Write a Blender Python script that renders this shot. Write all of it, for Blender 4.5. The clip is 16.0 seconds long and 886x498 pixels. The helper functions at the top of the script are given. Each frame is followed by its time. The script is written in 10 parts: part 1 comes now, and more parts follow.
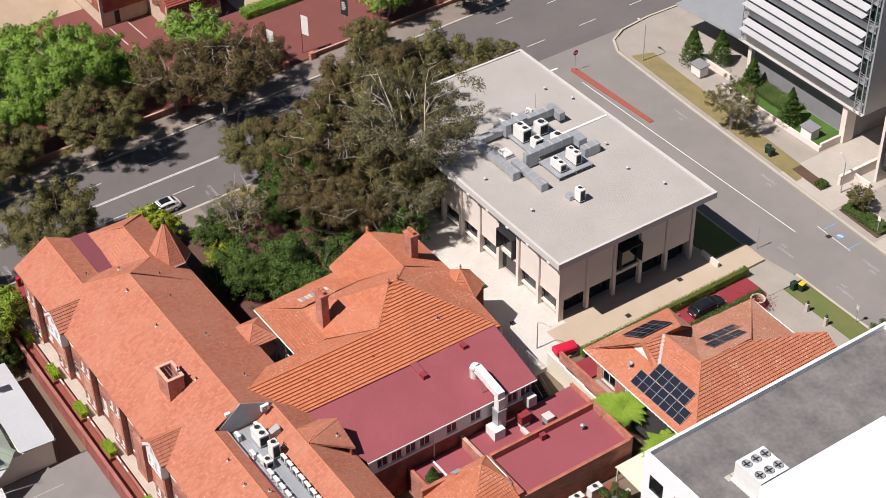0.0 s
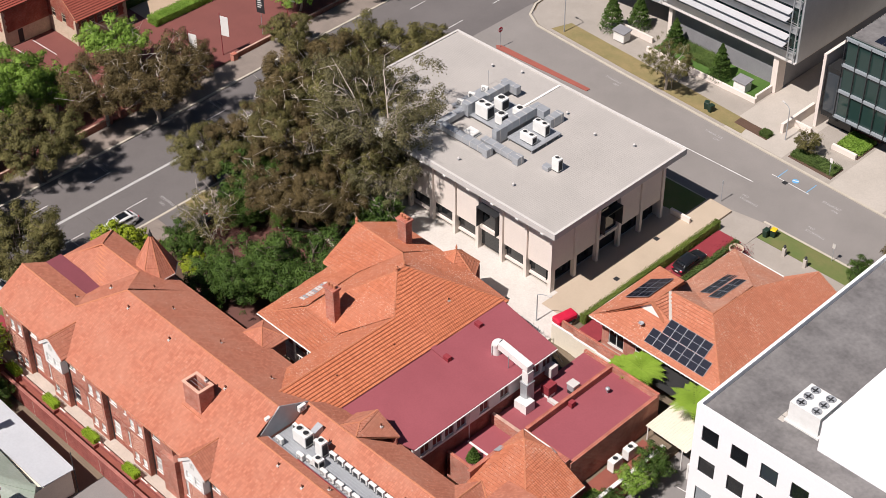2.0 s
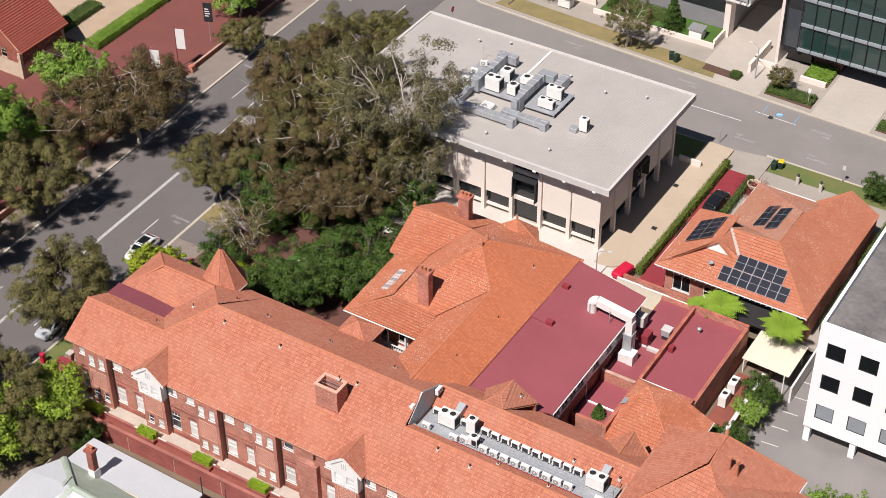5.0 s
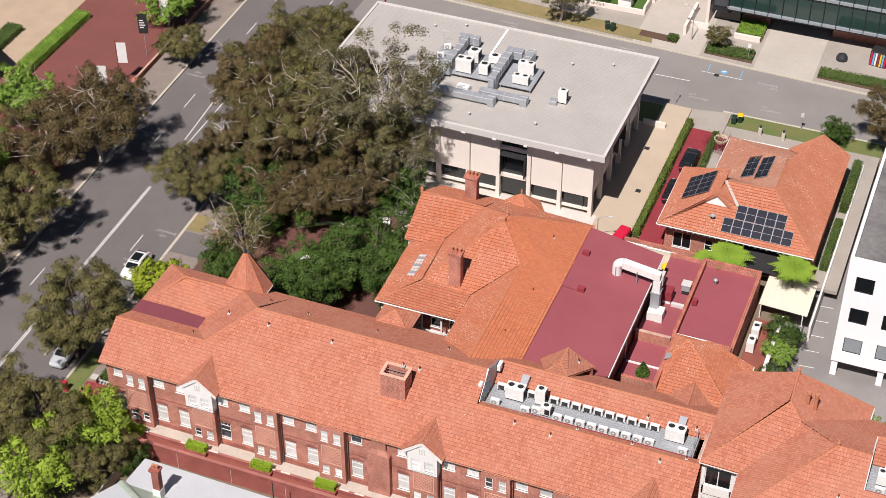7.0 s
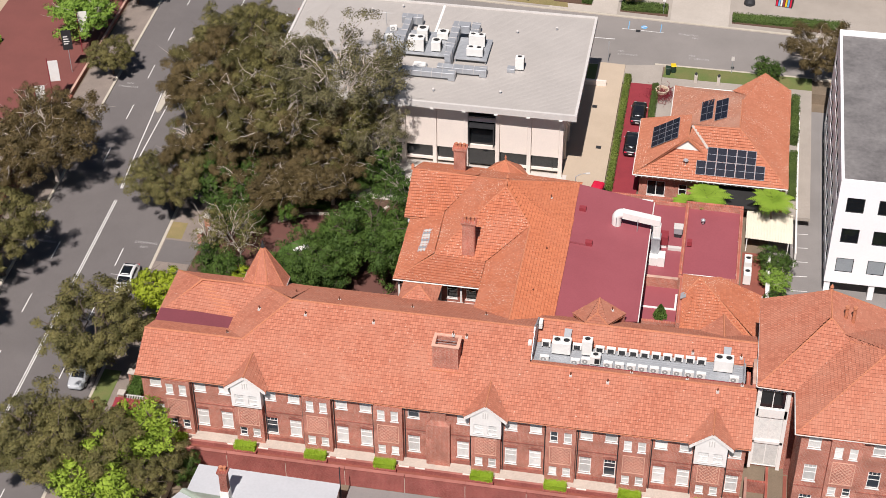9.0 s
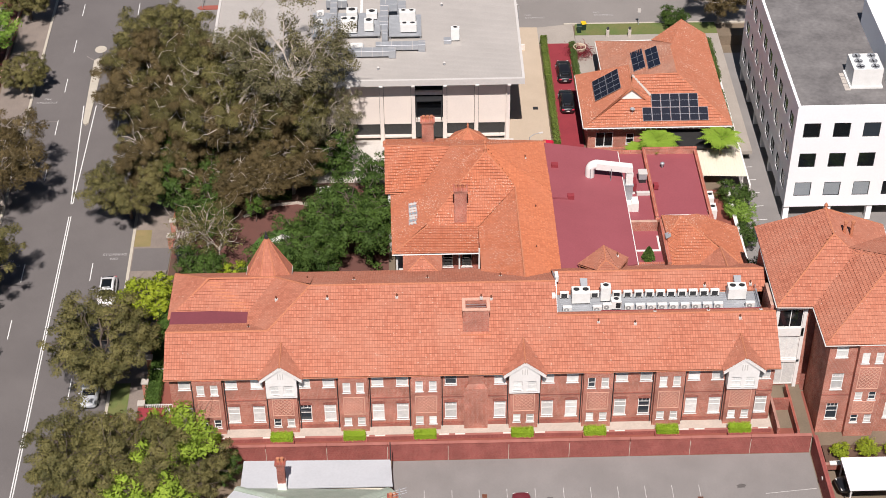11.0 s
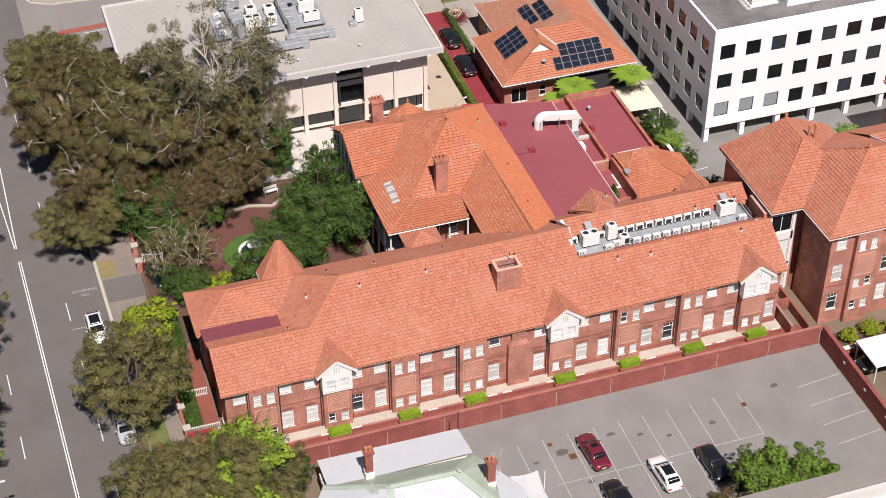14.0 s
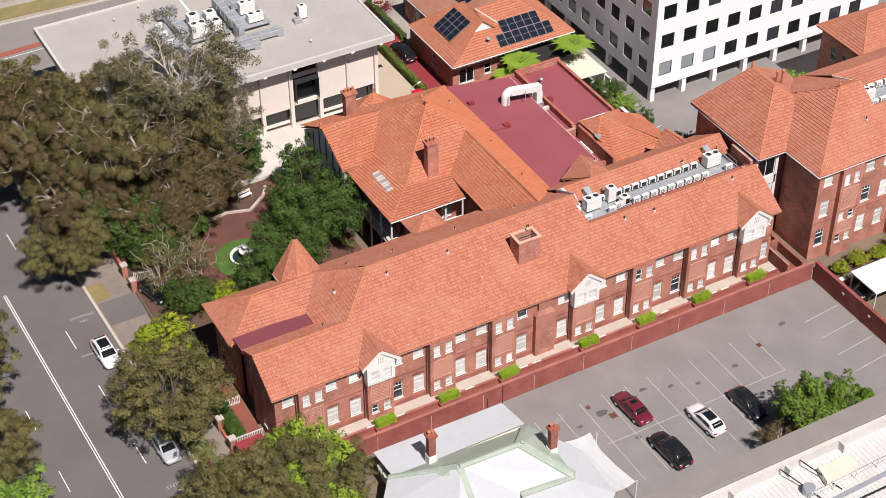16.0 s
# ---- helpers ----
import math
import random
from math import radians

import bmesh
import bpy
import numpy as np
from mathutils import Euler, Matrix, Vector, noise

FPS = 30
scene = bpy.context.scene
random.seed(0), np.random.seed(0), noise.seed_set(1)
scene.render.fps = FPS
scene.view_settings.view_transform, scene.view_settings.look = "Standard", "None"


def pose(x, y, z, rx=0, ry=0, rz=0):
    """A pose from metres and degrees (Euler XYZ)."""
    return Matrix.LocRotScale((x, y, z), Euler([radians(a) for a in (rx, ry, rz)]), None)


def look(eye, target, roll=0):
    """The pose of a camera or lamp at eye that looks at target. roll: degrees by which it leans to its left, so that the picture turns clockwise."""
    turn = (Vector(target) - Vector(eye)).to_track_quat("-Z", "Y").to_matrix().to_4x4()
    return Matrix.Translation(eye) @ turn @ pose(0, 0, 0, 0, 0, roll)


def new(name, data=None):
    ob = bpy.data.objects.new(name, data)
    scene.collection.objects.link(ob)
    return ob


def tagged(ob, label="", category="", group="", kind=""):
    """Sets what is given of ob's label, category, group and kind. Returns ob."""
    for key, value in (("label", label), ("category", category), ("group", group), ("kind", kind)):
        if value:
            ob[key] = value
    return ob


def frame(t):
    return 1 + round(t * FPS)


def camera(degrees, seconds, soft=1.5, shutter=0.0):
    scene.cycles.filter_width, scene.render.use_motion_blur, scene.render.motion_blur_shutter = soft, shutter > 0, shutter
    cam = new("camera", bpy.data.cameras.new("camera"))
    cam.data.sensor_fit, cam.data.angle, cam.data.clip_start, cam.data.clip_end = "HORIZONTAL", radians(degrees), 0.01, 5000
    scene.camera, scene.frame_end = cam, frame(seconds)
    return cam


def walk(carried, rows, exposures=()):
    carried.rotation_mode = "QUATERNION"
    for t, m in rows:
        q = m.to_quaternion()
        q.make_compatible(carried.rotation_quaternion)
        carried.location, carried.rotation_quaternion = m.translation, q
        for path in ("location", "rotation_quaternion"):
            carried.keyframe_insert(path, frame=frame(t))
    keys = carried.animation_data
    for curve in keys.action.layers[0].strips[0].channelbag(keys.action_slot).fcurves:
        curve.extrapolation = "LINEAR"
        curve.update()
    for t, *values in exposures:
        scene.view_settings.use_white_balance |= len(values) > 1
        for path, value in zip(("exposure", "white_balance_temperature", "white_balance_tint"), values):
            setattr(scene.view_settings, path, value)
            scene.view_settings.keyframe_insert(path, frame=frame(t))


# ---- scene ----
cam = camera(30.25, 16.0, soft=0.7)
PATH = [
    (0, (136.561, -37.710, 118.764), (39.723, 27.364, 24.489), -0.90),
    (0.5, (133.203, -42.314, 118.497), (38.821, 26.162, 24.141), -0.81),
    (1, (129.693, -46.937, 118.086), (38.082, 25.151, 23.690), -0.67),
    (1.5, (125.963, -51.573, 117.547), (38.230, 25.166, 23.133), -0.55),
    (2, (122.022, -56.238, 116.937), (38.664, 25.260, 22.547), -0.47),
    (2.5, (117.892, -60.870, 116.378), (38.722, 24.812, 22.087), -0.35),
    (3, (113.527, -65.474, 115.890), (38.672, 24.070, 21.663), -0.17),
    (3.5, (108.898, -69.872, 115.475), (38.012, 22.895, 21.297), -0.08),
    (4, (104.062, -74.073, 115.123), (35.811, 20.697, 20.994), -0.09),
    (4.2, (102.089, -75.715, 115.012), (34.830, 19.840, 20.962), -0.12),
    (6.3, (79.921, -90.546, 113.815), (29.467, 15.136, 20.083), -0.37),
    (6.5, (77.675, -91.865, 113.647), (29.263, 14.812, 19.964), -0.22),
    (7, (72.029, -94.949, 113.272), (28.888, 14.062, 19.701), -0.13),
    (7.5, (66.257, -97.913, 112.987), (28.747, 13.155, 19.409), -0.19),
    (8, (60.417, -100.634, 112.762), (28.142, 12.096, 19.219), -0.20),
    (8.5, (54.574, -103.123, 112.588), (27.550, 11.043, 19.122), -0.28),
    (9, (48.763, -105.398, 112.424), (26.970, 9.857, 18.928), -0.49),
    (9.2, (46.391, -106.179, 112.413), (26.710, 9.435, 18.892), -0.58),
    (11.5, (16.957, -110.958, 111.449), (25.019, 5.818, 17.648), -0.44),
    (12, (10.729, -110.881, 111.557), (24.420, 5.182, 17.526), -0.51),
    (12.5, (4.548, -110.514, 111.669), (23.948, 4.613, 17.491), -0.53),
    (13, (-1.590, -109.871, 111.781), (23.481, 4.052, 17.478), -0.46),
    (13.5, (-7.717, -108.902, 111.848), (22.901, 3.507, 17.367), -0.39),
    (14, (-13.822, -107.618, 111.859), (21.902, 3.111, 17.186), -0.39),
    (14.5, (-19.824, -106.033, 111.755), (20.872, 2.887, 16.992), -0.41),
    (15, (-25.753, -104.066, 111.566), (20.139, 2.755, 16.787), -0.39),
    (15.5, (-31.520, -101.893, 111.381), (19.380, 2.611, 16.576), -0.44),
    (16, (-37.051, -99.584, 111.138), (18.684, 2.455, 16.367), -0.35),
]
walk(cam, [(t, look(eye, target, roll)) for t, eye, target, roll in PATH])

# ---------------------------------------------------------------- light
SUN_EL = radians(55.5)
SUN_DIR = Vector((-0.04, -1.0, 0)).normalized() * math.cos(SUN_EL) + Vector((0, 0, math.sin(SUN_EL)))
world = bpy.data.worlds.new("sky")
world.use_nodes = True
scene.world = world
wn = world.node_tree.nodes
sky = wn.new("ShaderNodeTexSky")
sky.sky_type = "NISHITA"
sky.sun_disc = False
sky.air_density = 0.55
sky.dust_density = 0.4
sky.sun_elevation = SUN_EL
sky.sun_rotation = math.atan2(SUN_DIR.x, SUN_DIR.y)
wn["Background"].inputs[1].default_value = 0.05
world.node_tree.links.new(sky.outputs[0], wn["Background"].inputs[0])
sun_data = bpy.data.lights.new("sun", "SUN")
sun_data.energy = 5.0
sun_data.angle = radians(0.53)
sun_data.color = (1.0, 0.915, 0.885)
sun = new("sun", sun_data)
sun.matrix_world = look(SUN_DIR * 300, (0, 0, 0))
scene.view_settings.exposure = 0.27


# ---------------------------------------------------------------- materials
def material(name, base, second=None, scale=0.6, fine=14.0, rough=0.85, metal=0.0, bump=0.0, spec=0.3,
             mix=0.6, per_object=0.0, fine_amount=0.25, per_island=0.0, bump_scale=None):
    """Two scales of variation over a base colour, in world space."""
    m = bpy.data.materials.new(name)
    m.use_nodes = True
    nt = m.node_tree
    n, l = nt.nodes, nt.links
    b = n["Principled BSDF"]
    b.inputs["Roughness"].default_value = rough
    b.inputs["Metallic"].default_value = metal
    b.inputs["Specular IOR Level"].default_value = spec
    geo = n.new("ShaderNodeNewGeometry")
    big = n.new("ShaderNodeTexNoise")
    big.inputs["Scale"].default_value = scale
    big.inputs["Detail"].default_value = 6
    big.inputs["Roughness"].default_value = 0.6
    l.new(geo.outputs["Position"], big.inputs["Vector"])
    small = n.new("ShaderNodeTexNoise")
    small.inputs["Scale"].default_value = fine
    small.inputs["Detail"].default_value = 3
    l.new(geo.outputs["Position"], small.inputs["Vector"])
    second = second or tuple(c * 0.7 for c in base)
    ramp = n.new("ShaderNodeMapRange")
    ramp.inputs["From Min"].default_value = 0.35
    ramp.inputs["From Max"].default_value = 0.68
    ramp.inputs["To Max"].default_value = mix
    l.new(big.outputs["Fac"], ramp.inputs["Value"])
    mx = n.new("ShaderNodeMix")
    mx.data_type = "RGBA"
    mx.inputs["A"].default_value = (*base, 1)
    mx.inputs["B"].default_value = (*second, 1)
    l.new(ramp.outputs[0], mx.inputs["Factor"])
    val = n.new("ShaderNodeMapRange")
    val.inputs["To Min"].default_value = 1 - fine_amount
    val.inputs["To Max"].default_value = 1 + fine_amount
    l.new(small.outputs["Fac"], val.inputs["Value"])
    last = val.outputs[0]
    for amount, node, socket in ((per_object, "ShaderNodeObjectInfo", "Random"),
                                 (per_island, "ShaderNodeNewGeometry", "Random Per Island")):
        if amount:
            info = n.new(node)
            r = n.new("ShaderNodeMapRange")
            r.inputs["To Min"].default_value = 1 - amount
            r.inputs["To Max"].default_value = 1 + amount
            l.new(info.outputs[socket], r.inputs["Value"])
            mul = n.new("ShaderNodeMath")
            mul.operation = "MULTIPLY"
            l.new(last, mul.inputs[0])
            l.new(r.outputs[0], mul.inputs[1])
            last = mul.outputs[0]
    sc = n.new("ShaderNodeVectorMath")
    sc.operation = "SCALE"
    l.new(mx.outputs["Result"], sc.inputs[0])
    l.new(last, sc.inputs["Scale"])
    l.new(sc.outputs[0], b.inputs["Base Color"])
    if bump:
        bp = n.new("ShaderNodeBump")
        bp.inputs["Strength"].default_value = bump
        bp.inputs["Distance"].default_value = 0.03
        src = small
        if bump_scale:
            src = n.new("ShaderNodeTexNoise")
            src.inputs["Scale"].default_value = bump_scale
            l.new(geo.outputs["Position"], src.inputs["Vector"])
        l.new(src.outputs["Fac"], bp.inputs["Height"])
        l.new(bp.outputs[0], b.inputs["Normal"])
    return m


def brick_material(name, c1, c2, mortar, w=0.24, h=0.086, gap=0.012, stain=0.25):
    """Brickwork laid on any upright wall, by world position, with stains on it."""
    m = bpy.data.materials.new(name)
    m.use_nodes = True
    n, l = m.node_tree.nodes, m.node_tree.links
    b = n["Principled BSDF"]
    b.inputs["Roughness"].default_value = 0.9
    b.inputs["Specular IOR Level"].default_value = 0.2
    geo = n.new("ShaderNodeNewGeometry")
    pos = n.new("ShaderNodeSeparateXYZ")
    nor = n.new("ShaderNodeSeparateXYZ")
    l.new(geo.outputs["Position"], pos.inputs[0])
    l.new(geo.outputs["True Normal"], nor.inputs[0])
    ab = n.new("ShaderNodeMath")
    ab.operation = "ABSOLUTE"
    l.new(nor.outputs["X"], ab.inputs[0])
    gt = n.new("ShaderNodeMath")
    gt.operation = "GREATER_THAN"
    gt.inputs[1].default_value = 0.7
    l.new(ab.outputs[0], gt.inputs[0])
    sel = n.new("ShaderNodeMix")
    l.new(gt.outputs[0], sel.inputs["Factor"])
    l.new(pos.outputs["X"], sel.inputs["A"])
    l.new(pos.outputs["Y"], sel.inputs["B"])
    cmb = n.new("ShaderNodeCombineXYZ")
    l.new(sel.outputs["Result"], cmb.inputs["X"])
    l.new(pos.outputs["Z"], cmb.inputs["Y"])
    br = n.new("ShaderNodeTexBrick")
    br.inputs["Scale"].default_value = 1
    br.inputs["Color1"].default_value = (*c1, 1)
    br.inputs["Color2"].default_value = (*c2, 1)
    br.inputs["Mortar"].default_value = (*mortar, 1)
    br.inputs["Mortar Size"].default_value = gap
    br.inputs["Brick Width"].default_value = w
    br.inputs["Row Height"].default_value = h
    l.new(cmb.outputs[0], br.inputs["Vector"])
    no = n.new("ShaderNodeTexNoise")
    no.inputs["Scale"].default_value = 0.7
    no.inputs["Detail"].default_value = 7
    l.new(geo.outputs["Position"], no.inputs["Vector"])
    r = n.new("ShaderNodeMapRange")
    r.inputs["From Min"].default_value = 0.3
    r.inputs["From Max"].default_value = 0.7
    r.inputs["To Min"].default_value = 1 - stain
    r.inputs["To Max"].default_value = 1 + stain
    l.new(no.outputs["Fac"], r.inputs["Value"])
    sc = n.new("ShaderNodeVectorMath")
    sc.operation = "SCALE"
    l.new(br.outputs["Color"], sc.inputs[0])
    l.new(r.outputs[0], sc.inputs["Scale"])
    l.new(sc.outputs[0], b.inputs["Base Color"])
    bp = n.new("ShaderNodeBump")
    bp.inputs["Strength"].default_value = 0.5
    bp.inputs["Distance"].default_value = 0.01
    bp.invert = True
    l.new(br.outputs["Fac"], bp.inputs["Height"])
    l.new(bp.outputs[0], b.inputs["Normal"])
    return m


def tile_material(name, c1, c2, lichen, weather, lichen_amount=0.5, flecks=0.3):
    """Clay roof tiles by the face's own map: u along the eave, v up the slope, in metres."""
    m = bpy.data.materials.new(name)
    m.use_nodes = True
    n, l = m.node_tree.nodes, m.node_tree.links
    b = n["Principled BSDF"]
    b.inputs["Roughness"].default_value = 0.88
    b.inputs["Specular IOR Level"].default_value = 0.2
    uv = n.new("ShaderNodeUVMap")
    uv.uv_map = "tiles"
    br = n.new("ShaderNodeTexBrick")
    br.offset = 0.0
    br.inputs["Scale"].default_value = 1
    br.inputs["Color1"].default_value = (*c1, 1)
    br.inputs["Color2"].default_value = (*c2, 1)
    br.inputs["Mortar"].default_value = tuple(c * 0.66 for c in c1) + (1,)
    br.inputs["Mortar Size"].default_value = 0.018
    br.inputs["Brick Width"].default_value = 0.24
    br.inputs["Row Height"].default_value = 0.34
    l.new(uv.outputs[0], br.inputs["Vector"])
    geo = n.new("ShaderNodeNewGeometry")
    big = n.new("ShaderNodeTexNoise")
    big.inputs["Scale"].default_value = 0.25
    big.inputs["Detail"].default_value = 8
    big.inputs["Roughness"].default_value = 0.65
    l.new(geo.outputs["Position"], big.inputs["Vector"])
    r1 = n.new("ShaderNodeMapRange")
    r1.inputs["From Min"].default_value = 0.42
    r1.inputs["From Max"].default_value = 0.75
    r1.inputs["To Max"].default_value = 0.75
    l.new(big.outputs["Fac"], r1.inputs["Value"])
    mx = n.new("ShaderNodeMix")
    mx.data_type = "RGBA"
    l.new(r1.outputs[0], mx.inputs["Factor"])
    l.new(br.outputs["Color"], mx.inputs["A"])
    mx.inputs["B"].default_value = (*weather, 1)
    sp = n.new("ShaderNodeTexNoise")
    sp.inputs["Scale"].default_value = 3.6
    sp.inputs["Detail"].default_value = 5
    sp.inputs["Roughness"].default_value = 0.75
    l.new(geo.outputs["Position"], sp.inputs["Vector"])
    r2 = n.new("ShaderNodeMapRange")
    r2.inputs["From Min"].default_value = 0.635
    r2.inputs["From Max"].default_value = 0.70
    r2.inputs["To Max"].default_value = lichen_amount
    l.new(sp.outputs["Fac"], r2.inputs["Value"])
    mx2 = n.new("ShaderNodeMix")
    mx2.data_type = "RGBA"
    l.new(r2.outputs[0], mx2.inputs["Factor"])
    l.new(mx.outputs["Result"], mx2.inputs["A"])
    mx2.inputs["B"].default_value = (*lichen, 1)
    # small pale lichen flecks, gathered in drifts
    fl = n.new("ShaderNodeTexNoise")
    fl.inputs["Scale"].default_value = 6.5
    fl.inputs["Detail"].default_value = 2
    l.new(uv.outputs[0], fl.inputs["Vector"])
    drift = n.new("ShaderNodeTexNoise")
    drift.inputs["Scale"].default_value = 0.45
    drift.inputs["Detail"].default_value = 3
    l.new(geo.outputs["Position"], drift.inputs["Vector"])
    both = n.new("ShaderNodeMath")
    both.operation = "MULTIPLY_ADD"
    both.inputs[1].default_value = 0.35
    l.new(drift.outputs["Fac"], both.inputs[0])
    l.new(fl.outputs["Fac"], both.inputs[2])
    r3 = n.new("ShaderNodeMapRange")
    r3.inputs["From Min"].default_value = 0.915 - 0.125 * flecks
    r3.inputs["From Max"].default_value = 0.985 - 0.125 * flecks
    r3.inputs["To Max"].default_value = min(0.8, 0.3 + flecks * 0.55)
    l.new(both.outputs[0], r3.inputs["Value"])
    mx3 = n.new("ShaderNodeMix")
    mx3.data_type = "RGBA"
    l.new(r3.outputs[0], mx3.inputs["Factor"])
    l.new(mx2.outputs["Result"], mx3.inputs["A"])
    mx3.inputs["B"].default_value = (0.67, 0.51, 0.40, 1)
    l.new(mx3.outputs["Result"], b.inputs["Base Color"])
    # pan and roll of each tile
    sepu = n.new("ShaderNodeSeparateXYZ")
    l.new(uv.outputs[0], sepu.inputs[0])
    wv = n.new("ShaderNodeMath")
    wv.operation = "MULTIPLY"
    wv.inputs[1].default_value = 2 * math.pi / 0.24
    l.new(sepu.outputs["X"], wv.inputs[0])
    sn = n.new("ShaderNodeMath")
    sn.operation = "SINE"
    l.new(wv.outputs[0], sn.inputs[0])
    bp = n.new("ShaderNodeBump")
    bp.inputs["Strength"].default_value = 0.35
    bp.inputs["Distance"].default_value = 0.015
    l.new(sn.outputs[0], bp.inputs["Height"])
    l.new(bp.outputs[0], b.inputs["Normal"])
    return m


def glass_material(name, tint, rough=0.06):
    m = bpy.data.materials.new(name)
    m.use_nodes = True
    b = m.node_tree.nodes["Principled BSDF"]
    b.inputs["Base Color"].default_value = (*tint, 1)
    b.inputs["Roughness"].default_value = rough
    b.inputs["Specular IOR Level"].default_value = 0.8
    return m


TILE_OLD = tile_material("clay_tiles_old", (0.50, 0.195, 0.123), (0.38, 0.135, 0.084), (0.74, 0.60, 0.49), (0.46, 0.215, 0.146), 0.72)
TILE_NEW = tile_material("clay_tiles_orange", (0.52, 0.20, 0.118), (0.41, 0.145, 0.082), (0.64, 0.48, 0.36), (0.46, 0.19, 0.115), 0.5, 0.9)
TILE_GREY = tile_material("clay_tiles_lichen", (0.460, 0.205, 0.132), (0.360, 0.155, 0.100), (0.480, 0.390, 0.320), (0.390, 0.240, 0.180), 0.75, 1.0)
RIDGE = material("ridge_clay", (0.50, 0.20, 0.11), (0.40, 0.16, 0.09), 1.5, 9, 0.9, fine_amount=0.35)
BRICK = brick_material("red_brick", (0.44, 0.145, 0.098), (0.33, 0.105, 0.072), (0.50, 0.33, 0.26))
BRICK_DARK = brick_material("dark_red_brick", (0.32, 0.095, 0.069), (0.24, 0.071, 0.052), (0.36, 0.20, 0.16))
BRICK_WALL = brick_material("painted_brick", (0.30, 0.085, 0.073), (0.25, 0.070, 0.061), (0.34, 0.14, 0.115), stain=0.16)
PATH_BROWN = material("brown_footpath", (0.25, 0.21, 0.18), (0.17, 0.145, 0.125), 0.5, 9, 0.92, fine_amount=0.25)
OIL = material("oil_stain", (0.10, 0.095, 0.09), (0.15, 0.14, 0.135), 2.5, 9, 0.7, fine_amount=0.3)
CONCRETE = material("concrete", (0.50, 0.46, 0.41), (0.40, 0.37, 0.33), 0.5, 7, 0.9, bump=0.1)
PANEL = material("pink_white_precast", (0.74, 0.665, 0.60), (0.68, 0.61, 0.555), 0.4, 6, 0.85, fine_amount=0.07)
WHITE = material("white_paint", (0.78, 0.77, 0.74), (0.68, 0.66, 0.62), 0.7, 5, 0.6, fine_amount=0.08, mix=0.5)
WHITE_WALL = material("white_render", (0.88, 0.885, 0.89), (0.83, 0.835, 0.84), 0.25, 4, 0.8, fine_amount=0.04, mix=0.5)
CREAM = material("cream_paint", (0.74, 0.68, 0.56), (0.66, 0.60, 0.48), 0.5, 6, 0.7, fine_amount=0.1)
ROOF_METAL = material("grey_ribbed_roof", (0.42, 0.395, 0.365), (0.35, 0.33, 0.305), 0.22, 5, 0.65, fine_amount=0.10, spec=0.4)
FASCIA = material("pale_fascia", (0.58, 0.56, 0.53), (0.50, 0.48, 0.45), 0.5, 5, 0.7, fine_amount=0.08)
MAROON = material("maroon_roof", (0.30, 0.083, 0.098), (0.255, 0.068, 0.080), 0.25, 7, 0.6, fine_amount=0.12)
MAROON_DULL = material("dull_maroon_roof", (0.20, 0.055, 0.068), (0.16, 0.046, 0.056), 0.4, 7, 0.7, fine_amount=0.15)
MAROON_LIGHT = material("maroon_paint", (0.27, 0.04, 0.05), (0.2, 0.03, 0.04), 0.5, 7, 0.7)
ASPHALT = material("asphalt", (0.153, 0.141, 0.136), (0.117, 0.107, 0.104), 0.16, 22, 0.93, bump=0.15, fine_amount=0.3)
ASPHALT_LOT = material("worn_asphalt", (0.245, 0.232, 0.222), (0.182, 0.172, 0.164), 0.22, 18, 0.93, bump=0.15, fine_amount=0.28)
ASPHALT_PALE = material("pale_asphalt", (0.25, 0.232, 0.217), (0.19, 0.178, 0.166), 0.14, 22, 0.93, bump=0.15, fine_amount=0.25)
# Red paving darkened in its colour for the shade under the trees.
PAVE_COURT = material("brick_court_painted_shade", (0.14, 0.062, 0.05), (0.10, 0.05, 0.04), 0.5, 16, 0.92, fine_amount=0.3)
LINE_WORN = material("worn_road_paint", (0.42, 0.41, 0.40), (0.30, 0.29, 0.28), 2.5, 14, 0.85, fine_amount=0.3)
PAVING = material("footpath_concrete", (0.36, 0.325, 0.285), (0.28, 0.255, 0.22), 0.35, 9, 0.92, fine_amount=0.2)
PAVE_WHITE = material("pale_driveway", (0.60, 0.57, 0.525), (0.48, 0.45, 0.41), 0.3, 6, 0.9, fine_amount=0.16)
PAVE_CONC = material("grey_driveway_concrete", (0.46, 0.42, 0.37), (0.38, 0.345, 0.30), 0.3, 6, 0.9, fine_amount=0.14)
PAVE_TAN = material("tan_paving", (0.48, 0.395, 0.30), (0.41, 0.335, 0.25), 0.3, 12, 0.9, fine_amount=0.18)
PAVE_RED = material("red_brick_paving", (0.26, 0.085, 0.06), (0.19, 0.065, 0.05), 0.5, 16, 0.92, fine_amount=0.3)
PAVE_CREAM = material("cream_terrace_slabs", (0.50, 0.44, 0.375), (0.39, 0.34, 0.29), 0.8, 8, 0.9, fine_amount=0.25)
KERB = material("kerb_concrete", (0.50, 0.46, 0.38), (0.40, 0.36, 0.30), 0.8, 9, 0.9, fine_amount=0.2)
LINE = material("road_paint", (0.72, 0.72, 0.70), (0.55, 0.55, 0.53), 1.2, 14, 0.8, fine_amount=0.2)
LINE_BAY = material("worn_bay_paint", (0.58, 0.57, 0.55), (0.26, 0.25, 0.24), 3.0, 20, 0.85, fine_amount=0.35, mix=0.8)
LINE_BLUE = material("blue_road_paint", (0.13, 0.36, 0.62), (0.2, 0.42, 0.62), 1.2, 14, 0.8, fine_amount=0.2)
LINE_RED = material("red_median", (0.33, 0.10, 0.075), (0.25, 0.09, 0.07), 0.6, 14, 0.9, fine_amount=0.2)
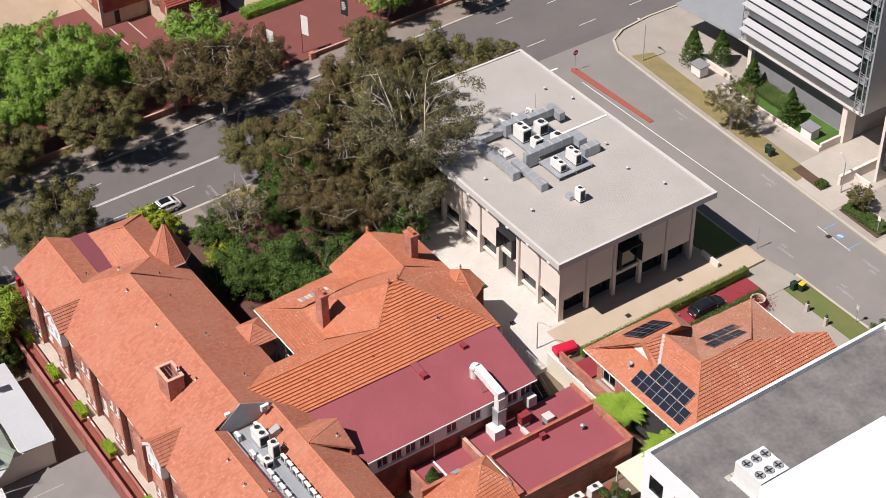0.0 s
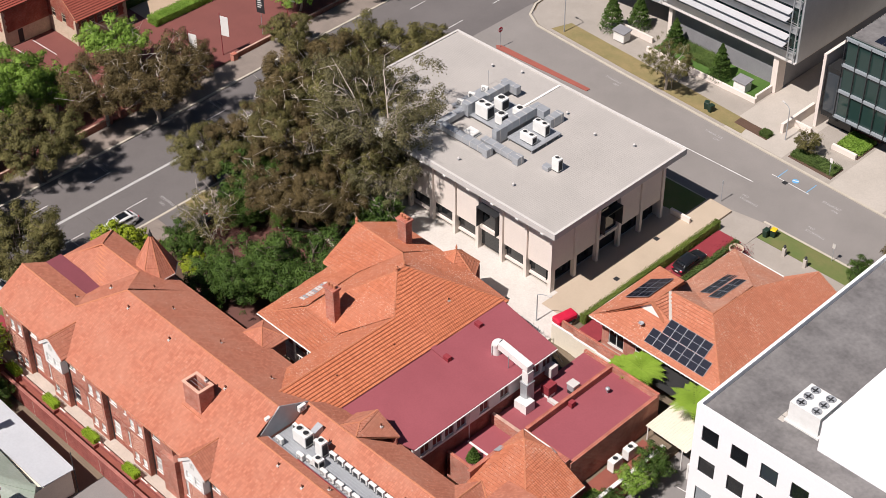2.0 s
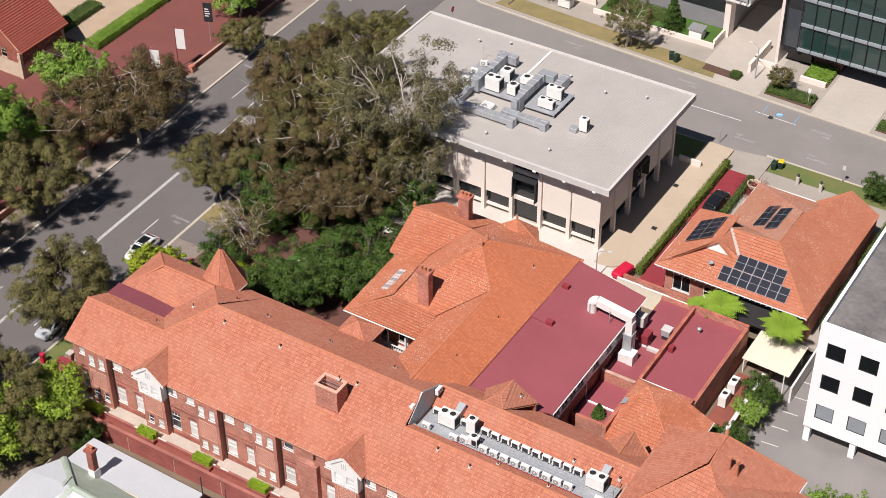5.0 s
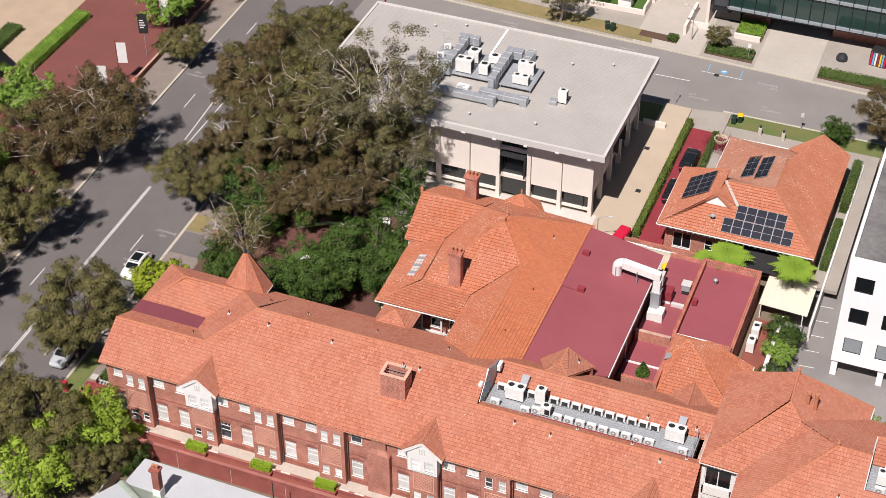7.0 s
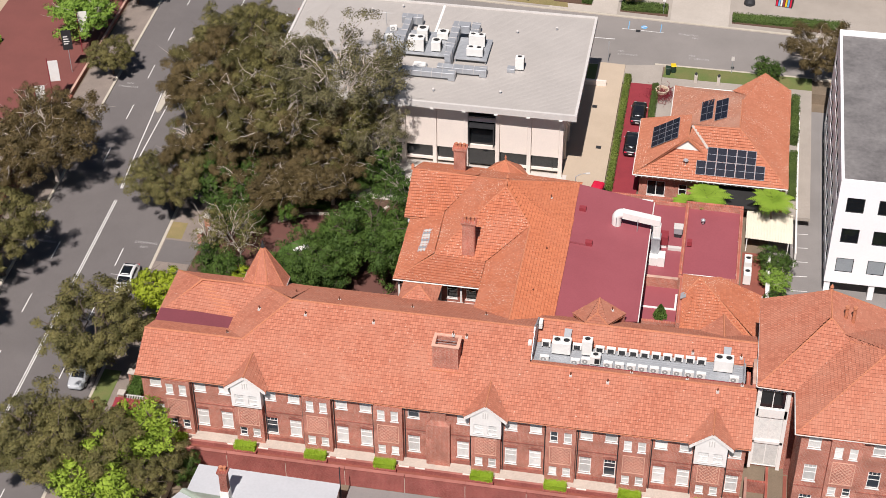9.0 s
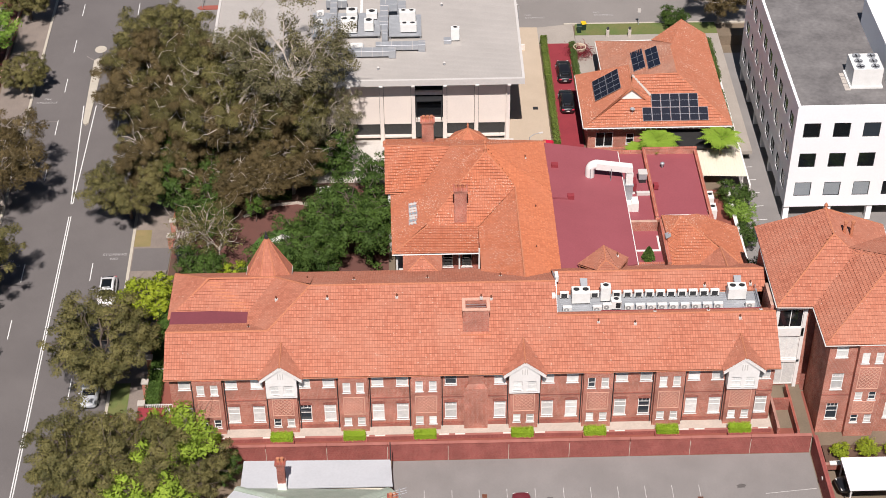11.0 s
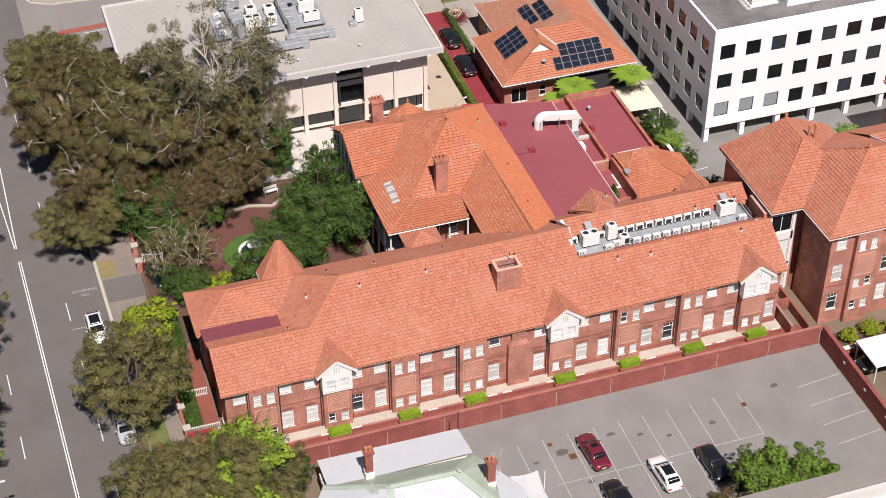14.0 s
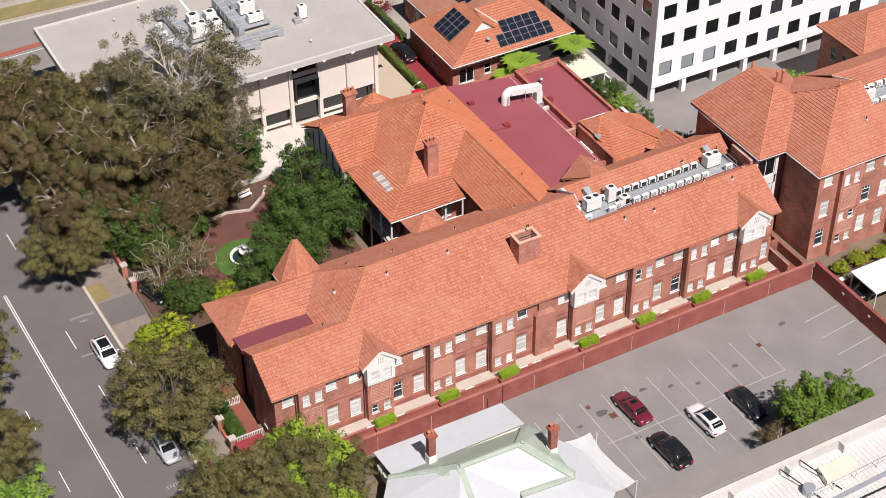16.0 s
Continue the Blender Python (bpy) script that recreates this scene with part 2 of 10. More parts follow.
SOIL = material("mulch", (0.115, 0.07, 0.05), (0.08, 0.05, 0.035), 0.9, 12, 0.95, fine_amount=0.4, bump=0.4)
EARTH = material("bare_ground", (0.20, 0.155, 0.11), (0.12, 0.10, 0.07), 0.25, 8, 0.95, fine_amount=0.3, bump=0.3)
GRASS = material("lawn", (0.11, 0.155, 0.045), (0.19, 0.165, 0.07), 0.45, 20, 0.95, fine_amount=0.4, bump=0.4)
DRY_GRASS = material("dry_verge", (0.27, 0.21, 0.10), (0.15, 0.15, 0.06), 0.5, 18, 0.95, fine_amount=0.4, bump=0.4)
GLASS = glass_material("window_glass", (0.035, 0.045, 0.055))
GLASS_DARK = glass_material("dark_glass", (0.010, 0.012, 0.014))
GLASS_GREEN = glass_material("green_glass", (0.02, 0.045, 0.04))
BLIND = material("pale_curtain", (0.66, 0.66, 0.63), (0.46, 0.47, 0.46), 2.0, 9, 0.4, per_object=0.3, spec=0.6)
STEEL = material("galvanised_steel", (0.42, 0.44, 0.46), (0.34, 0.36, 0.38), 1.2, 8, 0.5, 0.35, fine_amount=0.12)
AC_WHITE = material("appliance_white", (0.76, 0.76, 0.73), (0.66, 0.66, 0.62), 1.5, 7, 0.5, fine_amount=0.06)
AC_GREY = material("fan_guard_wire", (0.34, 0.34, 0.33), (0.26, 0.26, 0.26), 3.0, 30, 0.6, fine_amount=0.3)
BLACK = material("black_plastic", (0.02, 0.02, 0.02), (0.03, 0.03, 0.03), 1, 8, 0.6)
DARK_METAL = material("dark_metal", (0.045, 0.047, 0.05), (0.03, 0.03, 0.033), 1, 8, 0.5, 0.3)
SOLAR = glass_material("solar_cell", (0.012, 0.014, 0.024), 0.2)
SOLAR_GRID = material("solar_frame", (0.30, 0.31, 0.33), (0.25, 0.26, 0.28), 1, 8, 0.5, 0.4)
ROOF_GREY = material("grey_membrane", (0.20, 0.192, 0.187), (0.105, 0.10, 0.10), 0.35, 2.2, 0.9, fine_amount=0.3, mix=0.8)
ROOF_WHITE = material("white_sheet_roof", (0.52, 0.54, 0.56), (0.46, 0.48, 0.50), 0.3, 4, 0.5, fine_amount=0.08)
ROOF_GREEN = material("pale_green_roof", (0.33, 0.40, 0.32), (0.47, 0.51, 0.45), 0.6, 5, 0.6, fine_amount=0.15)
WALL_GREY = material("grey_block", (0.24, 0.24, 0.25), (0.19, 0.19, 0.20), 0.6, 5, 0.85, fine_amount=0.15)
ALU = material("aluminium_louvre", (0.55, 0.57, 0.58), (0.48, 0.50, 0.51), 0.6, 5, 0.4, 0.5, fine_amount=0.06)
LOUVRE = material("grey_louvre_blade", (0.52, 0.53, 0.54), (0.46, 0.47, 0.48), 0.6, 5, 0.5, 0.2, fine_amount=0.06)
STONE = material("limestone", (0.58, 0.48, 0.36), (0.42, 0.34, 0.25), 1.1, 6, 0.95, fine_amount=0.35, bump=0.6)
YELLOW = material("yellow_plastic", (0.75, 0.52, 0.02), (0.7, 0.45, 0.02), 1, 8, 0.5)
RED_CLOTH = material("red_cover", (0.55, 0.015, 0.05), (0.45, 0.01, 0.04), 1, 8, 0.6)
BARK = material("pale_bark", (0.46, 0.41, 0.36), (0.28, 0.24, 0.20), 1.6, 9, 0.95, fine_amount=0.3, bump=0.5)
BARK_DARK = material("dark_bark", (0.12, 0.095, 0.075), (0.08, 0.06, 0.05), 1.6, 9, 0.95, fine_amount=0.3, bump=0.5)


def leaf_material(name, a, b_, mixed=0.42):
    m = bpy.data.materials.new(name)
    m.use_nodes = True
    n, l = m.node_tree.nodes, m.node_tree.links
    b = n["Principled BSDF"]
    b.inputs["Roughness"].default_value = 0.6
    b.inputs["Specular IOR Level"].default_value = 0.15
    geo = n.new("ShaderNodeNewGeometry")
    no = n.new("ShaderNodeTexNoise")
    no.inputs["Scale"].default_value = 0.45
    no.inputs["Detail"].default_value = 3
    l.new(geo.outputs["Position"], no.inputs["Vector"])
    ad = n.new("ShaderNodeMath")
    ad.operation = "MULTIPLY_ADD"
    ad.inputs[1].default_value = mixed
    l.new(geo.outputs["Random Per Island"], ad.inputs[0])
    rr = n.new("ShaderNodeMapRange")
    rr.inputs["From Min"].default_value = 0.3
    rr.inputs["From Max"].default_value = 0.7
    rr.inputs["To Max"].default_value = 1 - mixed
    l.new(no.outputs["Fac"], rr.inputs["Value"])
    l.new(rr.outputs[0], ad.inputs[2])
    mx = n.new("ShaderNodeMix")
    mx.data_type = "RGBA"
    l.new(ad.outputs[0], mx.inputs["Factor"])
    mx.inputs["A"].default_value = (*a, 1)
    mx.inputs["B"].default_value = (*b_, 1)
    tr = n.new("ShaderNodeBsdfTranslucent")
    l.new(mx.outputs["Result"], tr.inputs["Color"])
    l.new(mx.outputs["Result"], b.inputs["Base Color"])
    ms = n.new("ShaderNodeMixShader")
    ms.inputs[0].default_value = 0.08
    l.new(b.outputs[0], ms.inputs[1])
    l.new(tr.outputs[0], ms.inputs[2])
    l.new(ms.outputs[0], n["Material Output"].inputs[0])
    return m


TILE_MIX = tile_material("clay_tiles_mixed", (0.520, 0.185, 0.099), (0.400, 0.130, 0.070), (0.620, 0.480, 0.409), (0.450, 0.185, 0.117), 0.5, 0.95)
# Orange tiles with albedo raised to make up for weak sun on the slope.
TILE_SUNLIFT = tile_material("clay_tiles_orange_sun_lifted", (0.620, 0.215, 0.105), (0.490, 0.155, 0.076), (0.620, 0.450, 0.374), (0.520, 0.185, 0.099), 0.3)
STEEL_BLIND = material("grey_blind", (0.28, 0.31, 0.33), (0.24, 0.27, 0.29), 1, 8, 0.4)

RUST = material("rusty_iron", (0.16, 0.06, 0.035), (0.10, 0.045, 0.03), 3, 12, 0.9)
GRASS_RING = material("watered_lawn", (0.055, 0.12, 0.022), (0.10, 0.17, 0.04), 0.8, 18, 0.95, fine_amount=0.45, bump=0.4)
CAPPING = material("grey_capping", (0.27, 0.245, 0.225), (0.23, 0.21, 0.19), 0.4, 5, 0.6, fine_amount=0.08)
ROOF_WHITE2 = material("bright_sheet_roof", (0.62, 0.61, 0.59), (0.50, 0.49, 0.46), 0.4, 5, 0.5, fine_amount=0.14)

PLAZA = material("maroon_plaza_paving", (0.19, 0.068, 0.058), (0.15, 0.056, 0.048), 0.3, 14, 0.92, fine_amount=0.2)
PAVE_TAN2 = material("sandy_path", (0.43, 0.33, 0.235), (0.34, 0.26, 0.185), 0.4, 12, 0.92, fine_amount=0.15)
BRICK_BRIGHT = brick_material("bright_red_brick", (0.30, 0.07, 0.045), (0.24, 0.055, 0.036), (0.36, 0.2, 0.15))
TILE_RED = tile_material("red_pan_tiles", (0.34, 0.085, 0.06), (0.27, 0.065, 0.05), (0.40, 0.22, 0.16), (0.29, 0.09, 0.06), 0.3)

LEAF_GUM = leaf_material("gum_leaves", (0.04, 0.041, 0.014), (0.195, 0.17, 0.062))
LEAF_BROWN = leaf_material("brownish_gum_leaves", (0.054, 0.043, 0.018), (0.185, 0.136, 0.06))
LEAF_STREET = leaf_material("box_tree_leaves", (0.046, 0.05, 0.017), (0.245, 0.216, 0.08))
LEAF_GREEN = leaf_material("deep_green_leaves", (0.022, 0.047, 0.01), (0.105, 0.175, 0.035))
LEAF_BRIGHT = leaf_material("bright_green_leaves", (0.09, 0.175, 0.02), (0.28, 0.42, 0.075))
LEAF_LIME = leaf_material("lime_leaves", (0.20, 0.27, 0.02), (0.33, 0.38, 0.03))
LEAF_FERN = leaf_material("fern_leaves", (0.15, 0.26, 0.025), (0.26, 0.38, 0.05))
LEAF_LIME2 = leaf_material("yellow_green_leaves", (0.13, 0.205, 0.022), (0.36, 0.48, 0.06))
LEAF_HEDGE = leaf_material("clipped_hedge_leaves", (0.17, 0.28, 0.015), (0.36, 0.49, 0.05))
LEAF_DARKHEDGE = leaf_material("dark_hedge_leaves", (0.05, 0.085, 0.024), (0.12, 0.17, 0.045))
LEAF_DRIVE = leaf_material("driveway_hedge_leaves", (0.07, 0.11, 0.022), (0.20, 0.25, 0.055))
LEAF_IVY = leaf_material("mid_green_leaves", (0.03, 0.07, 0.01), (0.12, 0.21, 0.035))
LEAF_MID = leaf_material("fresh_green_leaves", (0.05, 0.10, 0.013), (0.19, 0.29, 0.045))
LEAF_GREY = leaf_material("grey_green_gum_leaves", (0.06, 0.06, 0.027), (0.225, 0.2, 0.1))
LEAF_RED = leaf_material("red_foliage", (0.16, 0.02, 0.03), (0.25, 0.04, 0.05))


# ---------------------------------------------------------------- mesh helpers
def part(name, bm, mat, parent=None, label=""):
    me = bpy.data.meshes.new(name)
    bm.to_mesh(me)
    bm.free()
    me.materials.append(mat)
    ob = new(name, me)
    if parent is not None:
        ob.parent = parent
    if label:
        ob["label"] = label
    return ob


def shared(name, me, parent, loc=(0, 0, 0), rz=0.0, scale=(1, 1, 1)):
    ob = new(name, me)
    ob.parent = parent
    ob.location = loc
    ob.rotation_euler = (0, 0, radians(rz))
    ob.scale = scale
    return ob


def mesh_of(name, bm, mat):
    me = bpy.data.meshes.new(name)
    bm.to_mesh(me)
    bm.free()
    me.materials.append(mat)
    return me


def thing(name, label, category, group="", kind="", at=(0, 0, 0), rz=0.0):
    ob = new(name)
    ob.location = at
    ob.rotation_euler = (0, 0, radians(rz))
    ob.empty_display_size = 0.3
    return tagged(ob, label, category, group, kind)


def box(bm, x0, x1, y0, y1, z0, z1, bevel=0.0):
    v = [bm.verts.new(p) for p in ((x0, y0, z0), (x1, y0, z0), (x1, y1, z0), (x0, y1, z0),
                                   (x0, y0, z1), (x1, y0, z1), (x1, y1, z1), (x0, y1, z1))]
    fs = [bm.faces.new([v[i] for i in q]) for q in
          ((3, 2, 1, 0), (4, 5, 6, 7), (0, 1, 5, 4), (1, 2, 6, 5), (2, 3, 7, 6), (3, 0, 4, 7))]
    if bevel:
        es = list({e for f in fs for e in f.edges})
        bmesh.ops.bevel(bm, geom=es, offset=bevel, segments=1, affect="EDGES", profile=0.5)
    return bm


def boxes(*rows):
    bm = bmesh.new()
    for r in rows:
        box(bm, *r)
    return bm


def prism(bm, pts, z0, z1):
    """An upright prism over a flat outline."""
    lo = [bm.verts.new((x, y, z0)) for x, y in pts]
    hi = [bm.verts.new((x, y, z1)) for x, y in pts]
    bm.faces.new(list(reversed(lo)))
    bm.faces.new(hi)
    k = len(pts)
    for i in range(k):
        bm.faces.new((lo[i], lo[(i + 1) % k], hi[(i + 1) % k], hi[i]))
    bmesh.ops.recalc_face_normals(bm, faces=bm.faces[:])
    return bm


def solid(bm, pts, faces):
    v = [bm.verts.new(p) for p in pts]
    for f in faces:
        bm.faces.new([v[i] for i in f])
    bmesh.ops.recalc_face_normals(bm, faces=bm.faces[:])
    return bm


def tube(bm, a, b, r0, r1=None, n=8, caps=True):
    r1 = r0 if r1 is None else r1
    a, b = Vector(a), Vector(b)
    q = (b - a).to_track_quat("Z", "Y")
    ra, rb = [], []
    for i in range(n):
        t = 2 * math.pi * i / n
        d = q @ Vector((math.cos(t), math.sin(t), 0))
        ra.append(bm.verts.new(a + d * r0))
        rb.append(bm.verts.new(b + d * r1))
    for i in range(n):
        bm.faces.new((ra[i], ra[(i + 1) % n], rb[(i + 1) % n], rb[i]))
    if caps:
        bm.faces.new(list(reversed(ra)))
        bm.faces.new(rb)
    return bm


def lathe(bm, profile, n=16, at=(0, 0, 0)):
    """Turn a profile of (radius, height) about the upright axis."""
    rings = []
    for r, z in profile:
        rings.append([bm.verts.new((at[0] + r * math.cos(2 * math.pi * i / n), at[1] + r * math.sin(2 * math.pi * i / n), at[2] + z))
                      for i in range(n)])
    for a, b in zip(rings, rings[1:]):
        for i in range(n):
            bm.faces.new((a[i], a[(i + 1) % n], b[(i + 1) % n], b[i]))
    bm.faces.new(list(reversed(rings[0])))
    bm.faces.new(rings[-1])
    return bm


def clip(poly, axis, lo, hi):
    """The piece of a polygon, as (u, v) pairs, between two values of one of them."""
    for sign, limit in ((1, lo), (-1, -hi)):
        out = []
        for i, p in enumerate(poly):
            q = poly[(i + 1) % len(poly)]
            a, b = sign * p[axis] - limit, sign * q[axis] - limit
            if a >= 0:
                out.append(p)
            if (a >= 0) != (b >= 0):
                f = a / (a - b)
                out.append(tuple(p[k] + (q[k] - p[k]) * f for k in (0, 1)))
        poly = out
        if len(poly) < 3:
            return []
    return poly


def tiled(name, faces, mat, parent, course=0.34, lift=0.065, label="", along=None):
    """Roof slopes of overlapping tile courses: each slope, a flat outline in space, is cut into courses that tilt up at their lower edge."""
    rnd = random.Random(len(faces) * 7 + len(name))
    under = bmesh.new()
    for f in faces:
        p = [Vector(q) for q in f]
        c = sum(p, Vector()) / len(p)
        nn = sum(((a - c).cross(b - c) for a, b in zip(p, p[1:] + p[:1])), Vector()).normalized()
        pieces = [p]
        if len(p) > 3 and max(abs((q - c).dot(nn)) for q in p) > 0.12:
            pieces = [[p[0], p[i], p[i + 1]] for i in range(1, len(p) - 1)]
        bm = bmesh.new()
        uv = bm.loops.layers.uv.new("tiles")
        for q in pieces:
            slope(bm, uv, q, course, lift, rnd, along)
            under.faces.new([under.verts.new(v - Vector((0, 0, 0.17))) for v in q])
        bmesh.ops.remove_doubles(bm, verts=bm.verts[:], dist=0.004)
        part(name, bm, mat, parent, label)
    bmesh.ops.remove_doubles(under, verts=under.verts[:], dist=0.002)
    part("roof_boarding", under, RIDGE, parent)


def slope(bm, uv, p, course, lift, rnd, along=None):
    nrm = Vector((0, 0, 0))
    for i in range(len(p)):
        a, b = p[i], p[(i + 1) % len(p)]
        nrm += Vector(((a.y - b.y) * (a.z + b.z), (a.z - b.z) * (a.x + b.x), (a.x - b.x) * (a.y + b.y)))
    nrm.normalize()
    if nrm.z < 0:
        nrm = -nrm
    u = Vector((0, 0, 1)).cross(nrm)
    if u.length < 1e-4:
        u = Vector((1, 0, 0))
    if along is not None:
        u = Vector(along) - nrm * nrm.dot(Vector(along))
    u.normalize()
    v = nrm.cross(u)
    if v.z < 0:
        u, v = -u, -v
    o = min(p, key=lambda q: q.dot(v))
    flat = [((q - o).dot(u), (q - o).dot(v)) for q in p]
    top = max(q[1] for q in flat)
    k, last = 0, -0.05
    while k * course < top - 0.01:
        lo, hi = k * course, min((k + 1) * course, top)
        strip = clip(flat, 1, lo, hi)
        if len(strip) >= 3:
            wob = rnd.uniform(-0.008, 0.008)
            vs = [bm.verts.new(o + u * a + v * c + nrm * (lift * (1 - (c - lo) / course) + wob)) for a, c in strip]
            face = bm.faces.new(vs)
            face.normal_update()
            if face.normal.dot(nrm) < 0:
                face.normal_flip()
            for lp in face.loops:
                d = lp.vert.co - o
                lp[uv].uv = (d.dot(u), k * course + 0.338 * min(1, max(0, (d.dot(v) - lo) / course)))
            low = sorted(q for q in strip if abs(q[1] - lo) < 1e-4)
            if len(low) >= 2:
                a, c = low[0], low[-1]
                q = [bm.verts.new(o + u * s[0] + v * s[1] + nrm * h) for s, h in ((a, last), (c, last), (c, lift + wob), (a, lift + wob))]
                face = bm.faces.new(q)
                for lp in face.loops:
                    lp[uv].uv = (0.12, k * course + 0.005)
            last = wob
        k += 1


def ridge_caps(name, lines, parent, mat=None, r=0.13):
    """Half-round capping tiles along ridges and hips, with a visible step at each tile."""
    for a, b in lines:
        bm = bmesh.new()
        a, b = Vector(a), Vector(b)
        d = b - a
        k = max(1, int(d.length / 0.42))
        q = d.to_track_quat("Z", "Y")
        rings = []
        for i in range(k):
            for f, rr in ((i / k, r), ((i + 1) / k, r * 0.8)):
                rings.append([bm.verts.new(a + d * f + q @ Vector((math.cos(s * math.pi / 3) * rr, math.sin(s * math.pi / 3) * rr, 0))) for s in range(6)])
        for m, n in zip(rings, rings[1:]):
            for s in range(6):
                bm.faces.new((m[s], m[(s + 1) % 6], n[(s + 1) % 6], n[s]))
        bm.faces.new(list(reversed(rings[0])))
        bm.faces.new(rings[-1])
        part("ridge_capping", bm, mat or RIDGE, parent)


def gutter(name, lines, parent, mat=None, r=0.065):
    bm = bmesh.new()
    for a, b in lines:
        tube(bm, a, b, r, r, 6)
    return part(name, bm, mat or WHITE, parent)


# ---------------------------------------------------------------- leaves and trees
def leaf_mesh(name, centres, sizes, mat, rnd, flat=0.5, aspect=0.55, facing=None, soft=None):
    """Small pointed leaves or sprays, three-cornered, at the given centres."""
    k = len(centres)
    d = rnd.normal(size=(k, 3))
    d[:, 2] *= flat
    if facing is not None:
        d -= (d * facing).sum(1)[:, None] * facing
    d /= np.linalg.norm(d, axis=1)[:, None]
    e = rnd.normal(size=(k, 3)) if facing is None else np.cross(d, facing) + rnd.normal(size=(k, 3)) * 0.12
    e -= (e * d).sum(1)[:, None] * d
    e /= np.linalg.norm(e, axis=1)[:, None]
    s = sizes[:, None]
    pts = np.stack([centres + d * s, centres - d * s * 0.8 - e * s * aspect, centres - d * s * 0.8 + e * s * aspect], 1).reshape(-1, 3)
    me = bpy.data.meshes.new(name)
    me.vertices.add(3 * k)
    me.vertices.foreach_set("co", pts.ravel())
    me.loops.add(3 * k)
    me.loops.foreach_set("vertex_index", np.arange(3 * k))
    me.polygons.add(k)
    me.polygons.foreach_set("loop_start", np.arange(0, 3 * k, 3))
    me.update()
    me.validate()
    if soft is not None:
        me.normals_split_custom_set_from_vertices(np.repeat(soft, 3, axis=0).astype(float))
    me.materials.append(mat)
    return me


def grow(seed, height, spread, clear, limbs, twigs, trunk_r):
    """A trunk with forking, twisting limbs: tubes as (a, b, r0, r1) and the ends where foliage sits."""
    rnd = np.random.default_rng(seed)
    segs, ends = [], []

    def bent(a, b, r0, r1, kinks, wander):
        pts = [a + (b - a) * i / kinks + (rnd.normal(size=3) * wander if 0 < i < kinks else 0) for i in range(kinks + 1)]
        for i in range(kinks):
            f0, f1 = i / kinks, (i + 1) / kinks
            segs.append((pts[i], pts[i + 1], r0 + (r1 - r0) * f0, r0 + (r1 - r0) * f1))
        return pts

    top = np.array([rnd.normal() * spread * 0.08, rnd.normal() * spread * 0.08, clear])
    bent(np.array([0, 0, -0.3]), top, trunk_r, trunk_r * 0.7, 3, spread * 0.02)
    for i in range(limbs):
        ang = 2 * math.pi * (i + rnd.uniform(-0.3, 0.3)) / limbs
        out = spread * rnd.uniform(0.3, 0.62)
        rise = (height - clear) * rnd.uniform(0.3, 0.62)
        a = top + np.array([0, 0, -rnd.uniform(0, clear * 0.15)])
        b = top + np.array([math.cos(ang) * out, math.sin(ang) * out, rise])
        r = trunk_r * rnd.uniform(0.35, 0.5)
        way = bent(a, b, r, r * 0.5, 4, spread * 0.04)
        for j in range(twigs):
            an = ang + rnd.uniform(-1.0, 1.0)
            o2 = spread * rnd.uniform(0.12, 0.48)
            src = way[2 + j % 3]
            c = src + np.array([math.cos(an) * o2, math.sin(an) * o2, (height - clear) * rnd.uniform(-0.06, 0.36)])
            rad = math.hypot(c[0], c[1])
            if rad > spread:
                c[:2] *= spread / rad
            c[2] = min(c[2], height - (rad / spread) ** 2 * (height - clear) * 0.45)
            bent(src, c, max(0.06, r * 0.4), 0.035, 3, spread * 0.04)
            ends.append(c)
            for _ in range(1):
                tip = c + rnd.normal(size=3) * np.array([0.9, 0.9, 0.45]) + np.array([0, 0, 0.35])
                bent(c, tip, 0.03, 0.012, 2, 0.12)
    return segs, np.array(ends), rnd


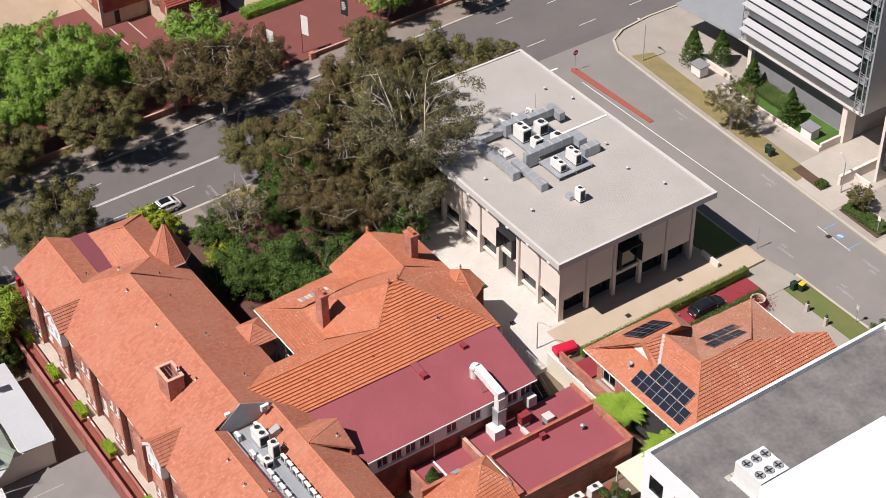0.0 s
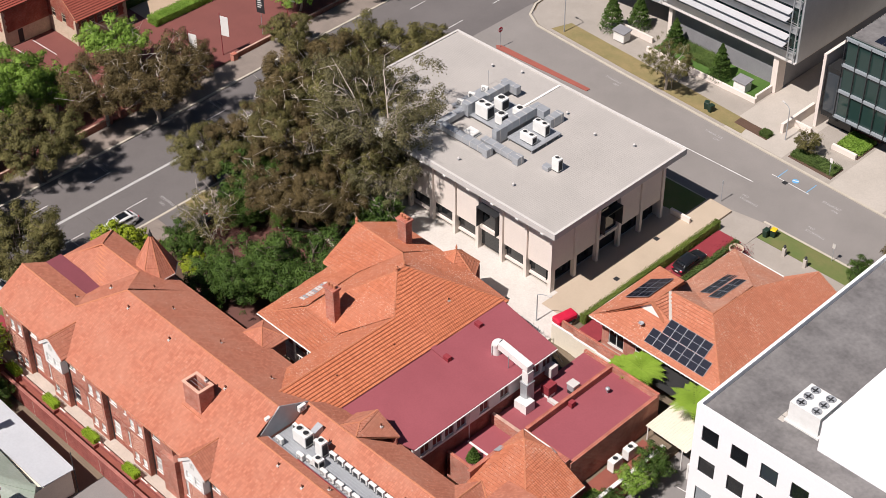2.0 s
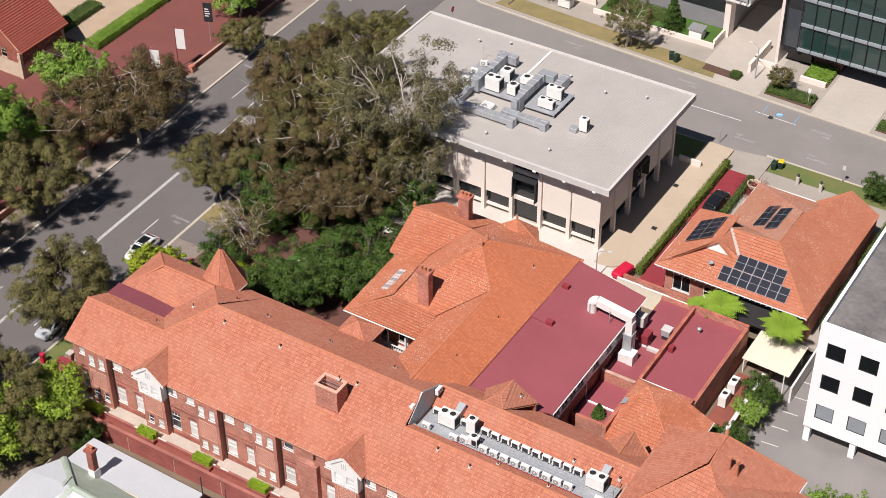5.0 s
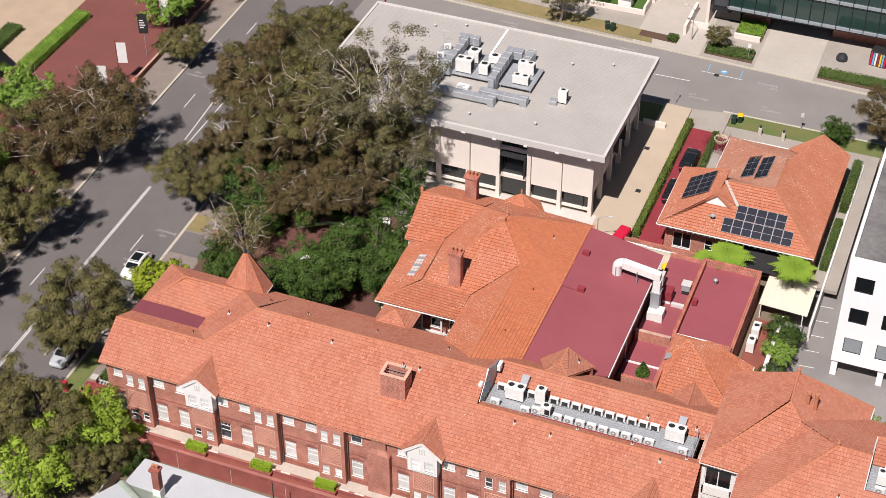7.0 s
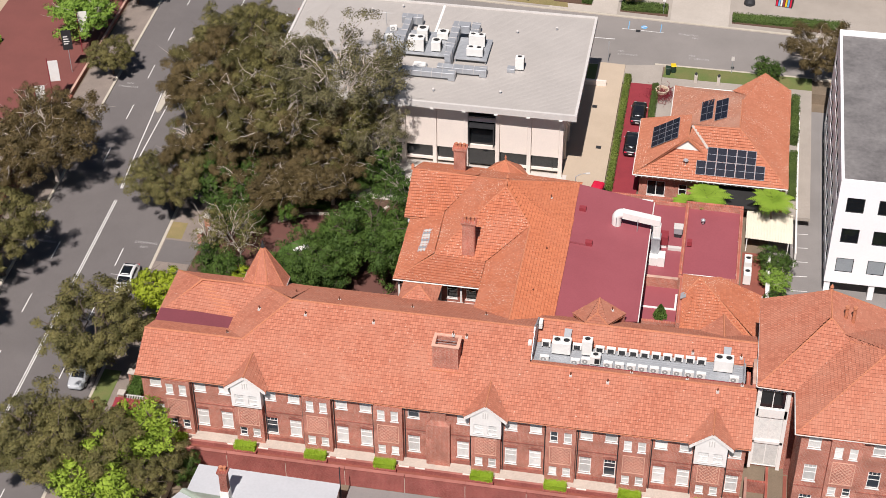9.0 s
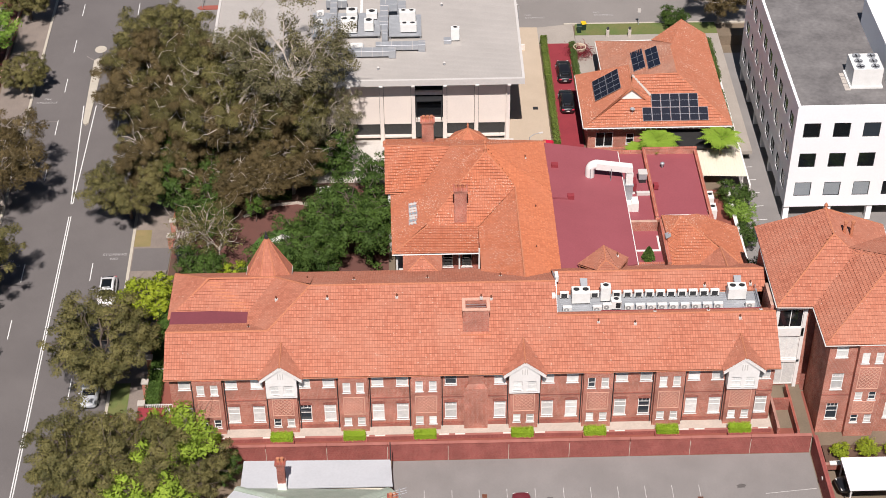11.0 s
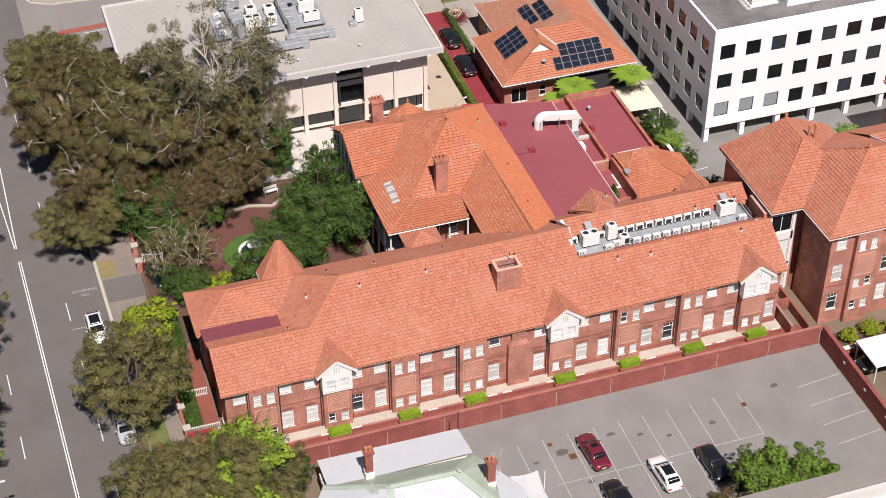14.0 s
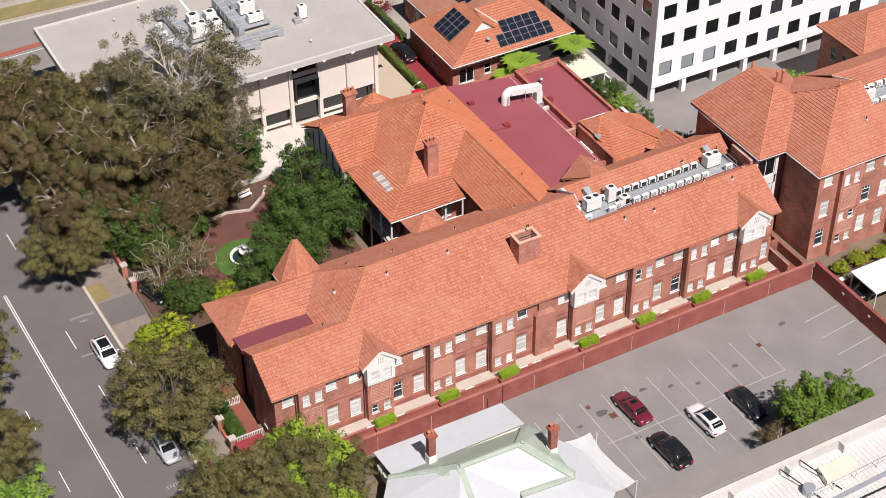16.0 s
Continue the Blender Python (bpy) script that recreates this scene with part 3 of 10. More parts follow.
def tree_meshes(name, seed, height, spread, clear, limbs, twigs, trunk_r, leaves, size, leaf_mat, bark, clump=1.0, droop=0.0, second=None, bare=0):
    segs, ends, rnd = grow(seed, height, spread, clear, limbs, twigs, trunk_r)
    bm = bmesh.new()
    for a, b, r0, r1 in segs:
        tube(bm, a, b, r0, r1, 6 if r0 > 0.12 else 3, False)
    trunk = mesh_of(name + "_trunk", bm, bark)

    def crown(count, tag, mat, pick):
        e = ends[pick]
        # tufts of several sizes scattered about each limb end
        tufts = np.repeat(e, 4, axis=0) + rnd.normal(size=(len(e) * 4, 3)) * clump * np.array([0.5, 0.5, 0.36])
        wide = rnd.uniform(0.3, 0.7, len(tufts)) * clump
        p = wide ** 2
        which = rnd.choice(len(tufts), count, p=p / p.sum())
        d = rnd.normal(size=(count, 3))
        d[:, 2] = np.abs(d[:, 2]) - 0.35
        d /= np.linalg.norm(d, axis=1)[:, None]
        r = rnd.uniform(0.05, 1.0, (count, 1)) ** 0.5
        c = tufts[which] + d * r * wide[which][:, None] * np.array([1, 1, 0.7])
        c[:, 2] -= droop * np.abs(rnd.normal(size=count))
        c[:, 2] = np.maximum(c[:, 2], clear * 0.45)
        nrm = d + rnd.normal(size=(count, 3)) * 0.5 + np.array([0, 0, 0.35])
        nrm /= np.linalg.norm(nrm, axis=1)[:, None]
        mid = np.array([0, 0, clear + (height - clear) * 0.35])
        out = (c - mid) / np.array([spread, spread, height - clear])
        soft = d * 0.75 + out * 0.6 + nrm * 0.55 + np.array([0, 0, 0.2])
        soft /= np.linalg.norm(soft, axis=1)[:, None]
        return leaf_mesh(name + tag, c, rnd.uniform(0.5, 1.4, count) * size, mat, rnd, 1.0, facing=nrm, soft=soft)

    idx = np.arange(len(ends))
    if bare:
        idx = idx[idx % bare != 1]
    out = [("trunk", trunk), ("crown", crown(leaves, "_crown", leaf_mat, idx if second is None else idx[idx % 3 != 0]))]
    if second is not None:
        out.append(("crown", crown(leaves // 3, "_crown_b", second, idx[idx % 3 == 0])))
    return out


def plant_tree(kind, meshes, x, y, z, rz, s, label, category="tree", group=""):
    t = thing(kind, label, category, group, at=(x, y, z), rz=rz)
    t.scale = (s, s, s)
    for nm, me in meshes:
        shared(nm, me, t)
    return t


def leaf_box(name, seed, x0, x1, y0, y1, z0, z1, n, size, mat, bulge=0.12):
    """A clipped bush or hedge: leaves over and just under the faces of a block."""
    rnd = np.random.default_rng(seed)
    p = rnd.uniform(0, 1, (n, 3))
    f = rnd.choice(5, n, p=[0.17, 0.17, 0.13, 0.13, 0.40])
    p[f == 0, 1] = 0
    p[f == 1, 1] = 1
    p[f == 2, 0] = 0
    p[f == 3, 0] = 1
    p[f == 4, 2] = 1
    c = np.array([x0, y0, z0]) + p * np.array([x1 - x0, y1 - y0, z1 - z0])
    c += rnd.normal(size=(n, 3)) * bulge * 0.5
    c[:, 2] = np.maximum(c[:, 2], z0 + 0.03)
    return leaf_mesh(name, c, rnd.uniform(0.6, 1.2, n) * size, mat, rnd, flat=1.0)


# ---------------------------------------------------------------- ground and streets
def smooth(a, b, t):
    t = min(1, max(0, (t - a) / (b - a)))
    return t * t * (3 - 2 * t)


def road_z(x, y):
    return 1.02 + 0.40 * smooth(30, 74, y)


def ground_z(x, y):
    if y <= -3.05:
        return 0.0 if x >= 2.6 else 0.95 * smooth(2.6, -6, x)
    if x <= -3.5 or y >= 69.5:
        return road_z(x, y) - 0.07
    if x >= 57.6 and y >= 16.1:
        return -0.05
    if x >= 60 and y < 16.1:
        return 0.6
    return 1.40


def sheet(name, xs, ys, zf, mat, label, category, keep=lambda x, y: True, tilt=0.0):
    bm = bmesh.new()
    grid = {}
    for i, x in enumerate(xs):
        for j, y in enumerate(ys):
            grid[i, j] = bm.verts.new((x + tilt * y, y, zf(x, y)))
    for i in range(len(xs) - 1):
        for j in range(len(ys) - 1):
            if keep((xs[i] + xs[i + 1]) / 2, (ys[j] + ys[j + 1]) / 2):
                bm.faces.new((grid[i, j], grid[i + 1, j], grid[i + 1, j + 1], grid[i, j + 1]))
    for v in [v for v in bm.verts if not v.link_faces]:
        bm.verts.remove(v)
    ob = part(name, bm, mat)
    return tagged(ob, label, category, kind="structure")


sheet("ground", [-1800, -300, -80, -30, -6, -3.6, -3.4, 2.5, 2.6, 57.5, 57.6, 59.9, 60, 120, 400, 1800],
      [-1800, -300, -60, -3.1, -3.0, 16.0, 16.1, 30, 45, 60, 69.4, 69.5, 74, 120, 400, 1800], ground_z, EARTH,
      "bare brown ground sheet under the whole block", "ground")


def slab(name, pts, z0, z1, mat, label, category="pavement", kind="structure"):
    bm = bmesh.new()
    prism(bm, pts, z0, z1)
    return tagged(part(name, bm, mat), label, category, kind=kind)


TILT = -0.027          # the west street leans a little against the buildings
sheet("road", [-22.0, -18, -14, -7.0], [-80, 0, 30, 40, 50, 60, 71, 74, 86, 150], lambda x, y: road_z(x, y), ASPHALT,
      "grey asphalt street with a double white centre line", "road", tilt=TILT)
bm = bmesh.new()
strip = [(-9.2, 71.8), (42.0, 71.6), (42.4, 72.8), (60, 72.7), (120, 71.6), (120, 82.2), (60, 82.8), (-5, 85.9), (-9.4, 90)]
vs = [bm.verts.new((x, y, 1.424)) for x, y in strip]
bm.faces.new(vs)
tagged(part("road", bm, ASPHALT_PALE), "grey asphalt side street along the offices", "road", kind="structure")


def ribbon(name, pts, w, h, zf, mat, label, category):
    """A kerb or low edging along a line."""
    bm = bmesh.new()
    for (xa, ya), (xb, yb) in zip(pts, pts[1:]):
        d = Vector((xb - xa, yb - ya, 0))
        nrm = Vector((-d.y, d.x, 0)).normalized() * (w / 2)
        za, zb = zf(xa, ya), zf(xb, yb)
        q = []
        for s, x, y, z in ((1, xa, ya, za), (-1, xa, ya, za), (-1, xb, yb, zb), (1, xb, yb, zb)):
            q.append((x + s * nrm.x, y + s * nrm.y, z))
        solid(bm, [(a, b, c - 0.2) for a, b, c in q] + [(a, b, c + h) for a, b, c in q],
              ((0, 1, 2, 3), (4, 5, 6, 7), (0, 1, 5, 4), (1, 2, 6, 5), (2, 3, 7, 6), (3, 0, 4, 7)))
    return tagged(part(name, bm, mat), label, category, kind="structure")


def west_x(x, y):
    return x + TILT * y


ribbon("kerb", [(west_x(-7.0, y), y) for y in (-80, 0, 20, 40, 60)] + [(-8.3, 66), (-7.4, 70), (-5, 71.7)], 0.3, 0.14, road_z, KERB,
       "pale concrete kerb along the west street", "kerb")
ribbon("kerb", [(-5, 71.7), (20, 71.6), (36, 71.4)], 0.3, 0.14, lambda x, y: 1.42, KERB, "pale concrete kerb beside the side street", "kerb")
ribbon("kerb", [(42.5, 72.75), (60, 72.7), (120, 71.6)], 0.3, 0.14, lambda x, y: 1.42, KERB, "pale concrete kerb before the lawn verge", "kerb")
ribbon("kerb", [(west_x(-22.0, y), y) for y in (-80, 0, 30, 60, 100, 150)], 0.3, 0.14, road_z, KERB, "pale concrete kerb on the far side of the west street", "kerb")
ribbon("kerb", [(-9.2, 130), (-9.6, 95), (-9.0, 90), (-7.6, 87.4), (-5, 86.0), (10, 85.1), (35, 84.0), (60, 82.9), (120, 82.3)], 0.3, 0.14, lambda x, y: 1.42, KERB,
       "pale concrete kerb curving round the street corner", "kerb")

# footpaths and verges
bm = bmesh.new()
for y0, y1 in ((-80, 0), (0, 20), (20, 40), (40, 62)):
    solid(bm, [(west_x(-6.85, y0), y0, road_z(0, y0) + 0.12), (-3.6, y0, road_z(0, y0) + 0.12), (-3.6, y1, road_z(0, y1) + 0.12), (west_x(-6.85, y1), y1, road_z(0, y1) + 0.12)], ((0, 1, 2, 3),))
tagged(part("pavement", bm, PATH_BROWN), "worn brown footpath beside the west street", "pavement", kind="structure")
bm = bmesh.new()
for y0, y1 in ((-80, 0), (0, 30), (30, 60), (60, 100), (100, 150)):
    solid(bm, [(west_x(-22.15, y0), y0, road_z(0, y0) + 0.12), (west_x(-26, y0), y0, road_z(0, y0) + 0.12), (west_x(-26, y1), y1, road_z(0, y1) + 0.12), (west_x(-22.15, y1), y1, road_z(0, y1) + 0.12)], ((0, 1, 2, 3),))
tagged(part("pavement", bm, PATH_BROWN), "shaded footpath across the west street", "pavement", kind="structure")
slab("pavement", [(-9.0, 130), (-9.3, 95), (-8.6, 90.2), (-7.3, 87.7), (-4.9, 86.3), (10, 85.3), (35, 84.2), (60, 83.1), (120, 82.5), (120, 100), (60, 140)], 1.2, 1.53, PAVING,
     "pale footpath on the far side of the side street")
slab("verge", [(-3, 86.7), (10, 85.9), (30, 84.9), (29.5, 87.6), (10, 88.9), (-2, 89.6)], 1.3, 1.575, DRY_GRASS, "patchy dry grass verge", "grass")
slab("verge", [(43.9, 72.55), (62, 72.5), (62, 69.7), (43.7, 69.8)], 1.2, 1.58, GRASS, "mown green lawn verge", "grass")
slab("driveway", [(33.0, 44.0), (38.9, 44.0), (38.9, 71.4), (35.5, 71.5), (35.5, 66.6), (33.0, 66.6)], 1.3, 1.9, PAVE_TAN, "tan paved driveway beside the office block")
slab("driveway", [(-2, 39.0), (38.9, 39.0), (38.9, 43.99), (34.5, 43.99), (34.5, 46.6), (-2, 46.6)], 1.3, 1.904, PAVE_WHITE, "pale concrete lane behind the office block")
slab("driveway", [(-1, 46.61), (32.99, 46.61), (32.99, 66.5), (-1, 66.5)], 1.3, 1.896, CONCRETE, "concrete floor under the raised office block")
slab("driveway", [(38.91, 67.8), (43.6, 67.8), (43.6, 72.6), (37.5, 71.6), (36, 71.35), (38.91, 70)], 1.3, 1.6, PAVING, "concrete crossover at the street")
slab("driveway", [(39.9, 43.5), (42.6, 43.5), (43.1, 67.7), (39.9, 67.7)], 1.3, 1.7, MAROON_LIGHT, "maroon painted house driveway")
slab("forecourt", [(43.11, 43.5), (62, 43.5), (62, 69.69), (43.65, 69.69), (43.65, 67.75), (43.11, 67.75)], 1.2, 1.62, PAVING, "grey paving round the bungalow")
slab("lawn", [(35.6, 66.7), (36.9, 66.7), (36.9, 71.3), (20, 71.3), (20, 66.7)], 1.3, 1.66, GRASS, "shaded green lawn strip beside the office", "grass")
slab("pavement", [(57.7, 16.5), (110, 16.5), (110, 67.5), (57.7, 67.5)], -0.8, 0.0, ASPHALT_LOT, "worn grey lane with parking lines", "road")
slab("car_park", [(20.4, -3.15), (59.6, -3.15), (59.6, -45), (-2, -45), (-2, -30), (20.4, -30)], -0.3, 0.012, ASPHALT_LOT, "worn grey asphalt car park with white bays", "road")
slab("terrace", [(-0.2, 0.3), (56.2, 0.3), (56.2, -1.25), (-0.2, -1.25)], 1.2, 1.55, PAVE_CREAM, "cream stone slabs along the brick facade")
slab("terrace", [(-0.2, -1.26), (58.5, -1.26), (58.5, -2.9), (-0.2, -2.9)], 0.3, 1.42, PAVE_RED, "dark red brick paving behind the wall")
slab("path", [(-3.3, 0), (-0.3, 0), (-0.3, 15), (-3.3, 15)], 1.0, 1.45, PAVE_RED, "red brick path beside the gable end")
slab("garden_court", [(-3.3, 15.5), (20, 15.5), (20, 38.5), (-3.3, 38.5)], 1.0, 1.43, PAVE_COURT, "red brick garden court with tree shade in its colour")

# ---------------------------------------------------------------- walls with openings, windows
def wall_mesh(bm, axis, face, depth, a0, a1, z0, z1, holes):
    """An upright wall along x or y from a0 to a1, with openings (from, to, sill, head) right through it."""
    cuts = sorted({a0, a1, *[h[0] for h in holes], *[h[1] for h in holes]})
    lo, hi = min(face, face + depth), max(face, face + depth)
    for c, d in zip(cuts, cuts[1:]):
        mid = (c + d) / 2
        gaps = sorted((h[2], h[3]) for h in holes if h[0] < mid < h[1])
        z = z0
        for s, e in gaps + [(z1, z1)]:
            if s > z + 1e-4:
                if axis == "x":
                    box(bm, c, d, lo, hi, z, s)
                else:
                    box(bm, lo, hi, c, d, z, s)
            z = max(z, e)
    bmesh.ops.remove_doubles(bm, verts=bm.verts[:], dist=1e-4)
    return bm


WINDOW_CACHE = {}


def window_meshes(w, h, style, frame_mat, pane_mat):
    key = (w, h, style, frame_mat.name, pane_mat.name)
    if key in WINDOW_CACHE:
        return WINDOW_CACHE[key]
    f = 0.07
    bm = boxes((-w / 2, -w / 2 + f, 0.06, 0.15, 0, h), (w / 2 - f, w / 2, 0.06, 0.15, 0, h),
               (-w / 2 + f, w / 2 - f, 0.06, 0.15, 0, f), (-w / 2 + f, w / 2 - f, 0.06, 0.15, h - f, h))
    if style in ("sash", "cottage"):
        box(bm, -w / 2 + f, w / 2 - f, 0.08, 0.15, h * 0.5 - 0.03, h * 0.5 + 0.03)
    if style == "cottage":
        box(bm, -w / 2 + f, w / 2 - f, 0.08, 0.15, h * 0.76, h * 0.76 + 0.05)
        for x in (-w / 6, w / 6):
            box(bm, x - 0.02, x + 0.02, 0.08, 0.15, h * 0.8, h - f)
    if style == "double":
        box(bm, -0.04, 0.04, 0.08, 0.15, f, h - f)
    frame_me = mesh_of("window_frame", bm, frame_mat)
    pane_me = mesh_of("pane", boxes((-w / 2 + f, w / 2 - f, 0.115, 0.13, f, h - f)), pane_mat)
    sill_me = mesh_of("sill", boxes((-w / 2 - 0.06, w / 2 + 0.06, -0.07, 0.16, -0.09, 0)), frame_mat)
    WINDOW_CACHE[key] = (frame_me, pane_me, sill_me)
    return WINDOW_CACHE[key]


def window(parent, x, y, z, rz, w, h, style="plain", frame_mat=None, pane_mat=None, sill=True):
    fr, pa, si = window_meshes(w, h, style, frame_mat or WHITE, pane_mat or GLASS)
    ob = shared("window", fr, parent, (x, y, z), rz)
    shared("pane", pa, ob)
    if sill:
        shared("sill", si, ob)
    return ob


def slanted(bm, top, low):
    """A thick sheet between an upper outline and a lower one of as many corners."""
    k = len(top)
    a = [bm.verts.new(p) for p in top]
    b = [bm.verts.new(p) for p in low]
    bm.faces.new(a)
    bm.faces.new(list(reversed(b)))
    for i in range(k):
        bm.faces.new((a[i], b[i], b[(i + 1) % k], a[(i + 1) % k]))
    bmesh.ops.recalc_face_normals(bm, faces=bm.faces[:])
    return bm


def thick(pts, t):
    return slanted(bmesh.new(), pts, [(x, y, z - t) for x, y, z in pts])


def chimney(parent, name, x, y, z0, z1, w, d, pots, mat):
    bm = boxes((x - w / 2, x + w / 2, y - d / 2, y + d / 2, z0, z1 - 0.35), (x - w / 2 - 0.07, x + w / 2 + 0.07, y - d / 2 - 0.07, y + d / 2 + 0.07, z1 - 0.35, z1 - 0.2),
               (x - w / 2 - 0.14, x + w / 2 + 0.14, y - d / 2 - 0.14, y + d / 2 + 0.14, z1 - 0.2, z1))
    ch = part(name, bm, mat, parent)
    for i in range(pots):
        px = x - w / 2 + (i + 0.5) * w / pots
        part("chimney_pot", lathe(bmesh.new(), [(0.15, 0), (0.13, 0.3), (0.17, 0.34), (0.17, 0.42), (0.11, 0.42)], 10, (px, y, z1)), RIDGE, ch)
    return ch


def roof_vent(parent, x, y, z):
    bm = bmesh.new()
    tube(bm, (x, y, z - 0.15), (x, y, z + 0.3), 0.05, 0.05, 8)
    tube(bm, (x, y, z + 0.3), (x, y, z + 0.42), 0.09, 0.06, 8)
    ob = part("vent_pipe", bm, RUST, parent)
    part("flashing", boxes((x - 0.13, x + 0.13, y - 0.16, y + 0.12, z - 0.12, z + 0.07)), FASCIA, ob)


# ---------------------------------------------------------------- the long brick hall
S_SLOPE, EAVE, RIDGE_Y = 0.61, 8.47, 7.1


def south_z(y):
    return EAVE + (y + 0.5) * S_SLOPE


RIDGE_Z = south_z(RIDGE_Y)
hall = thing("brick_hall", "long two-storey red brick hall with a terracotta tiled roof", "building")
BIG_X = (1.32, 5.65, 8.0, 12.38, 14.65, 19.17, 21.45, 25.95, 30.55, 35.0, 37.25, 41.85, 44.1, 48.55, 50.75, 55.1)
BAY_X = (3.5, 10.35, 16.95, 23.65, 32.75, 39.6, 46.25, 52.95)
GABLED = (10.35, 32.75, 52.95)
holes = []
for x in BIG_X:
    holes += [(x - 0.55, x + 0.55, 2.45, 4.5), (x - 0.55, x + 0.55, 6.75, 8.15)]
bm = bmesh.new()
wall_mesh(bm, "x", 0.0, 0.35, 0, 56, 1.2, 8.4, holes)
for y0, y1 in ((0.35, 5.2),):
    wall_mesh(bm, "y", 0.0, 0.35, y0, y1, 1.0, 8.4, [(2.2, 2.9, 2.6, 4.2)])
solid(bm, [(0, 0, 8.4), (0, 3.4, south_z(3.4) - 0.08), (0, 5.2, 9.6), (0, 5.2, 8.4), (0.35, 0, 8.4), (0.35, 3.4, south_z(3.4) - 0.08), (0.35, 5.2, 9.6), (0.35, 5.2, 8.4)],
      ((0, 1, 2, 3), (4, 5, 6, 7), (0, 1, 5, 4), (1, 2, 6, 5), (2, 3, 7, 6), (3, 0, 4, 7)))
wall_mesh(bm, "y", 0.6, 0.35, 5.2, 8.4, 1.0, 9.2, [(6.2, 7.4, 1.4, 3.6), (6.3, 7.3, 5.6, 7.2)])
wall_mesh(bm, "y", 0.0, 0.35, 8.4, 14.0, 1.0, 8.6, [(10.2, 11.3, 2.4, 4.4), (12.2, 13.2, 2.4, 4.4), (10.2, 11.3, 6.2, 7.8)])
wall_mesh(bm, "x", 14.0, -0.35, 0.35, 55.65, 1.2, 8.45, [])
wall_mesh(bm, "y", 56.0, -0.35, 0.35, 14.0, 1.0, 8.45, [])
wall_mesh(bm, "y", 35.9, 0.2, 4.3, 10.3, 10.2, 10.4, [])
part("wall", bm, BRICK, hall)
curtains = random.Random(4)
for x in BIG_X:
    for z, h in ((2.45, 2.05), (6.75, 1.4)):
        pane = BLIND if curtains.random() < 0.86 else GLASS
        window(hall, x, 0.0, z, 0, 1.1, h, "cottage" if h > 2 else "sash", WHITE, pane)
for y, z, w, h in ((2.55, 2.6, 0.7, 1.6), (10.75, 2.4, 1.1, 2.0), (12.7, 2.4, 1.0, 2.0), (10.75, 6.2, 1.1, 1.6)):
    window(hall, 0.0, y, z, -90, w, h, "sash", WHITE, GLASS)
window(hall, 0.6, 6.8, 5.6, -90, 1.0, 1.6, "sash", WHITE, GLASS)
part("door", boxes((0.68, 0.74, 6.2, 7.4, 1.45, 3.6)), DARK_METAL, hall, "dark side door")

# arched heads over the tall windows, string courses
for x in BIG_X:
    bm = bmesh.new()
    for i in range(5):
        a0, a1 = -0.65 + 0.26 * i, -0.65 + 0.26 * (i + 1)
        mid = (a0 + a1) / 2
        box(bm, x + a0, x + a1 - 0.015, -0.03, 0.02, 4.5, 4.78 + 0.1 * (1 - (mid / 0.65) ** 2))
    part("window_arch", bm, BRICK_DARK, hall)
part("string_course", boxes((0, 56, -0.04, 0.0, 5.15, 5.3)), BRICK_DARK, hall)
part("plinth", boxes((0, 56, -0.06, 0.0, 1.5, 2.0)), BRICK_DARK, hall)


def facade_bay(parent, xc, base, top, gabled, y0=0.0, front=-0.6, storeys=((2.35, 1.0), (6.55, 1.25))):
    w = 2.7
    hs = []
    for z, h in storeys:
        if gabled and z > 6:
            continue
        hs += [(xc - 0.98, xc - 0.28, z, z + h), (xc + 0.28, xc + 0.98, z, z + h)]
    bm = bmesh.new()
    t2 = 6.25 if gabled else top
    wall_mesh(bm, "x", front, 0.28, xc - w / 2, xc + w / 2, base, t2, hs)
    box(bm, xc - w / 2, xc - w / 2 + 0.28, front + 0.28, y0, base, t2)
    box(bm, xc + w / 2 - 0.28, xc + w / 2, front + 0.28, y0, base, t2)
    bay = part("bay", bm, BRICK, parent)
    for z, h in storeys:
        for dx in (-0.63, 0.63):
            pane = BLIND if curtains.random() < 0.86 else GLASS
            if gabled and z > 6:
                continue
            window(parent, xc + dx, front, z, 0, 0.7, h, "sash", WHITE, pane)
    return bay


def lattice(bay, xc, z0, z1, front):
    """Diagonal pattern of raised brick headers between the windows of a bay, inside a raised border."""
    bm = bmesh.new()
    w = 2.0
    x0, x1 = xc - w / 2, xc + w / 2
    for a, b, c, d in ((x0, x1, z0, z0 + 0.07), (x0, x1, z1 - 0.07, z1), (x0, x0 + 0.07, z0 + 0.07, z1 - 0.07), (x1 - 0.07, x1, z0 + 0.07, z1 - 0.07)):
        box(bm, a, b, front - 0.035, front, c, d)
    step = 0.4
    n = int((w + z1 - z0) / step) + 1
    for i in range(n):
        for s in (1, -1):
            c = -(z1 - z0) + i * step
            pts = []
            for zz in np.linspace(z0 + 0.08, z1 - 0.08, 12):
                u = c + (zz - z0)
                if 0.08 < u < w - 0.08:
                    pts.append((x0 + u if s > 0 else x1 - u, zz))
            if len(pts) > 1:
                (xa, za), (xb, zb) = pts[0], pts[-1]
                q = 0.03
                solid(bm, [(xa - q, front - 0.025, za), (xa + q, front - 0.025, za), (xb + q, front - 0.025, zb), (xb - q, front - 0.025, zb),
                           (xa - q, front, za), (xa + q, front, za), (xb + q, front, zb), (xb - q, front, zb)],
                      ((0, 1, 2, 3), (0, 1, 5, 4), (1, 2, 6, 5), (2, 3, 7, 6), (3, 0, 4, 7)))
    part("lattice_panel", bm, LATTICE, bay, "raised diamond-pattern brick panel")


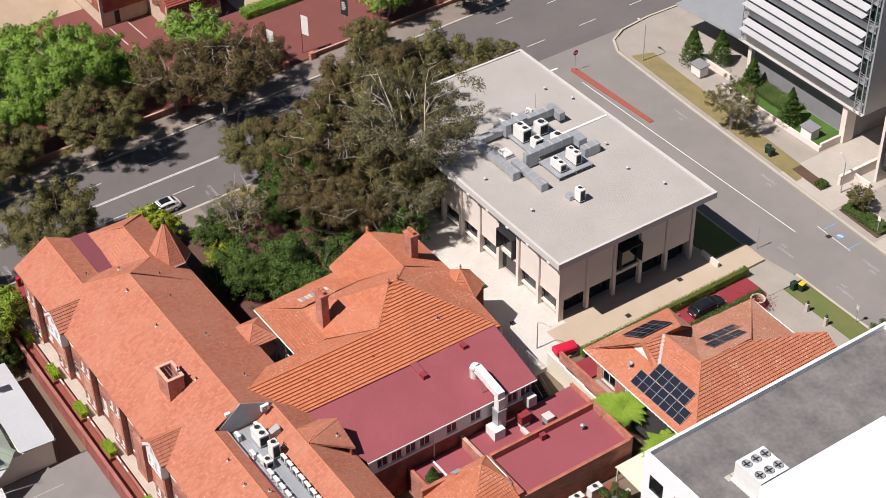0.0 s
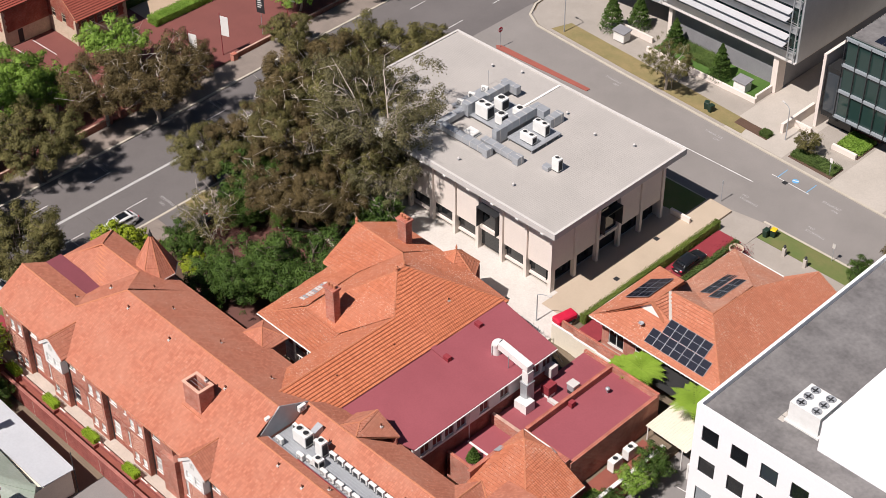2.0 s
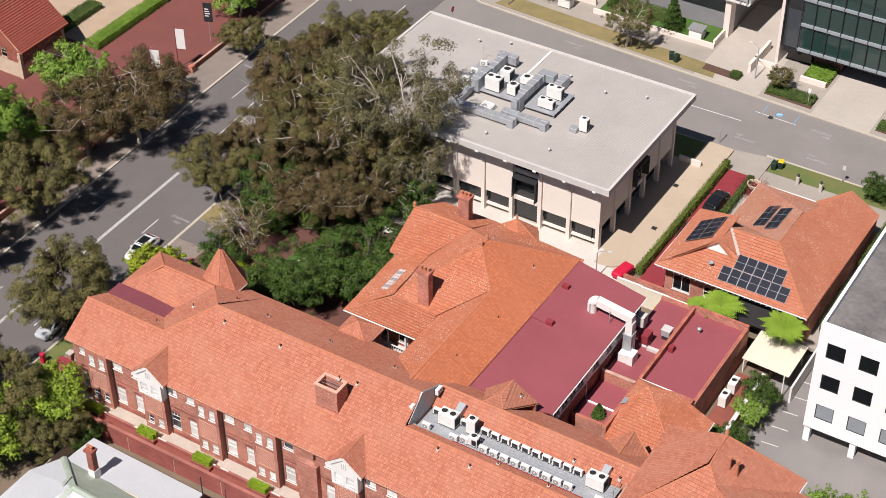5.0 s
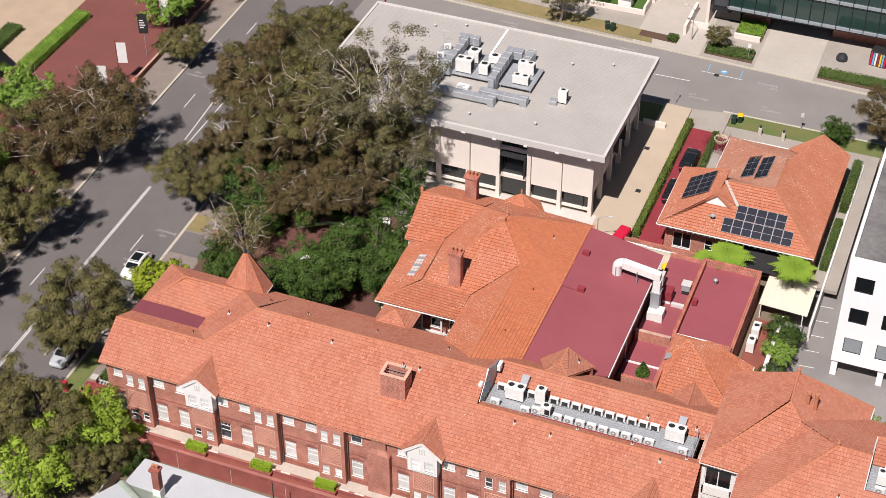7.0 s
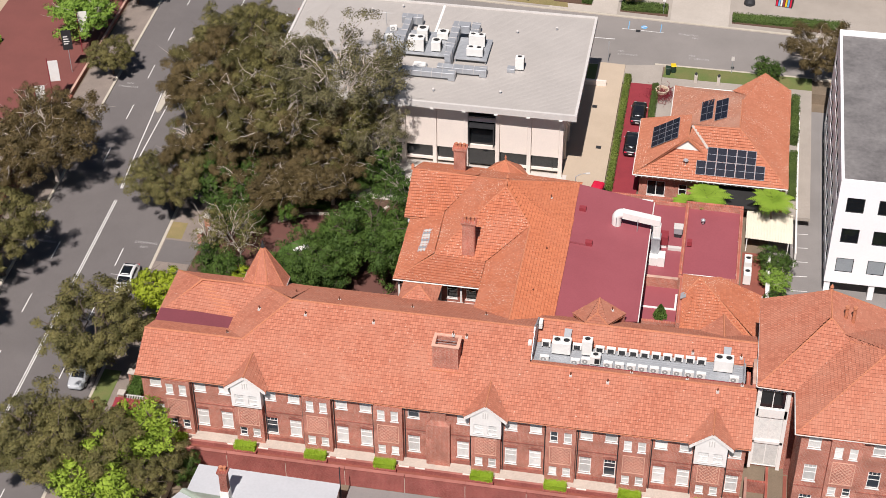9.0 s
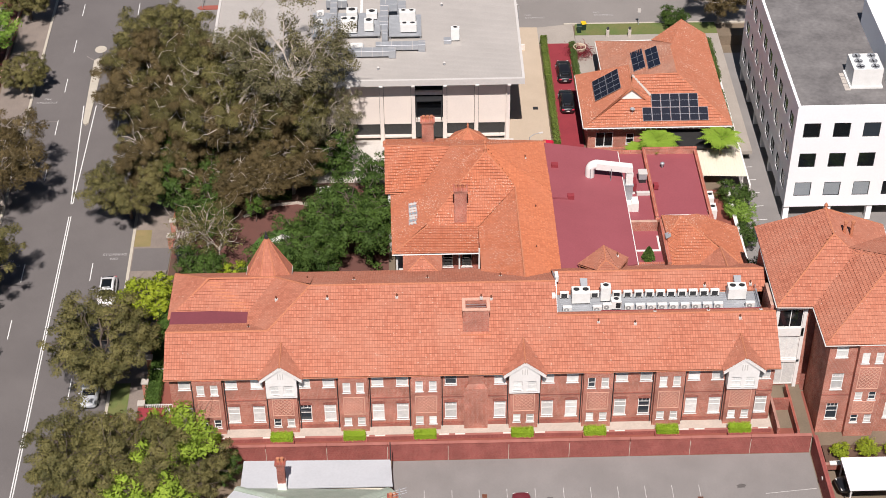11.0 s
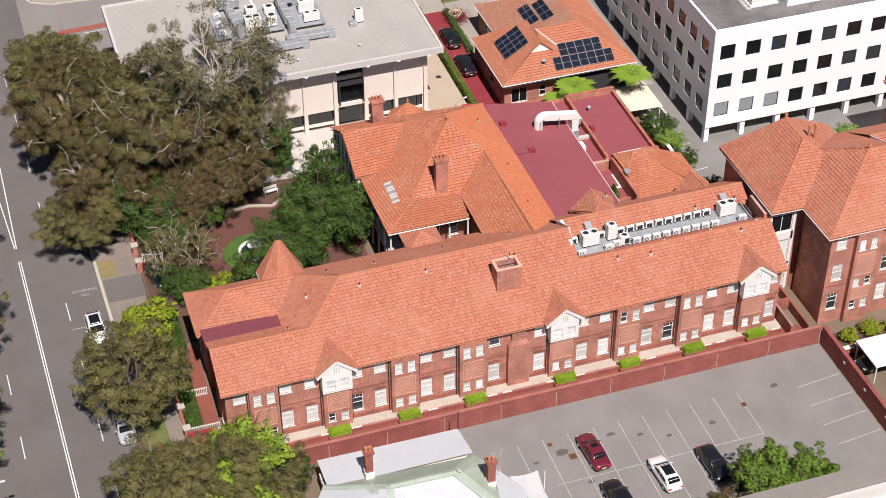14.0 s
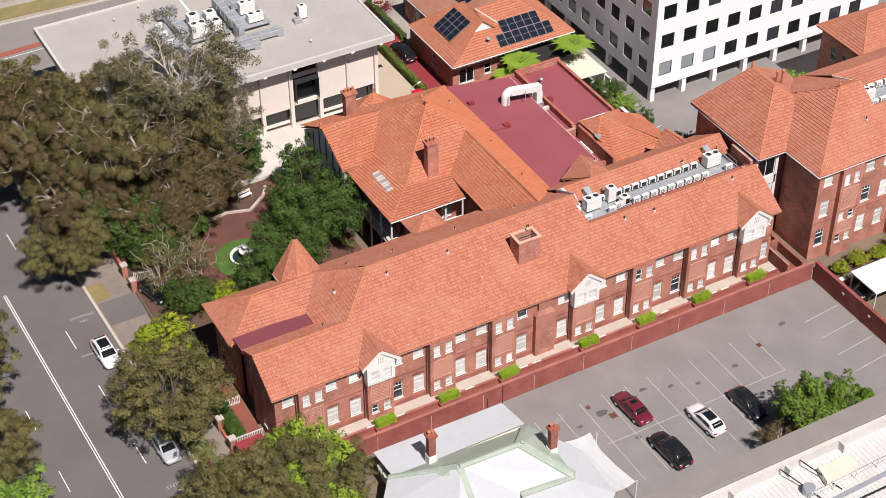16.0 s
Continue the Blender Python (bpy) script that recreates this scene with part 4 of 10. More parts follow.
LATTICE = material("pale_header_brick", (0.66, 0.40, 0.30), (0.55, 0.31, 0.23), 1.5, 9, 0.9)
for x in BAY_X:
    g = x in GABLED
    bay = facade_bay(hall, x, 1.2, 8.3, g)
    lattice(bay, x, 3.75, 5.95, -0.6)
    for dx in (-1.5, 1.5):
        bm = bmesh.new()
        tube(bm, (x + dx, -0.09, 1.5), (x + dx, -0.09, 8.3), 0.05, 0.05, 6)
        part("downpipe", bm, DARK_METAL, hall)
    if g:
        f = -0.85
        gable = part("gable_front", boxes((x - 1.42, x + 1.42, f, f + 0.12, 6.25, 6.6), (x - 1.42, x - 1.08, f, f + 0.12, 6.6, 7.75), (x + 1.08, x + 1.42, f, f + 0.12, 6.6, 7.75),
                                          (x - 0.2, x + 0.2, f, f + 0.12, 6.6, 7.75), (x - 1.42, x + 1.42, f, f + 0.12, 7.75, 8.3), (x - 1.42, x - 1.3, f + 0.12, 0, 6.25, 8.3), (x + 1.3, x + 1.42, f + 0.12, 0, 6.25, 8.3),
                                          (x - 1.42, x + 1.42, f + 0.12, 0, 6.2, 6.32)), WHITE, hall, "white timber gable front")
        bm = bmesh.new()
        solid(bm, [(x + a, f + d, z) for d in (0, 0.1) for a, z in ((-1.42, 8.3), (1.42, 8.3), (1.42, 8.95), (0, 10.1), (-1.42, 8.95))],
              ((0, 1, 2, 3, 4), (5, 6, 7, 8, 9), (0, 1, 6, 5), (1, 2, 7, 6), (2, 3, 8, 7), (3, 4, 9, 8), (4, 0, 5, 9)))
        part("gable_board", bm, WHITE, gable)
        for s in (-1, 1):
            bm = bmesh.new()
            solid(bm, [(x + s * 1.96, f - 0.14, 8.58), (x, f - 0.14, 10.2), (x, f - 0.14, 9.84), (x + s * 1.92, f - 0.14, 8.24), (x + s * 1.96, f - 0.06, 8.58), (x, f - 0.06, 10.2), (x, f - 0.06, 9.84), (x + s * 1.92, f - 0.06, 8.24)],
                  ((0, 1, 2, 3), (4, 5, 6, 7), (0, 1, 5, 4), (1, 2, 6, 5), (2, 3, 7, 6), (3, 0, 4, 7)))
            part("bargeboard", bm, WHITE, gable)
        for dx in (-0.64, 0.64):
            window(hall, x + dx, f, 6.6, 0, 0.86, 1.15, "sash", WHITE, BLIND)
        for dx in (-0.22, 0, 0.22):
            part("gable_slat", boxes((x + dx - 0.04, x + dx + 0.04, f - 0.04, f, 8.6, 9.3)), FASCIA, gable)
        zr = 10.25
        yb = (zr - EAVE) / S_SLOPE - 0.5
        yl = (8.6 - EAVE) / S_SLOPE - 0.5
        tiled("gable_roof", [[(x - 2.0, f - 0.15, 8.6), (x, f - 0.15, zr), (x, yb, zr), (x - 2.0, yl, 8.6)], [(x + 2.0, f - 0.15, 8.6), (x + 2.0, yl, 8.6), (x, yb, zr), (x, f - 0.15, zr)]], TILE_OLD, hall)
        ridge_caps("ridge_tiles", [((x, f - 0.2, zr), (x, yb, zr))], hall, r=0.09)

# stepped chimney breast and the boxed roof exhaust above it
bm = boxes((27.2, 29.4, -0.55, 0, 1.2, 6.6))
solid(bm, [(27.2, -0.55, 6.6), (29.4, -0.55, 6.6), (29.4, 0, 6.6), (27.2, 0, 6.6), (27.6, -0.35, 7.1), (29.0, -0.35, 7.1), (29.0, 0, 7.1), (27.6, 0, 7.1)],
      ((0, 1, 5, 4), (1, 2, 6, 5), (2, 3, 7, 6), (3, 0, 4, 7), (4, 5, 6, 7)))
box(bm, 27.6, 29.0, -0.35, 0, 7.1, 8.4)
part("chimney_breast", bm, BRICK, hall)
shaft = part("roof_shaft", boxes((27.2, 27.45, 2.95, 4.6, 10.2, 13.2), (29.35, 29.6, 2.95, 4.6, 10.2, 13.2), (27.45, 29.35, 2.95, 3.2, 10.2, 13.2), (27.45, 29.35, 4.35, 4.6, 10.2, 13.2),
                                 (27.45, 29.35, 3.2, 4.35, 10.2, 11.6)), BRICK, hall)
part("coping", boxes((27.12, 27.42, 2.87, 4.68, 13.2, 13.29), (29.38, 29.68, 2.87, 4.68, 13.2, 13.29), (27.42, 29.38, 2.87, 3.17, 13.2, 13.29), (27.42, 29.38, 4.38, 4.68, 13.2, 13.29)), LATTICE, shaft, "thin pinkish brick coping")
part("cap_grate", boxes(*[(27.45, 29.35, 3.3 + 0.36 * i, 3.33 + 0.36 * i, 13.0, 13.04) for i in range(3)]), STEEL, shaft)
part("apron_flashing", boxes((27.0, 29.8, 2.65, 2.95, 10.25, 10.5)), RIDGE, shaft)
roof_vent(shaft, 28.9, 4.4, 13.5)

A1, A2 = (-0.4, 3.4, south_z(3.4)), (9.1, 3.4, south_z(3.4))
A7 = (13.0, RIDGE_Y, RIDGE_Z)
AC_W, AC_E, LIP, DECK_S, DECK_N = 36.0, 56.4, 4.2, 5.45, 8.55
Q, NW = (9.4, 10.9, 11.05), (3.0, 10.9, 11.05)
faces = [
    [(-0.4, -0.5, EAVE), (9.1, -0.5, EAVE), A2, A1],
    [(9.1, -0.5, EAVE), (13, -0.5, EAVE), A7, A2],
    [(13, -0.5, EAVE), (AC_W, -0.5, EAVE), (AC_W, RIDGE_Y, RIDGE_Z), A7],
    [(AC_W, -0.5, EAVE), (AC_E, -0.5, EAVE), (AC_E, LIP, south_z(LIP)), (AC_W, LIP, south_z(LIP))],
    [A1, A2, (6.9, 5.95, 9.55), (-0.4, 5.95, 9.55)],
    [A7, A2, (6.9, 5.95, 9.55), (6.9, 7.6, 9.6), Q],
    [NW, Q, (6.9, 7.6, 9.6), (-0.6, 7.6, 9.15)],
    [(-0.8, 7.6, 8.8), NW, (-0.8, 14.5, 8.75)],
    [NW, (-0.8, 14.6, 8.6), (9.4, 14.6, 8.6), Q],
    [A7, (AC_W, RIDGE_Y, RIDGE_Z), (AC_W, 14.6, 8.5), (13, 14.6, 8.5)],
    [Q, A7, (13, 14.6, 8.5), (9.4, 14.6, 8.5)],
    [(AC_W, LIP, south_z(LIP)), (AC_E, LIP, south_z(LIP)), (AC_E, DECK_S, 10.62), (AC_W, DECK_S, 10.62)],
    [(AC_W, DECK_N, 10.25), (AC_E, DECK_N, 10.25), (AC_E, 10.4, 11.45), (AC_W, 10.4, 11.45)],
    [(AC_W, 10.4, 11.45), (AC_E, 10.4, 11.45), (AC_E, 14.6, 8.5), (AC_W, 14.6, 8.5)],
]
tiled("roof", faces, TILE_OLD, hall)
ridge_caps("ridge_tiles", [(A1, A2), (A2, A7), (A7, (AC_W, RIDGE_Y, RIDGE_Z)), (Q, A7), (NW, Q), (NW, (-0.8, 14.5, 8.75)), (NW, (-0.8, 7.6, 8.8)),
                           ((AC_W, 10.4, 11.45), (AC_E, 10.4, 11.45)), ((AC_W, LIP, south_z(LIP)), (AC_E, LIP, south_z(LIP)))], hall, r=0.11)
part("verge_tiles", boxes((-0.46, -0.36, -0.5, -0.4, EAVE - 0.1, EAVE)), RIDGE, hall)
gutter("gutter", [((-0.4, -0.54, EAVE - 0.06), (AC_E, -0.54, EAVE - 0.06))], hall, RIDGE, 0.05)
gutter("gutter", [((-0.85, 7.9, 8.7), (-0.85, 14.6, 8.7))], hall, RIDGE, 0.05)
gutter("gutter", [((-0.8, 14.66, 8.5), (AC_E, 14.66, 8.45))], hall, RIDGE, 0.05)
part("soffit", boxes((-0.35, 56.35, -0.5, -0.02, EAVE - 0.2, EAVE - 0.1)), WHITE, hall)
part("valley_roof", boxes((-0.45, 6.95, 5.6, 7.9, 9.25, 9.5)), MAROON_DULL, hall, "flat maroon valley roof")
for x, y in ((14.6, 6.0), (21.1, 6.0), (29.9, 5.7), (7.2, 4.6), (9.7, 7.3), (39.8, 3.6), (43.2, 3.4), (53.0, 3.7)):
    roof_vent(hall, x, y, min(south_z(y), 10.2 if x == 7.2 else 99, 11.3 if x == 9.7 else 99))
for x, y in ((17.0, 9.5), (24.0, 9.8), (31, 10.2), (12.5, 10.5)):
    roof_vent(hall, x, y, RIDGE_Z - (y - RIDGE_Y) * S_SLOPE)
# plant deck let into the roof
part("plant_deck", boxes((AC_W + 0.05, 55.3, DECK_S + 0.06, DECK_N + 0.05, 9.9, 10.1), *[(AC_W + 0.2, 55.1, DECK_S + 0.3 + 0.3 * i, DECK_S + 0.36 + 0.3 * i, 10.1, 10.14) for i in range(10)]), STEEL, hall, "ribbed steel plant deck")
part("deck_upstand", boxes((40.2, 55.4, DECK_S - 0.04, DECK_S + 0.05, 9.9, 10.72)), MAROON_LIGHT, hall, "maroon edge flashing")
part("deck_upstand", boxes((AC_W, 40.18, DECK_S - 0.04, DECK_S + 0.05, 9.9, 10.72)), STEEL, hall)
part("deck_end_wall", boxes((55.3, 55.4, DECK_S + 0.06, DECK_N, 9.6, 10.45)), STEEL, hall)
bm = bmesh.new()
END = [(LIP + 0.5, 11.25), (RIDGE_Y, RIDGE_Z + 0.12), (10.4, 11.6), (8.7, 10.2), (LIP + 0.9, 10.2)]
slanted(bm, [(AC_W + 0.06, y, z) for y, z in END], [(AC_W - 0.06, y, z) for y, z in END])
part("end_flashing", bm, STEEL, hall, "grey sheet-metal end wall of the plant deck")
bm = bmesh.new()
for y in (5.9, 7.2, 8.5):
    tube(bm, (55.2, y, 10.1), (55.2, y, 11.1), 0.025, 0.025, 5)
tube(bm, (55.2, 5.9, 11.1), (55.2, 8.5, 11.1), 0.025, 0.025, 5)
part("deck_rail", bm, STEEL, hall)
for x, y, z in ((50.5, 8.9, 10.5), (54.9, 9.0, 10.55), (40.6, 8.9, 10.45), (45.2, 4.8, 10.9), (50.2, 4.8, 10.9), (55.1, 4.7, 11.0)):
    roof_vent(hall, x, y, z + 0.15)

# corner turret
turret = part("turret", lathe(bmesh.new(), [(1.9, 1.2), (1.9, 9.7)], 8, (8.6, 13.3, 0)), BRICK, hall)
n8 = [(8.6 + 2.35 * math.cos(math.pi / 8 + i * math.pi / 4), 13.3 + 2.35 * math.sin(math.pi / 8 + i * math.pi / 4), 9.75) for i in range(8)]
tiled("turret_roof", [[n8[i], n8[(i + 1) % 8], (8.6, 13.3, 14.2)] for i in range(8)], TILE_OLD, hall, lift=0.05)
ridge_caps("turret_hips", [(n8[i], (8.6, 13.3, 14.2)) for i in range(8)], hall, r=0.07)
part("turret_finial", lathe(bmesh.new(), [(0.22, 14.0), (0.16, 14.3), (0.07, 14.4), (0.1, 14.55), (0.02, 14.8)], 8, (8.6, 13.3, 0)), DARK_METAL, hall)
gutter("turret_gutter", [(n8[i], n8[(i + 1) % 8]) for i in range(8)], hall)
# small hipped dormers on the garden side
PD, PQ = (23.55, 15.1, 9.9), [(21.65, 13.4, 8.75), (25.5, 13.4, 8.75), (25.5, 16.8, 8.6), (21.65, 16.8, 8.6)]
tiled("dormer_roof", [[PQ[i], PQ[(i + 1) % 4], PD] for i in range(4)], TILE_OLD, hall)
ridge_caps("ridge_tiles", [(q, PD) for q in PQ], hall, r=0.08)
part("dormer_wall", boxes((21.9, 25.25, 13.6, 16.5, 6.5, 8.5)), BRICK, hall)
DA, DS, DL, DR, DW, DE = (41.3, 14.2, 11.55), (41.3, 12.0, 11.5), (40.3, 10.5, 11.45), (42.4, 10.5, 11.45), (38.8, 13.7, 9.7), (43.9, 14.5, 9.7)
tiled("dormer_roof", [[DA, DS, DL, DW], [DA, DE, DR, DS], [DS, DL, DR]], TILE_OLD, hall)
ridge_caps("ridge_tiles", [(DA, DS), (DS, DL), (DS, DR)], hall, r=0.1)
bm = bmesh.new()
solid(bm, [(38.9, 13.6, 8.0), (43.8, 14.3, 8.0), (43.8, 14.3, 9.6), (41.3, 14.0, 11.4), (38.9, 13.6, 9.6), (38.9, 13.4, 8.0), (43.8, 14.1, 8.0), (43.8, 14.1, 9.6), (41.3, 13.8, 11.4), (38.9, 13.4, 9.6)],
      ((0, 1, 2, 3, 4), (5, 6, 7, 8, 9), (0, 1, 6, 5), (1, 2, 7, 6), (2, 3, 8, 7), (3, 4, 9, 8), (4, 0, 5, 9)))
part("dormer_wall", bm, BRICK_DARK, hall)
roof_vent(hall, 42.6, 13.4, 10.85)

# glazed stair link to the east wing
link = thing("stair_link", "white-framed glazed stair link between the brick wings", "building")
part("wall", boxes((56.0, 59.9, 4.7, 8, 0.6, 11.6)), BRICK, link)
for z, h in ((1.7, 2.9), (5.0, 2.9), (9.0, 2.2)):
    window(link, 58.0, 4.45, z, 0, 2.3, h, "double", WHITE, BLIND if z < 9 else GLASS_DARK, sill=False)
part("spandrel", boxes((56.7, 59.4, 4.4, 4.69, 4.65, 4.95), (56.7, 59.4, 4.4, 4.69, 7.95, 8.95), (56.55, 56.84, 4.4, 4.69, 1.2, 11.4), (59.16, 59.5, 4.4, 4.69, 1.2, 11.4)), WHITE, link)

# ---------------------------------------------------------------- office block on columns
office = thing("office_block", "pale precast office block on columns with a grey roof", "building")
OX0, OX1, OY0, OY1, OZ = -0.3, 35.5, 44.5, 66.2, 11.5
FX, FY = 33.75, 46.2
part("core_wall", boxes((1.5, 32.8, 47.4, 63.6, 1.9, 10.8)), DARK_METAL, office, "dark recessed glazing wall")
part("low_wall", boxes((1.5, 32.85, 47.25, 47.39, 1.9, 2.6)), PANEL, office)
part("soffit", boxes((OX0 + .2, OX1 - .2, OY0 + .2, OY1 - .2, 10.8, 10.94)), PANEL, office)
for r in ((OX0, OX1, OY0, OY0 + 0.3), (OX0, OX1, OY1 - 0.3, OY1), (OX0, OX0 + 0.3, OY0 + 0.3, OY1 - 0.3), (OX1 - 0.3, OX1, OY0 + 0.3, OY1 - 0.3)):
    part("fascia", boxes((*r, 10.75, OZ)), FASCIA, office)
bm = bmesh.new()
prof = [(OY0 + 0.3, 10.95), (OY0 + 0.3, OZ - 0.14)]
for y in np.arange(OY0 + 0.45, OY1 - 0.4, 0.27):
    prof += [(y - 0.045, OZ - 0.14), (y, OZ - 0.130), (y + 0.045, OZ - 0.14)]
prof += [(OY1 - 0.3, OZ - 0.14), (OY1 - 0.3, 10.95)]
rows_ = [[bm.verts.new((x, y, z)) for y, z in prof] for x in (OX0 + 0.3, OX1 - 0.3)]
for i in range(len(prof) - 1):
    bm.faces.new((rows_[0][i], rows_[1][i], rows_[1][i + 1], rows_[0][i + 1]))
part("roof", bm, ROOF_METAL, office, "pale grey ribbed metal roof")
part("roof_flashing", boxes((16.75, 17.05, 58.6, 65.8, OZ - 0.14, OZ - 0.04)), WHITE, office)
for i, x in enumerate(np.arange(33.75, 0.5, -3.62)):
    part("column", boxes((x - 0.22, x + 0.22, FY - 0.25, FY + 0.3, 1.9, 10.8)), PANEL, office)
    if i == 9:
        break
    x0, x1 = x - 3.62 + 0.26, x - 0.26
    style = "PPWPPPWPP"[i]
    if style == "P":
        part("wall_panel", boxes((x0, x1, FY, FY + 0.16, 4.5, 10.45)), PANEL, office)
        part("strip_window", boxes((x0, x1, FY + 0.5, FY + 0.56, 2.7, 4.3)), GLASS_DARK, office)
        part("sill_beam", boxes((x0, x1, FY + 0.2, FY + 0.62, 2.45, 2.7)), PANEL, office)
    else:
        part("glazing", boxes((x0, x1, FY + 0.3, FY + 0.36, 2.4, 10.5)), GLASS_DARK, office)
        part("sun_hood", boxes((x0 + 0.1, x1 - 0.1, FY - 0.75, FY + 0.2, 8.0, 8.12), (x0 + 0.1, x0 + 0.18, FY - 0.75, FY + 0.2, 5.4, 8.0), (x1 - 0.18, x1 - 0.1, FY - 0.75, FY + 0.2, 5.4, 8.0)), DARK_METAL, office)
        for z in (4.7, 8.4):
            part("transom", boxes((x0, x1, FY + 0.0, FY + 0.28, z, z + 0.45)), PANEL, office)
    part("drain_box", boxes((x - 0.2, x + 0.2, OY0 - 0.06, OY0, 10.62, 10.8)), WHITE, office)
for i, y in enumerate(np.arange(FY + 0.02, 64.9, 3.68)):
    part("column", boxes((FX - 0.3, FX + 0.22, y - 0.2, y + 0.2, 1.9, 10.8)) if i else boxes((FX - 0.3, FX + 0.21, y + 0.28, y + 0.4, 1.9, 10.8)), PANEL, office)
    if i == 5:
        break
    y0, y1 = y + 0.26, y + 3.68 - 0.26
    if i != 2:
        part("wall_panel", boxes((FX - 0.12, FX + 0.04, y0 + (0.2 if i == 0 else 0), y1, 4.5, 10.45)), PANEL, office)
        part("glazing", boxes((FX - 0.95, FX - 0.9, y0, y1, 2.2, 4.5)), GLASS_DARK, office)
    else:
        part("glazing", boxes((FX - 0.3, FX - 0.24, y0, y1, 4.5, 10.45)), GLASS_DARK, office)
        part("sun_hood", boxes((FX - 0.1, FX + 0.75, y0 + 0.1, y1 - 0.1, 8.0, 8.12), (FX - 0.1, FX + 0.75, y0 + 0.1, y0 + 0.18, 5.6, 8.0), (FX - 0.1, FX + 0.75, y1 - 0.18, y1 - 0.1, 5.6, 8.0)), DARK_METAL, office)
        part("transom", boxes((FX - 0.2, FX + 0.06, y0, y1, 4.5, 4.9)), PANEL, office)
part("side_wall", boxes((1.2, 1.5, 46.6, 64.8, 1.9, 10.8)), PANEL, office)
part("rear_wall", boxes((1.5, 33.5, 64.6, 64.9, 1.9, 10.8)), PANEL, office)
part("garden_wall", boxes((34.2, 37.0, 66.0, 66.3, 1.6, 2.6)), PANEL, office)

# ---------------------------------------------------------------- old manor house
manor = thing("tiled_manor", "old brick manor with a veranda and an orange terracotta hipped roof", "building")
bm = bmesh.new()
wall_mesh(bm, "x", 18.9, 0.3, 22.6, 30.2, 1.2, 8.5, [(23.4, 24.5, 5.4, 7.6), (25.6, 26.7, 5.4, 7.6), (27.6, 28.6, 5.4, 7.6)])
box(bm, 22.6, 36.9, 19.2, 36.0, 1.2, 8.4)
box(bm, 21.2, 30, 27.6, 36, 1.2, 8.9)
box(bm, 30.2, 36.9, 13.9, 19.2, 1.2, 8.8)
box(bm, 27.2, 30.5, 36.0, 38.6, 1.2, 8.15)
part("wall", bm, BRICK_DARK, manor)
for x in (23.95, 26.15, 28.1):
    window(manor, x, 18.9, 5.4, 0, 1.05, 2.2, "sash", WHITE, GLASS_DARK)
part("veranda_floor", boxes((20.9, 29.6, 17.5, 18.9, 4.7, 4.95), (20.9, 22.6, 18.9, 27, 4.7, 4.95)), FASCIA, manor)
for x in (21.0, 23.1, 25.2, 27.3, 29.3):
    part("veranda_post", boxes((x - 0.08, x + 0.08, 17.55, 17.71, 1.4, 8.7)), WHITE, manor)
for y in (20.0, 22.4, 24.8):
    part("veranda_post", boxes((20.95, 21.11, y - 0.08, y + 0.08, 1.4, 8.7)), WHITE, manor)
rail = part("veranda_rail", boxes((21.1, 29.3, 17.6, 17.68, 5.85, 5.95), (21.1, 29.3, 17.6, 17.68, 5.05, 5.12), (21.0, 21.08, 17.7, 26.5, 5.85, 5.95)), WHITE, manor)
for i in range(56):
    x = 21.2 + i * 0.145
    part("baluster", boxes((x, x + 0.04, 17.61, 17.66, 5.12, 5.85)), WHITE, rail) if i % 2 == 0 else None
F1, NF, B3 = (30.25, 27.1, 13.9), (30.25, 28.15, 13.95), (33.2, 23.9, 11.65)
SWc, NWr, WV = (20.55, 16.9, 8.75), (19.8, 31.2, 11.95), (26.75, 31.2, 11.75)
HB, VB, VAL = (24.1, 20.5, 9.45), (29.3, 20.3, 9.45), (29.2, 16.9, 8.78)
CS, PUR_S, PUR_N = (33.3, 9.15, 11.8), (37.1, 12.4, 9.45), (37.2, 35.9, 8.9)
VL_ = (23.9, 27.3, 9.8)
EM_ = (37.1, 26.0, 9.3)
faces_orange = [[NF, F1, B3, EM_, PUR_N], [B3, CS, PUR_S, EM_]]
faces_old = [
    [F1, HB, VB, B3],
    [HB, SWc, VAL, VB],
    [B3, VB, (29.35, 12.0, 9.3), CS],
    [HB, F1, NF, WV, VL_],
    [HB, VL_, (20.4, 27.4, 8.8), SWc],
    [NWr, WV, VL_, (23.2, 26.4, 9.4), (19.8, 26.3, 9.42)],
    [WV, (26.5, 36.8, 8.8), (19.8, 36.8, 8.7), NWr],
    [WV, NF, PUR_N, (26.5, 36.8, 8.8)],
]
tiled("roof", faces_orange, TILE_SUNLIFT, manor, along=(0, 1, 0), lift=0.12, label="newer orange roof slope, colour lifted to look sunlit")
tiled("roof", faces_old, TILE_MIX, manor, lift=0.085)
ridge_caps("ridge_tiles", [(F1, NF), (F1, HB), (HB, SWc), (F1, B3), (B3, CS), (NWr, WV), (NF, PUR_N), (WV, NF)], manor, r=0.11)
for q in (F1, NF):
    part("finial", lathe(bmesh.new(), [(0.2, 0), (0.12, 0.25), (0.2, 0.4), (0.05, 0.7)], 8, q), RIDGE, manor)
part("finial", lathe(bmesh.new(), [(0.2, 0), (0.12, 0.25), (0.2, 0.4), (0.05, 0.7)], 8, NWr), RIDGE, manor)
gutter("gutter", [((20.55, 16.83, 8.7), (29.2, 16.83, 8.72))], manor)
bm = bmesh.new()
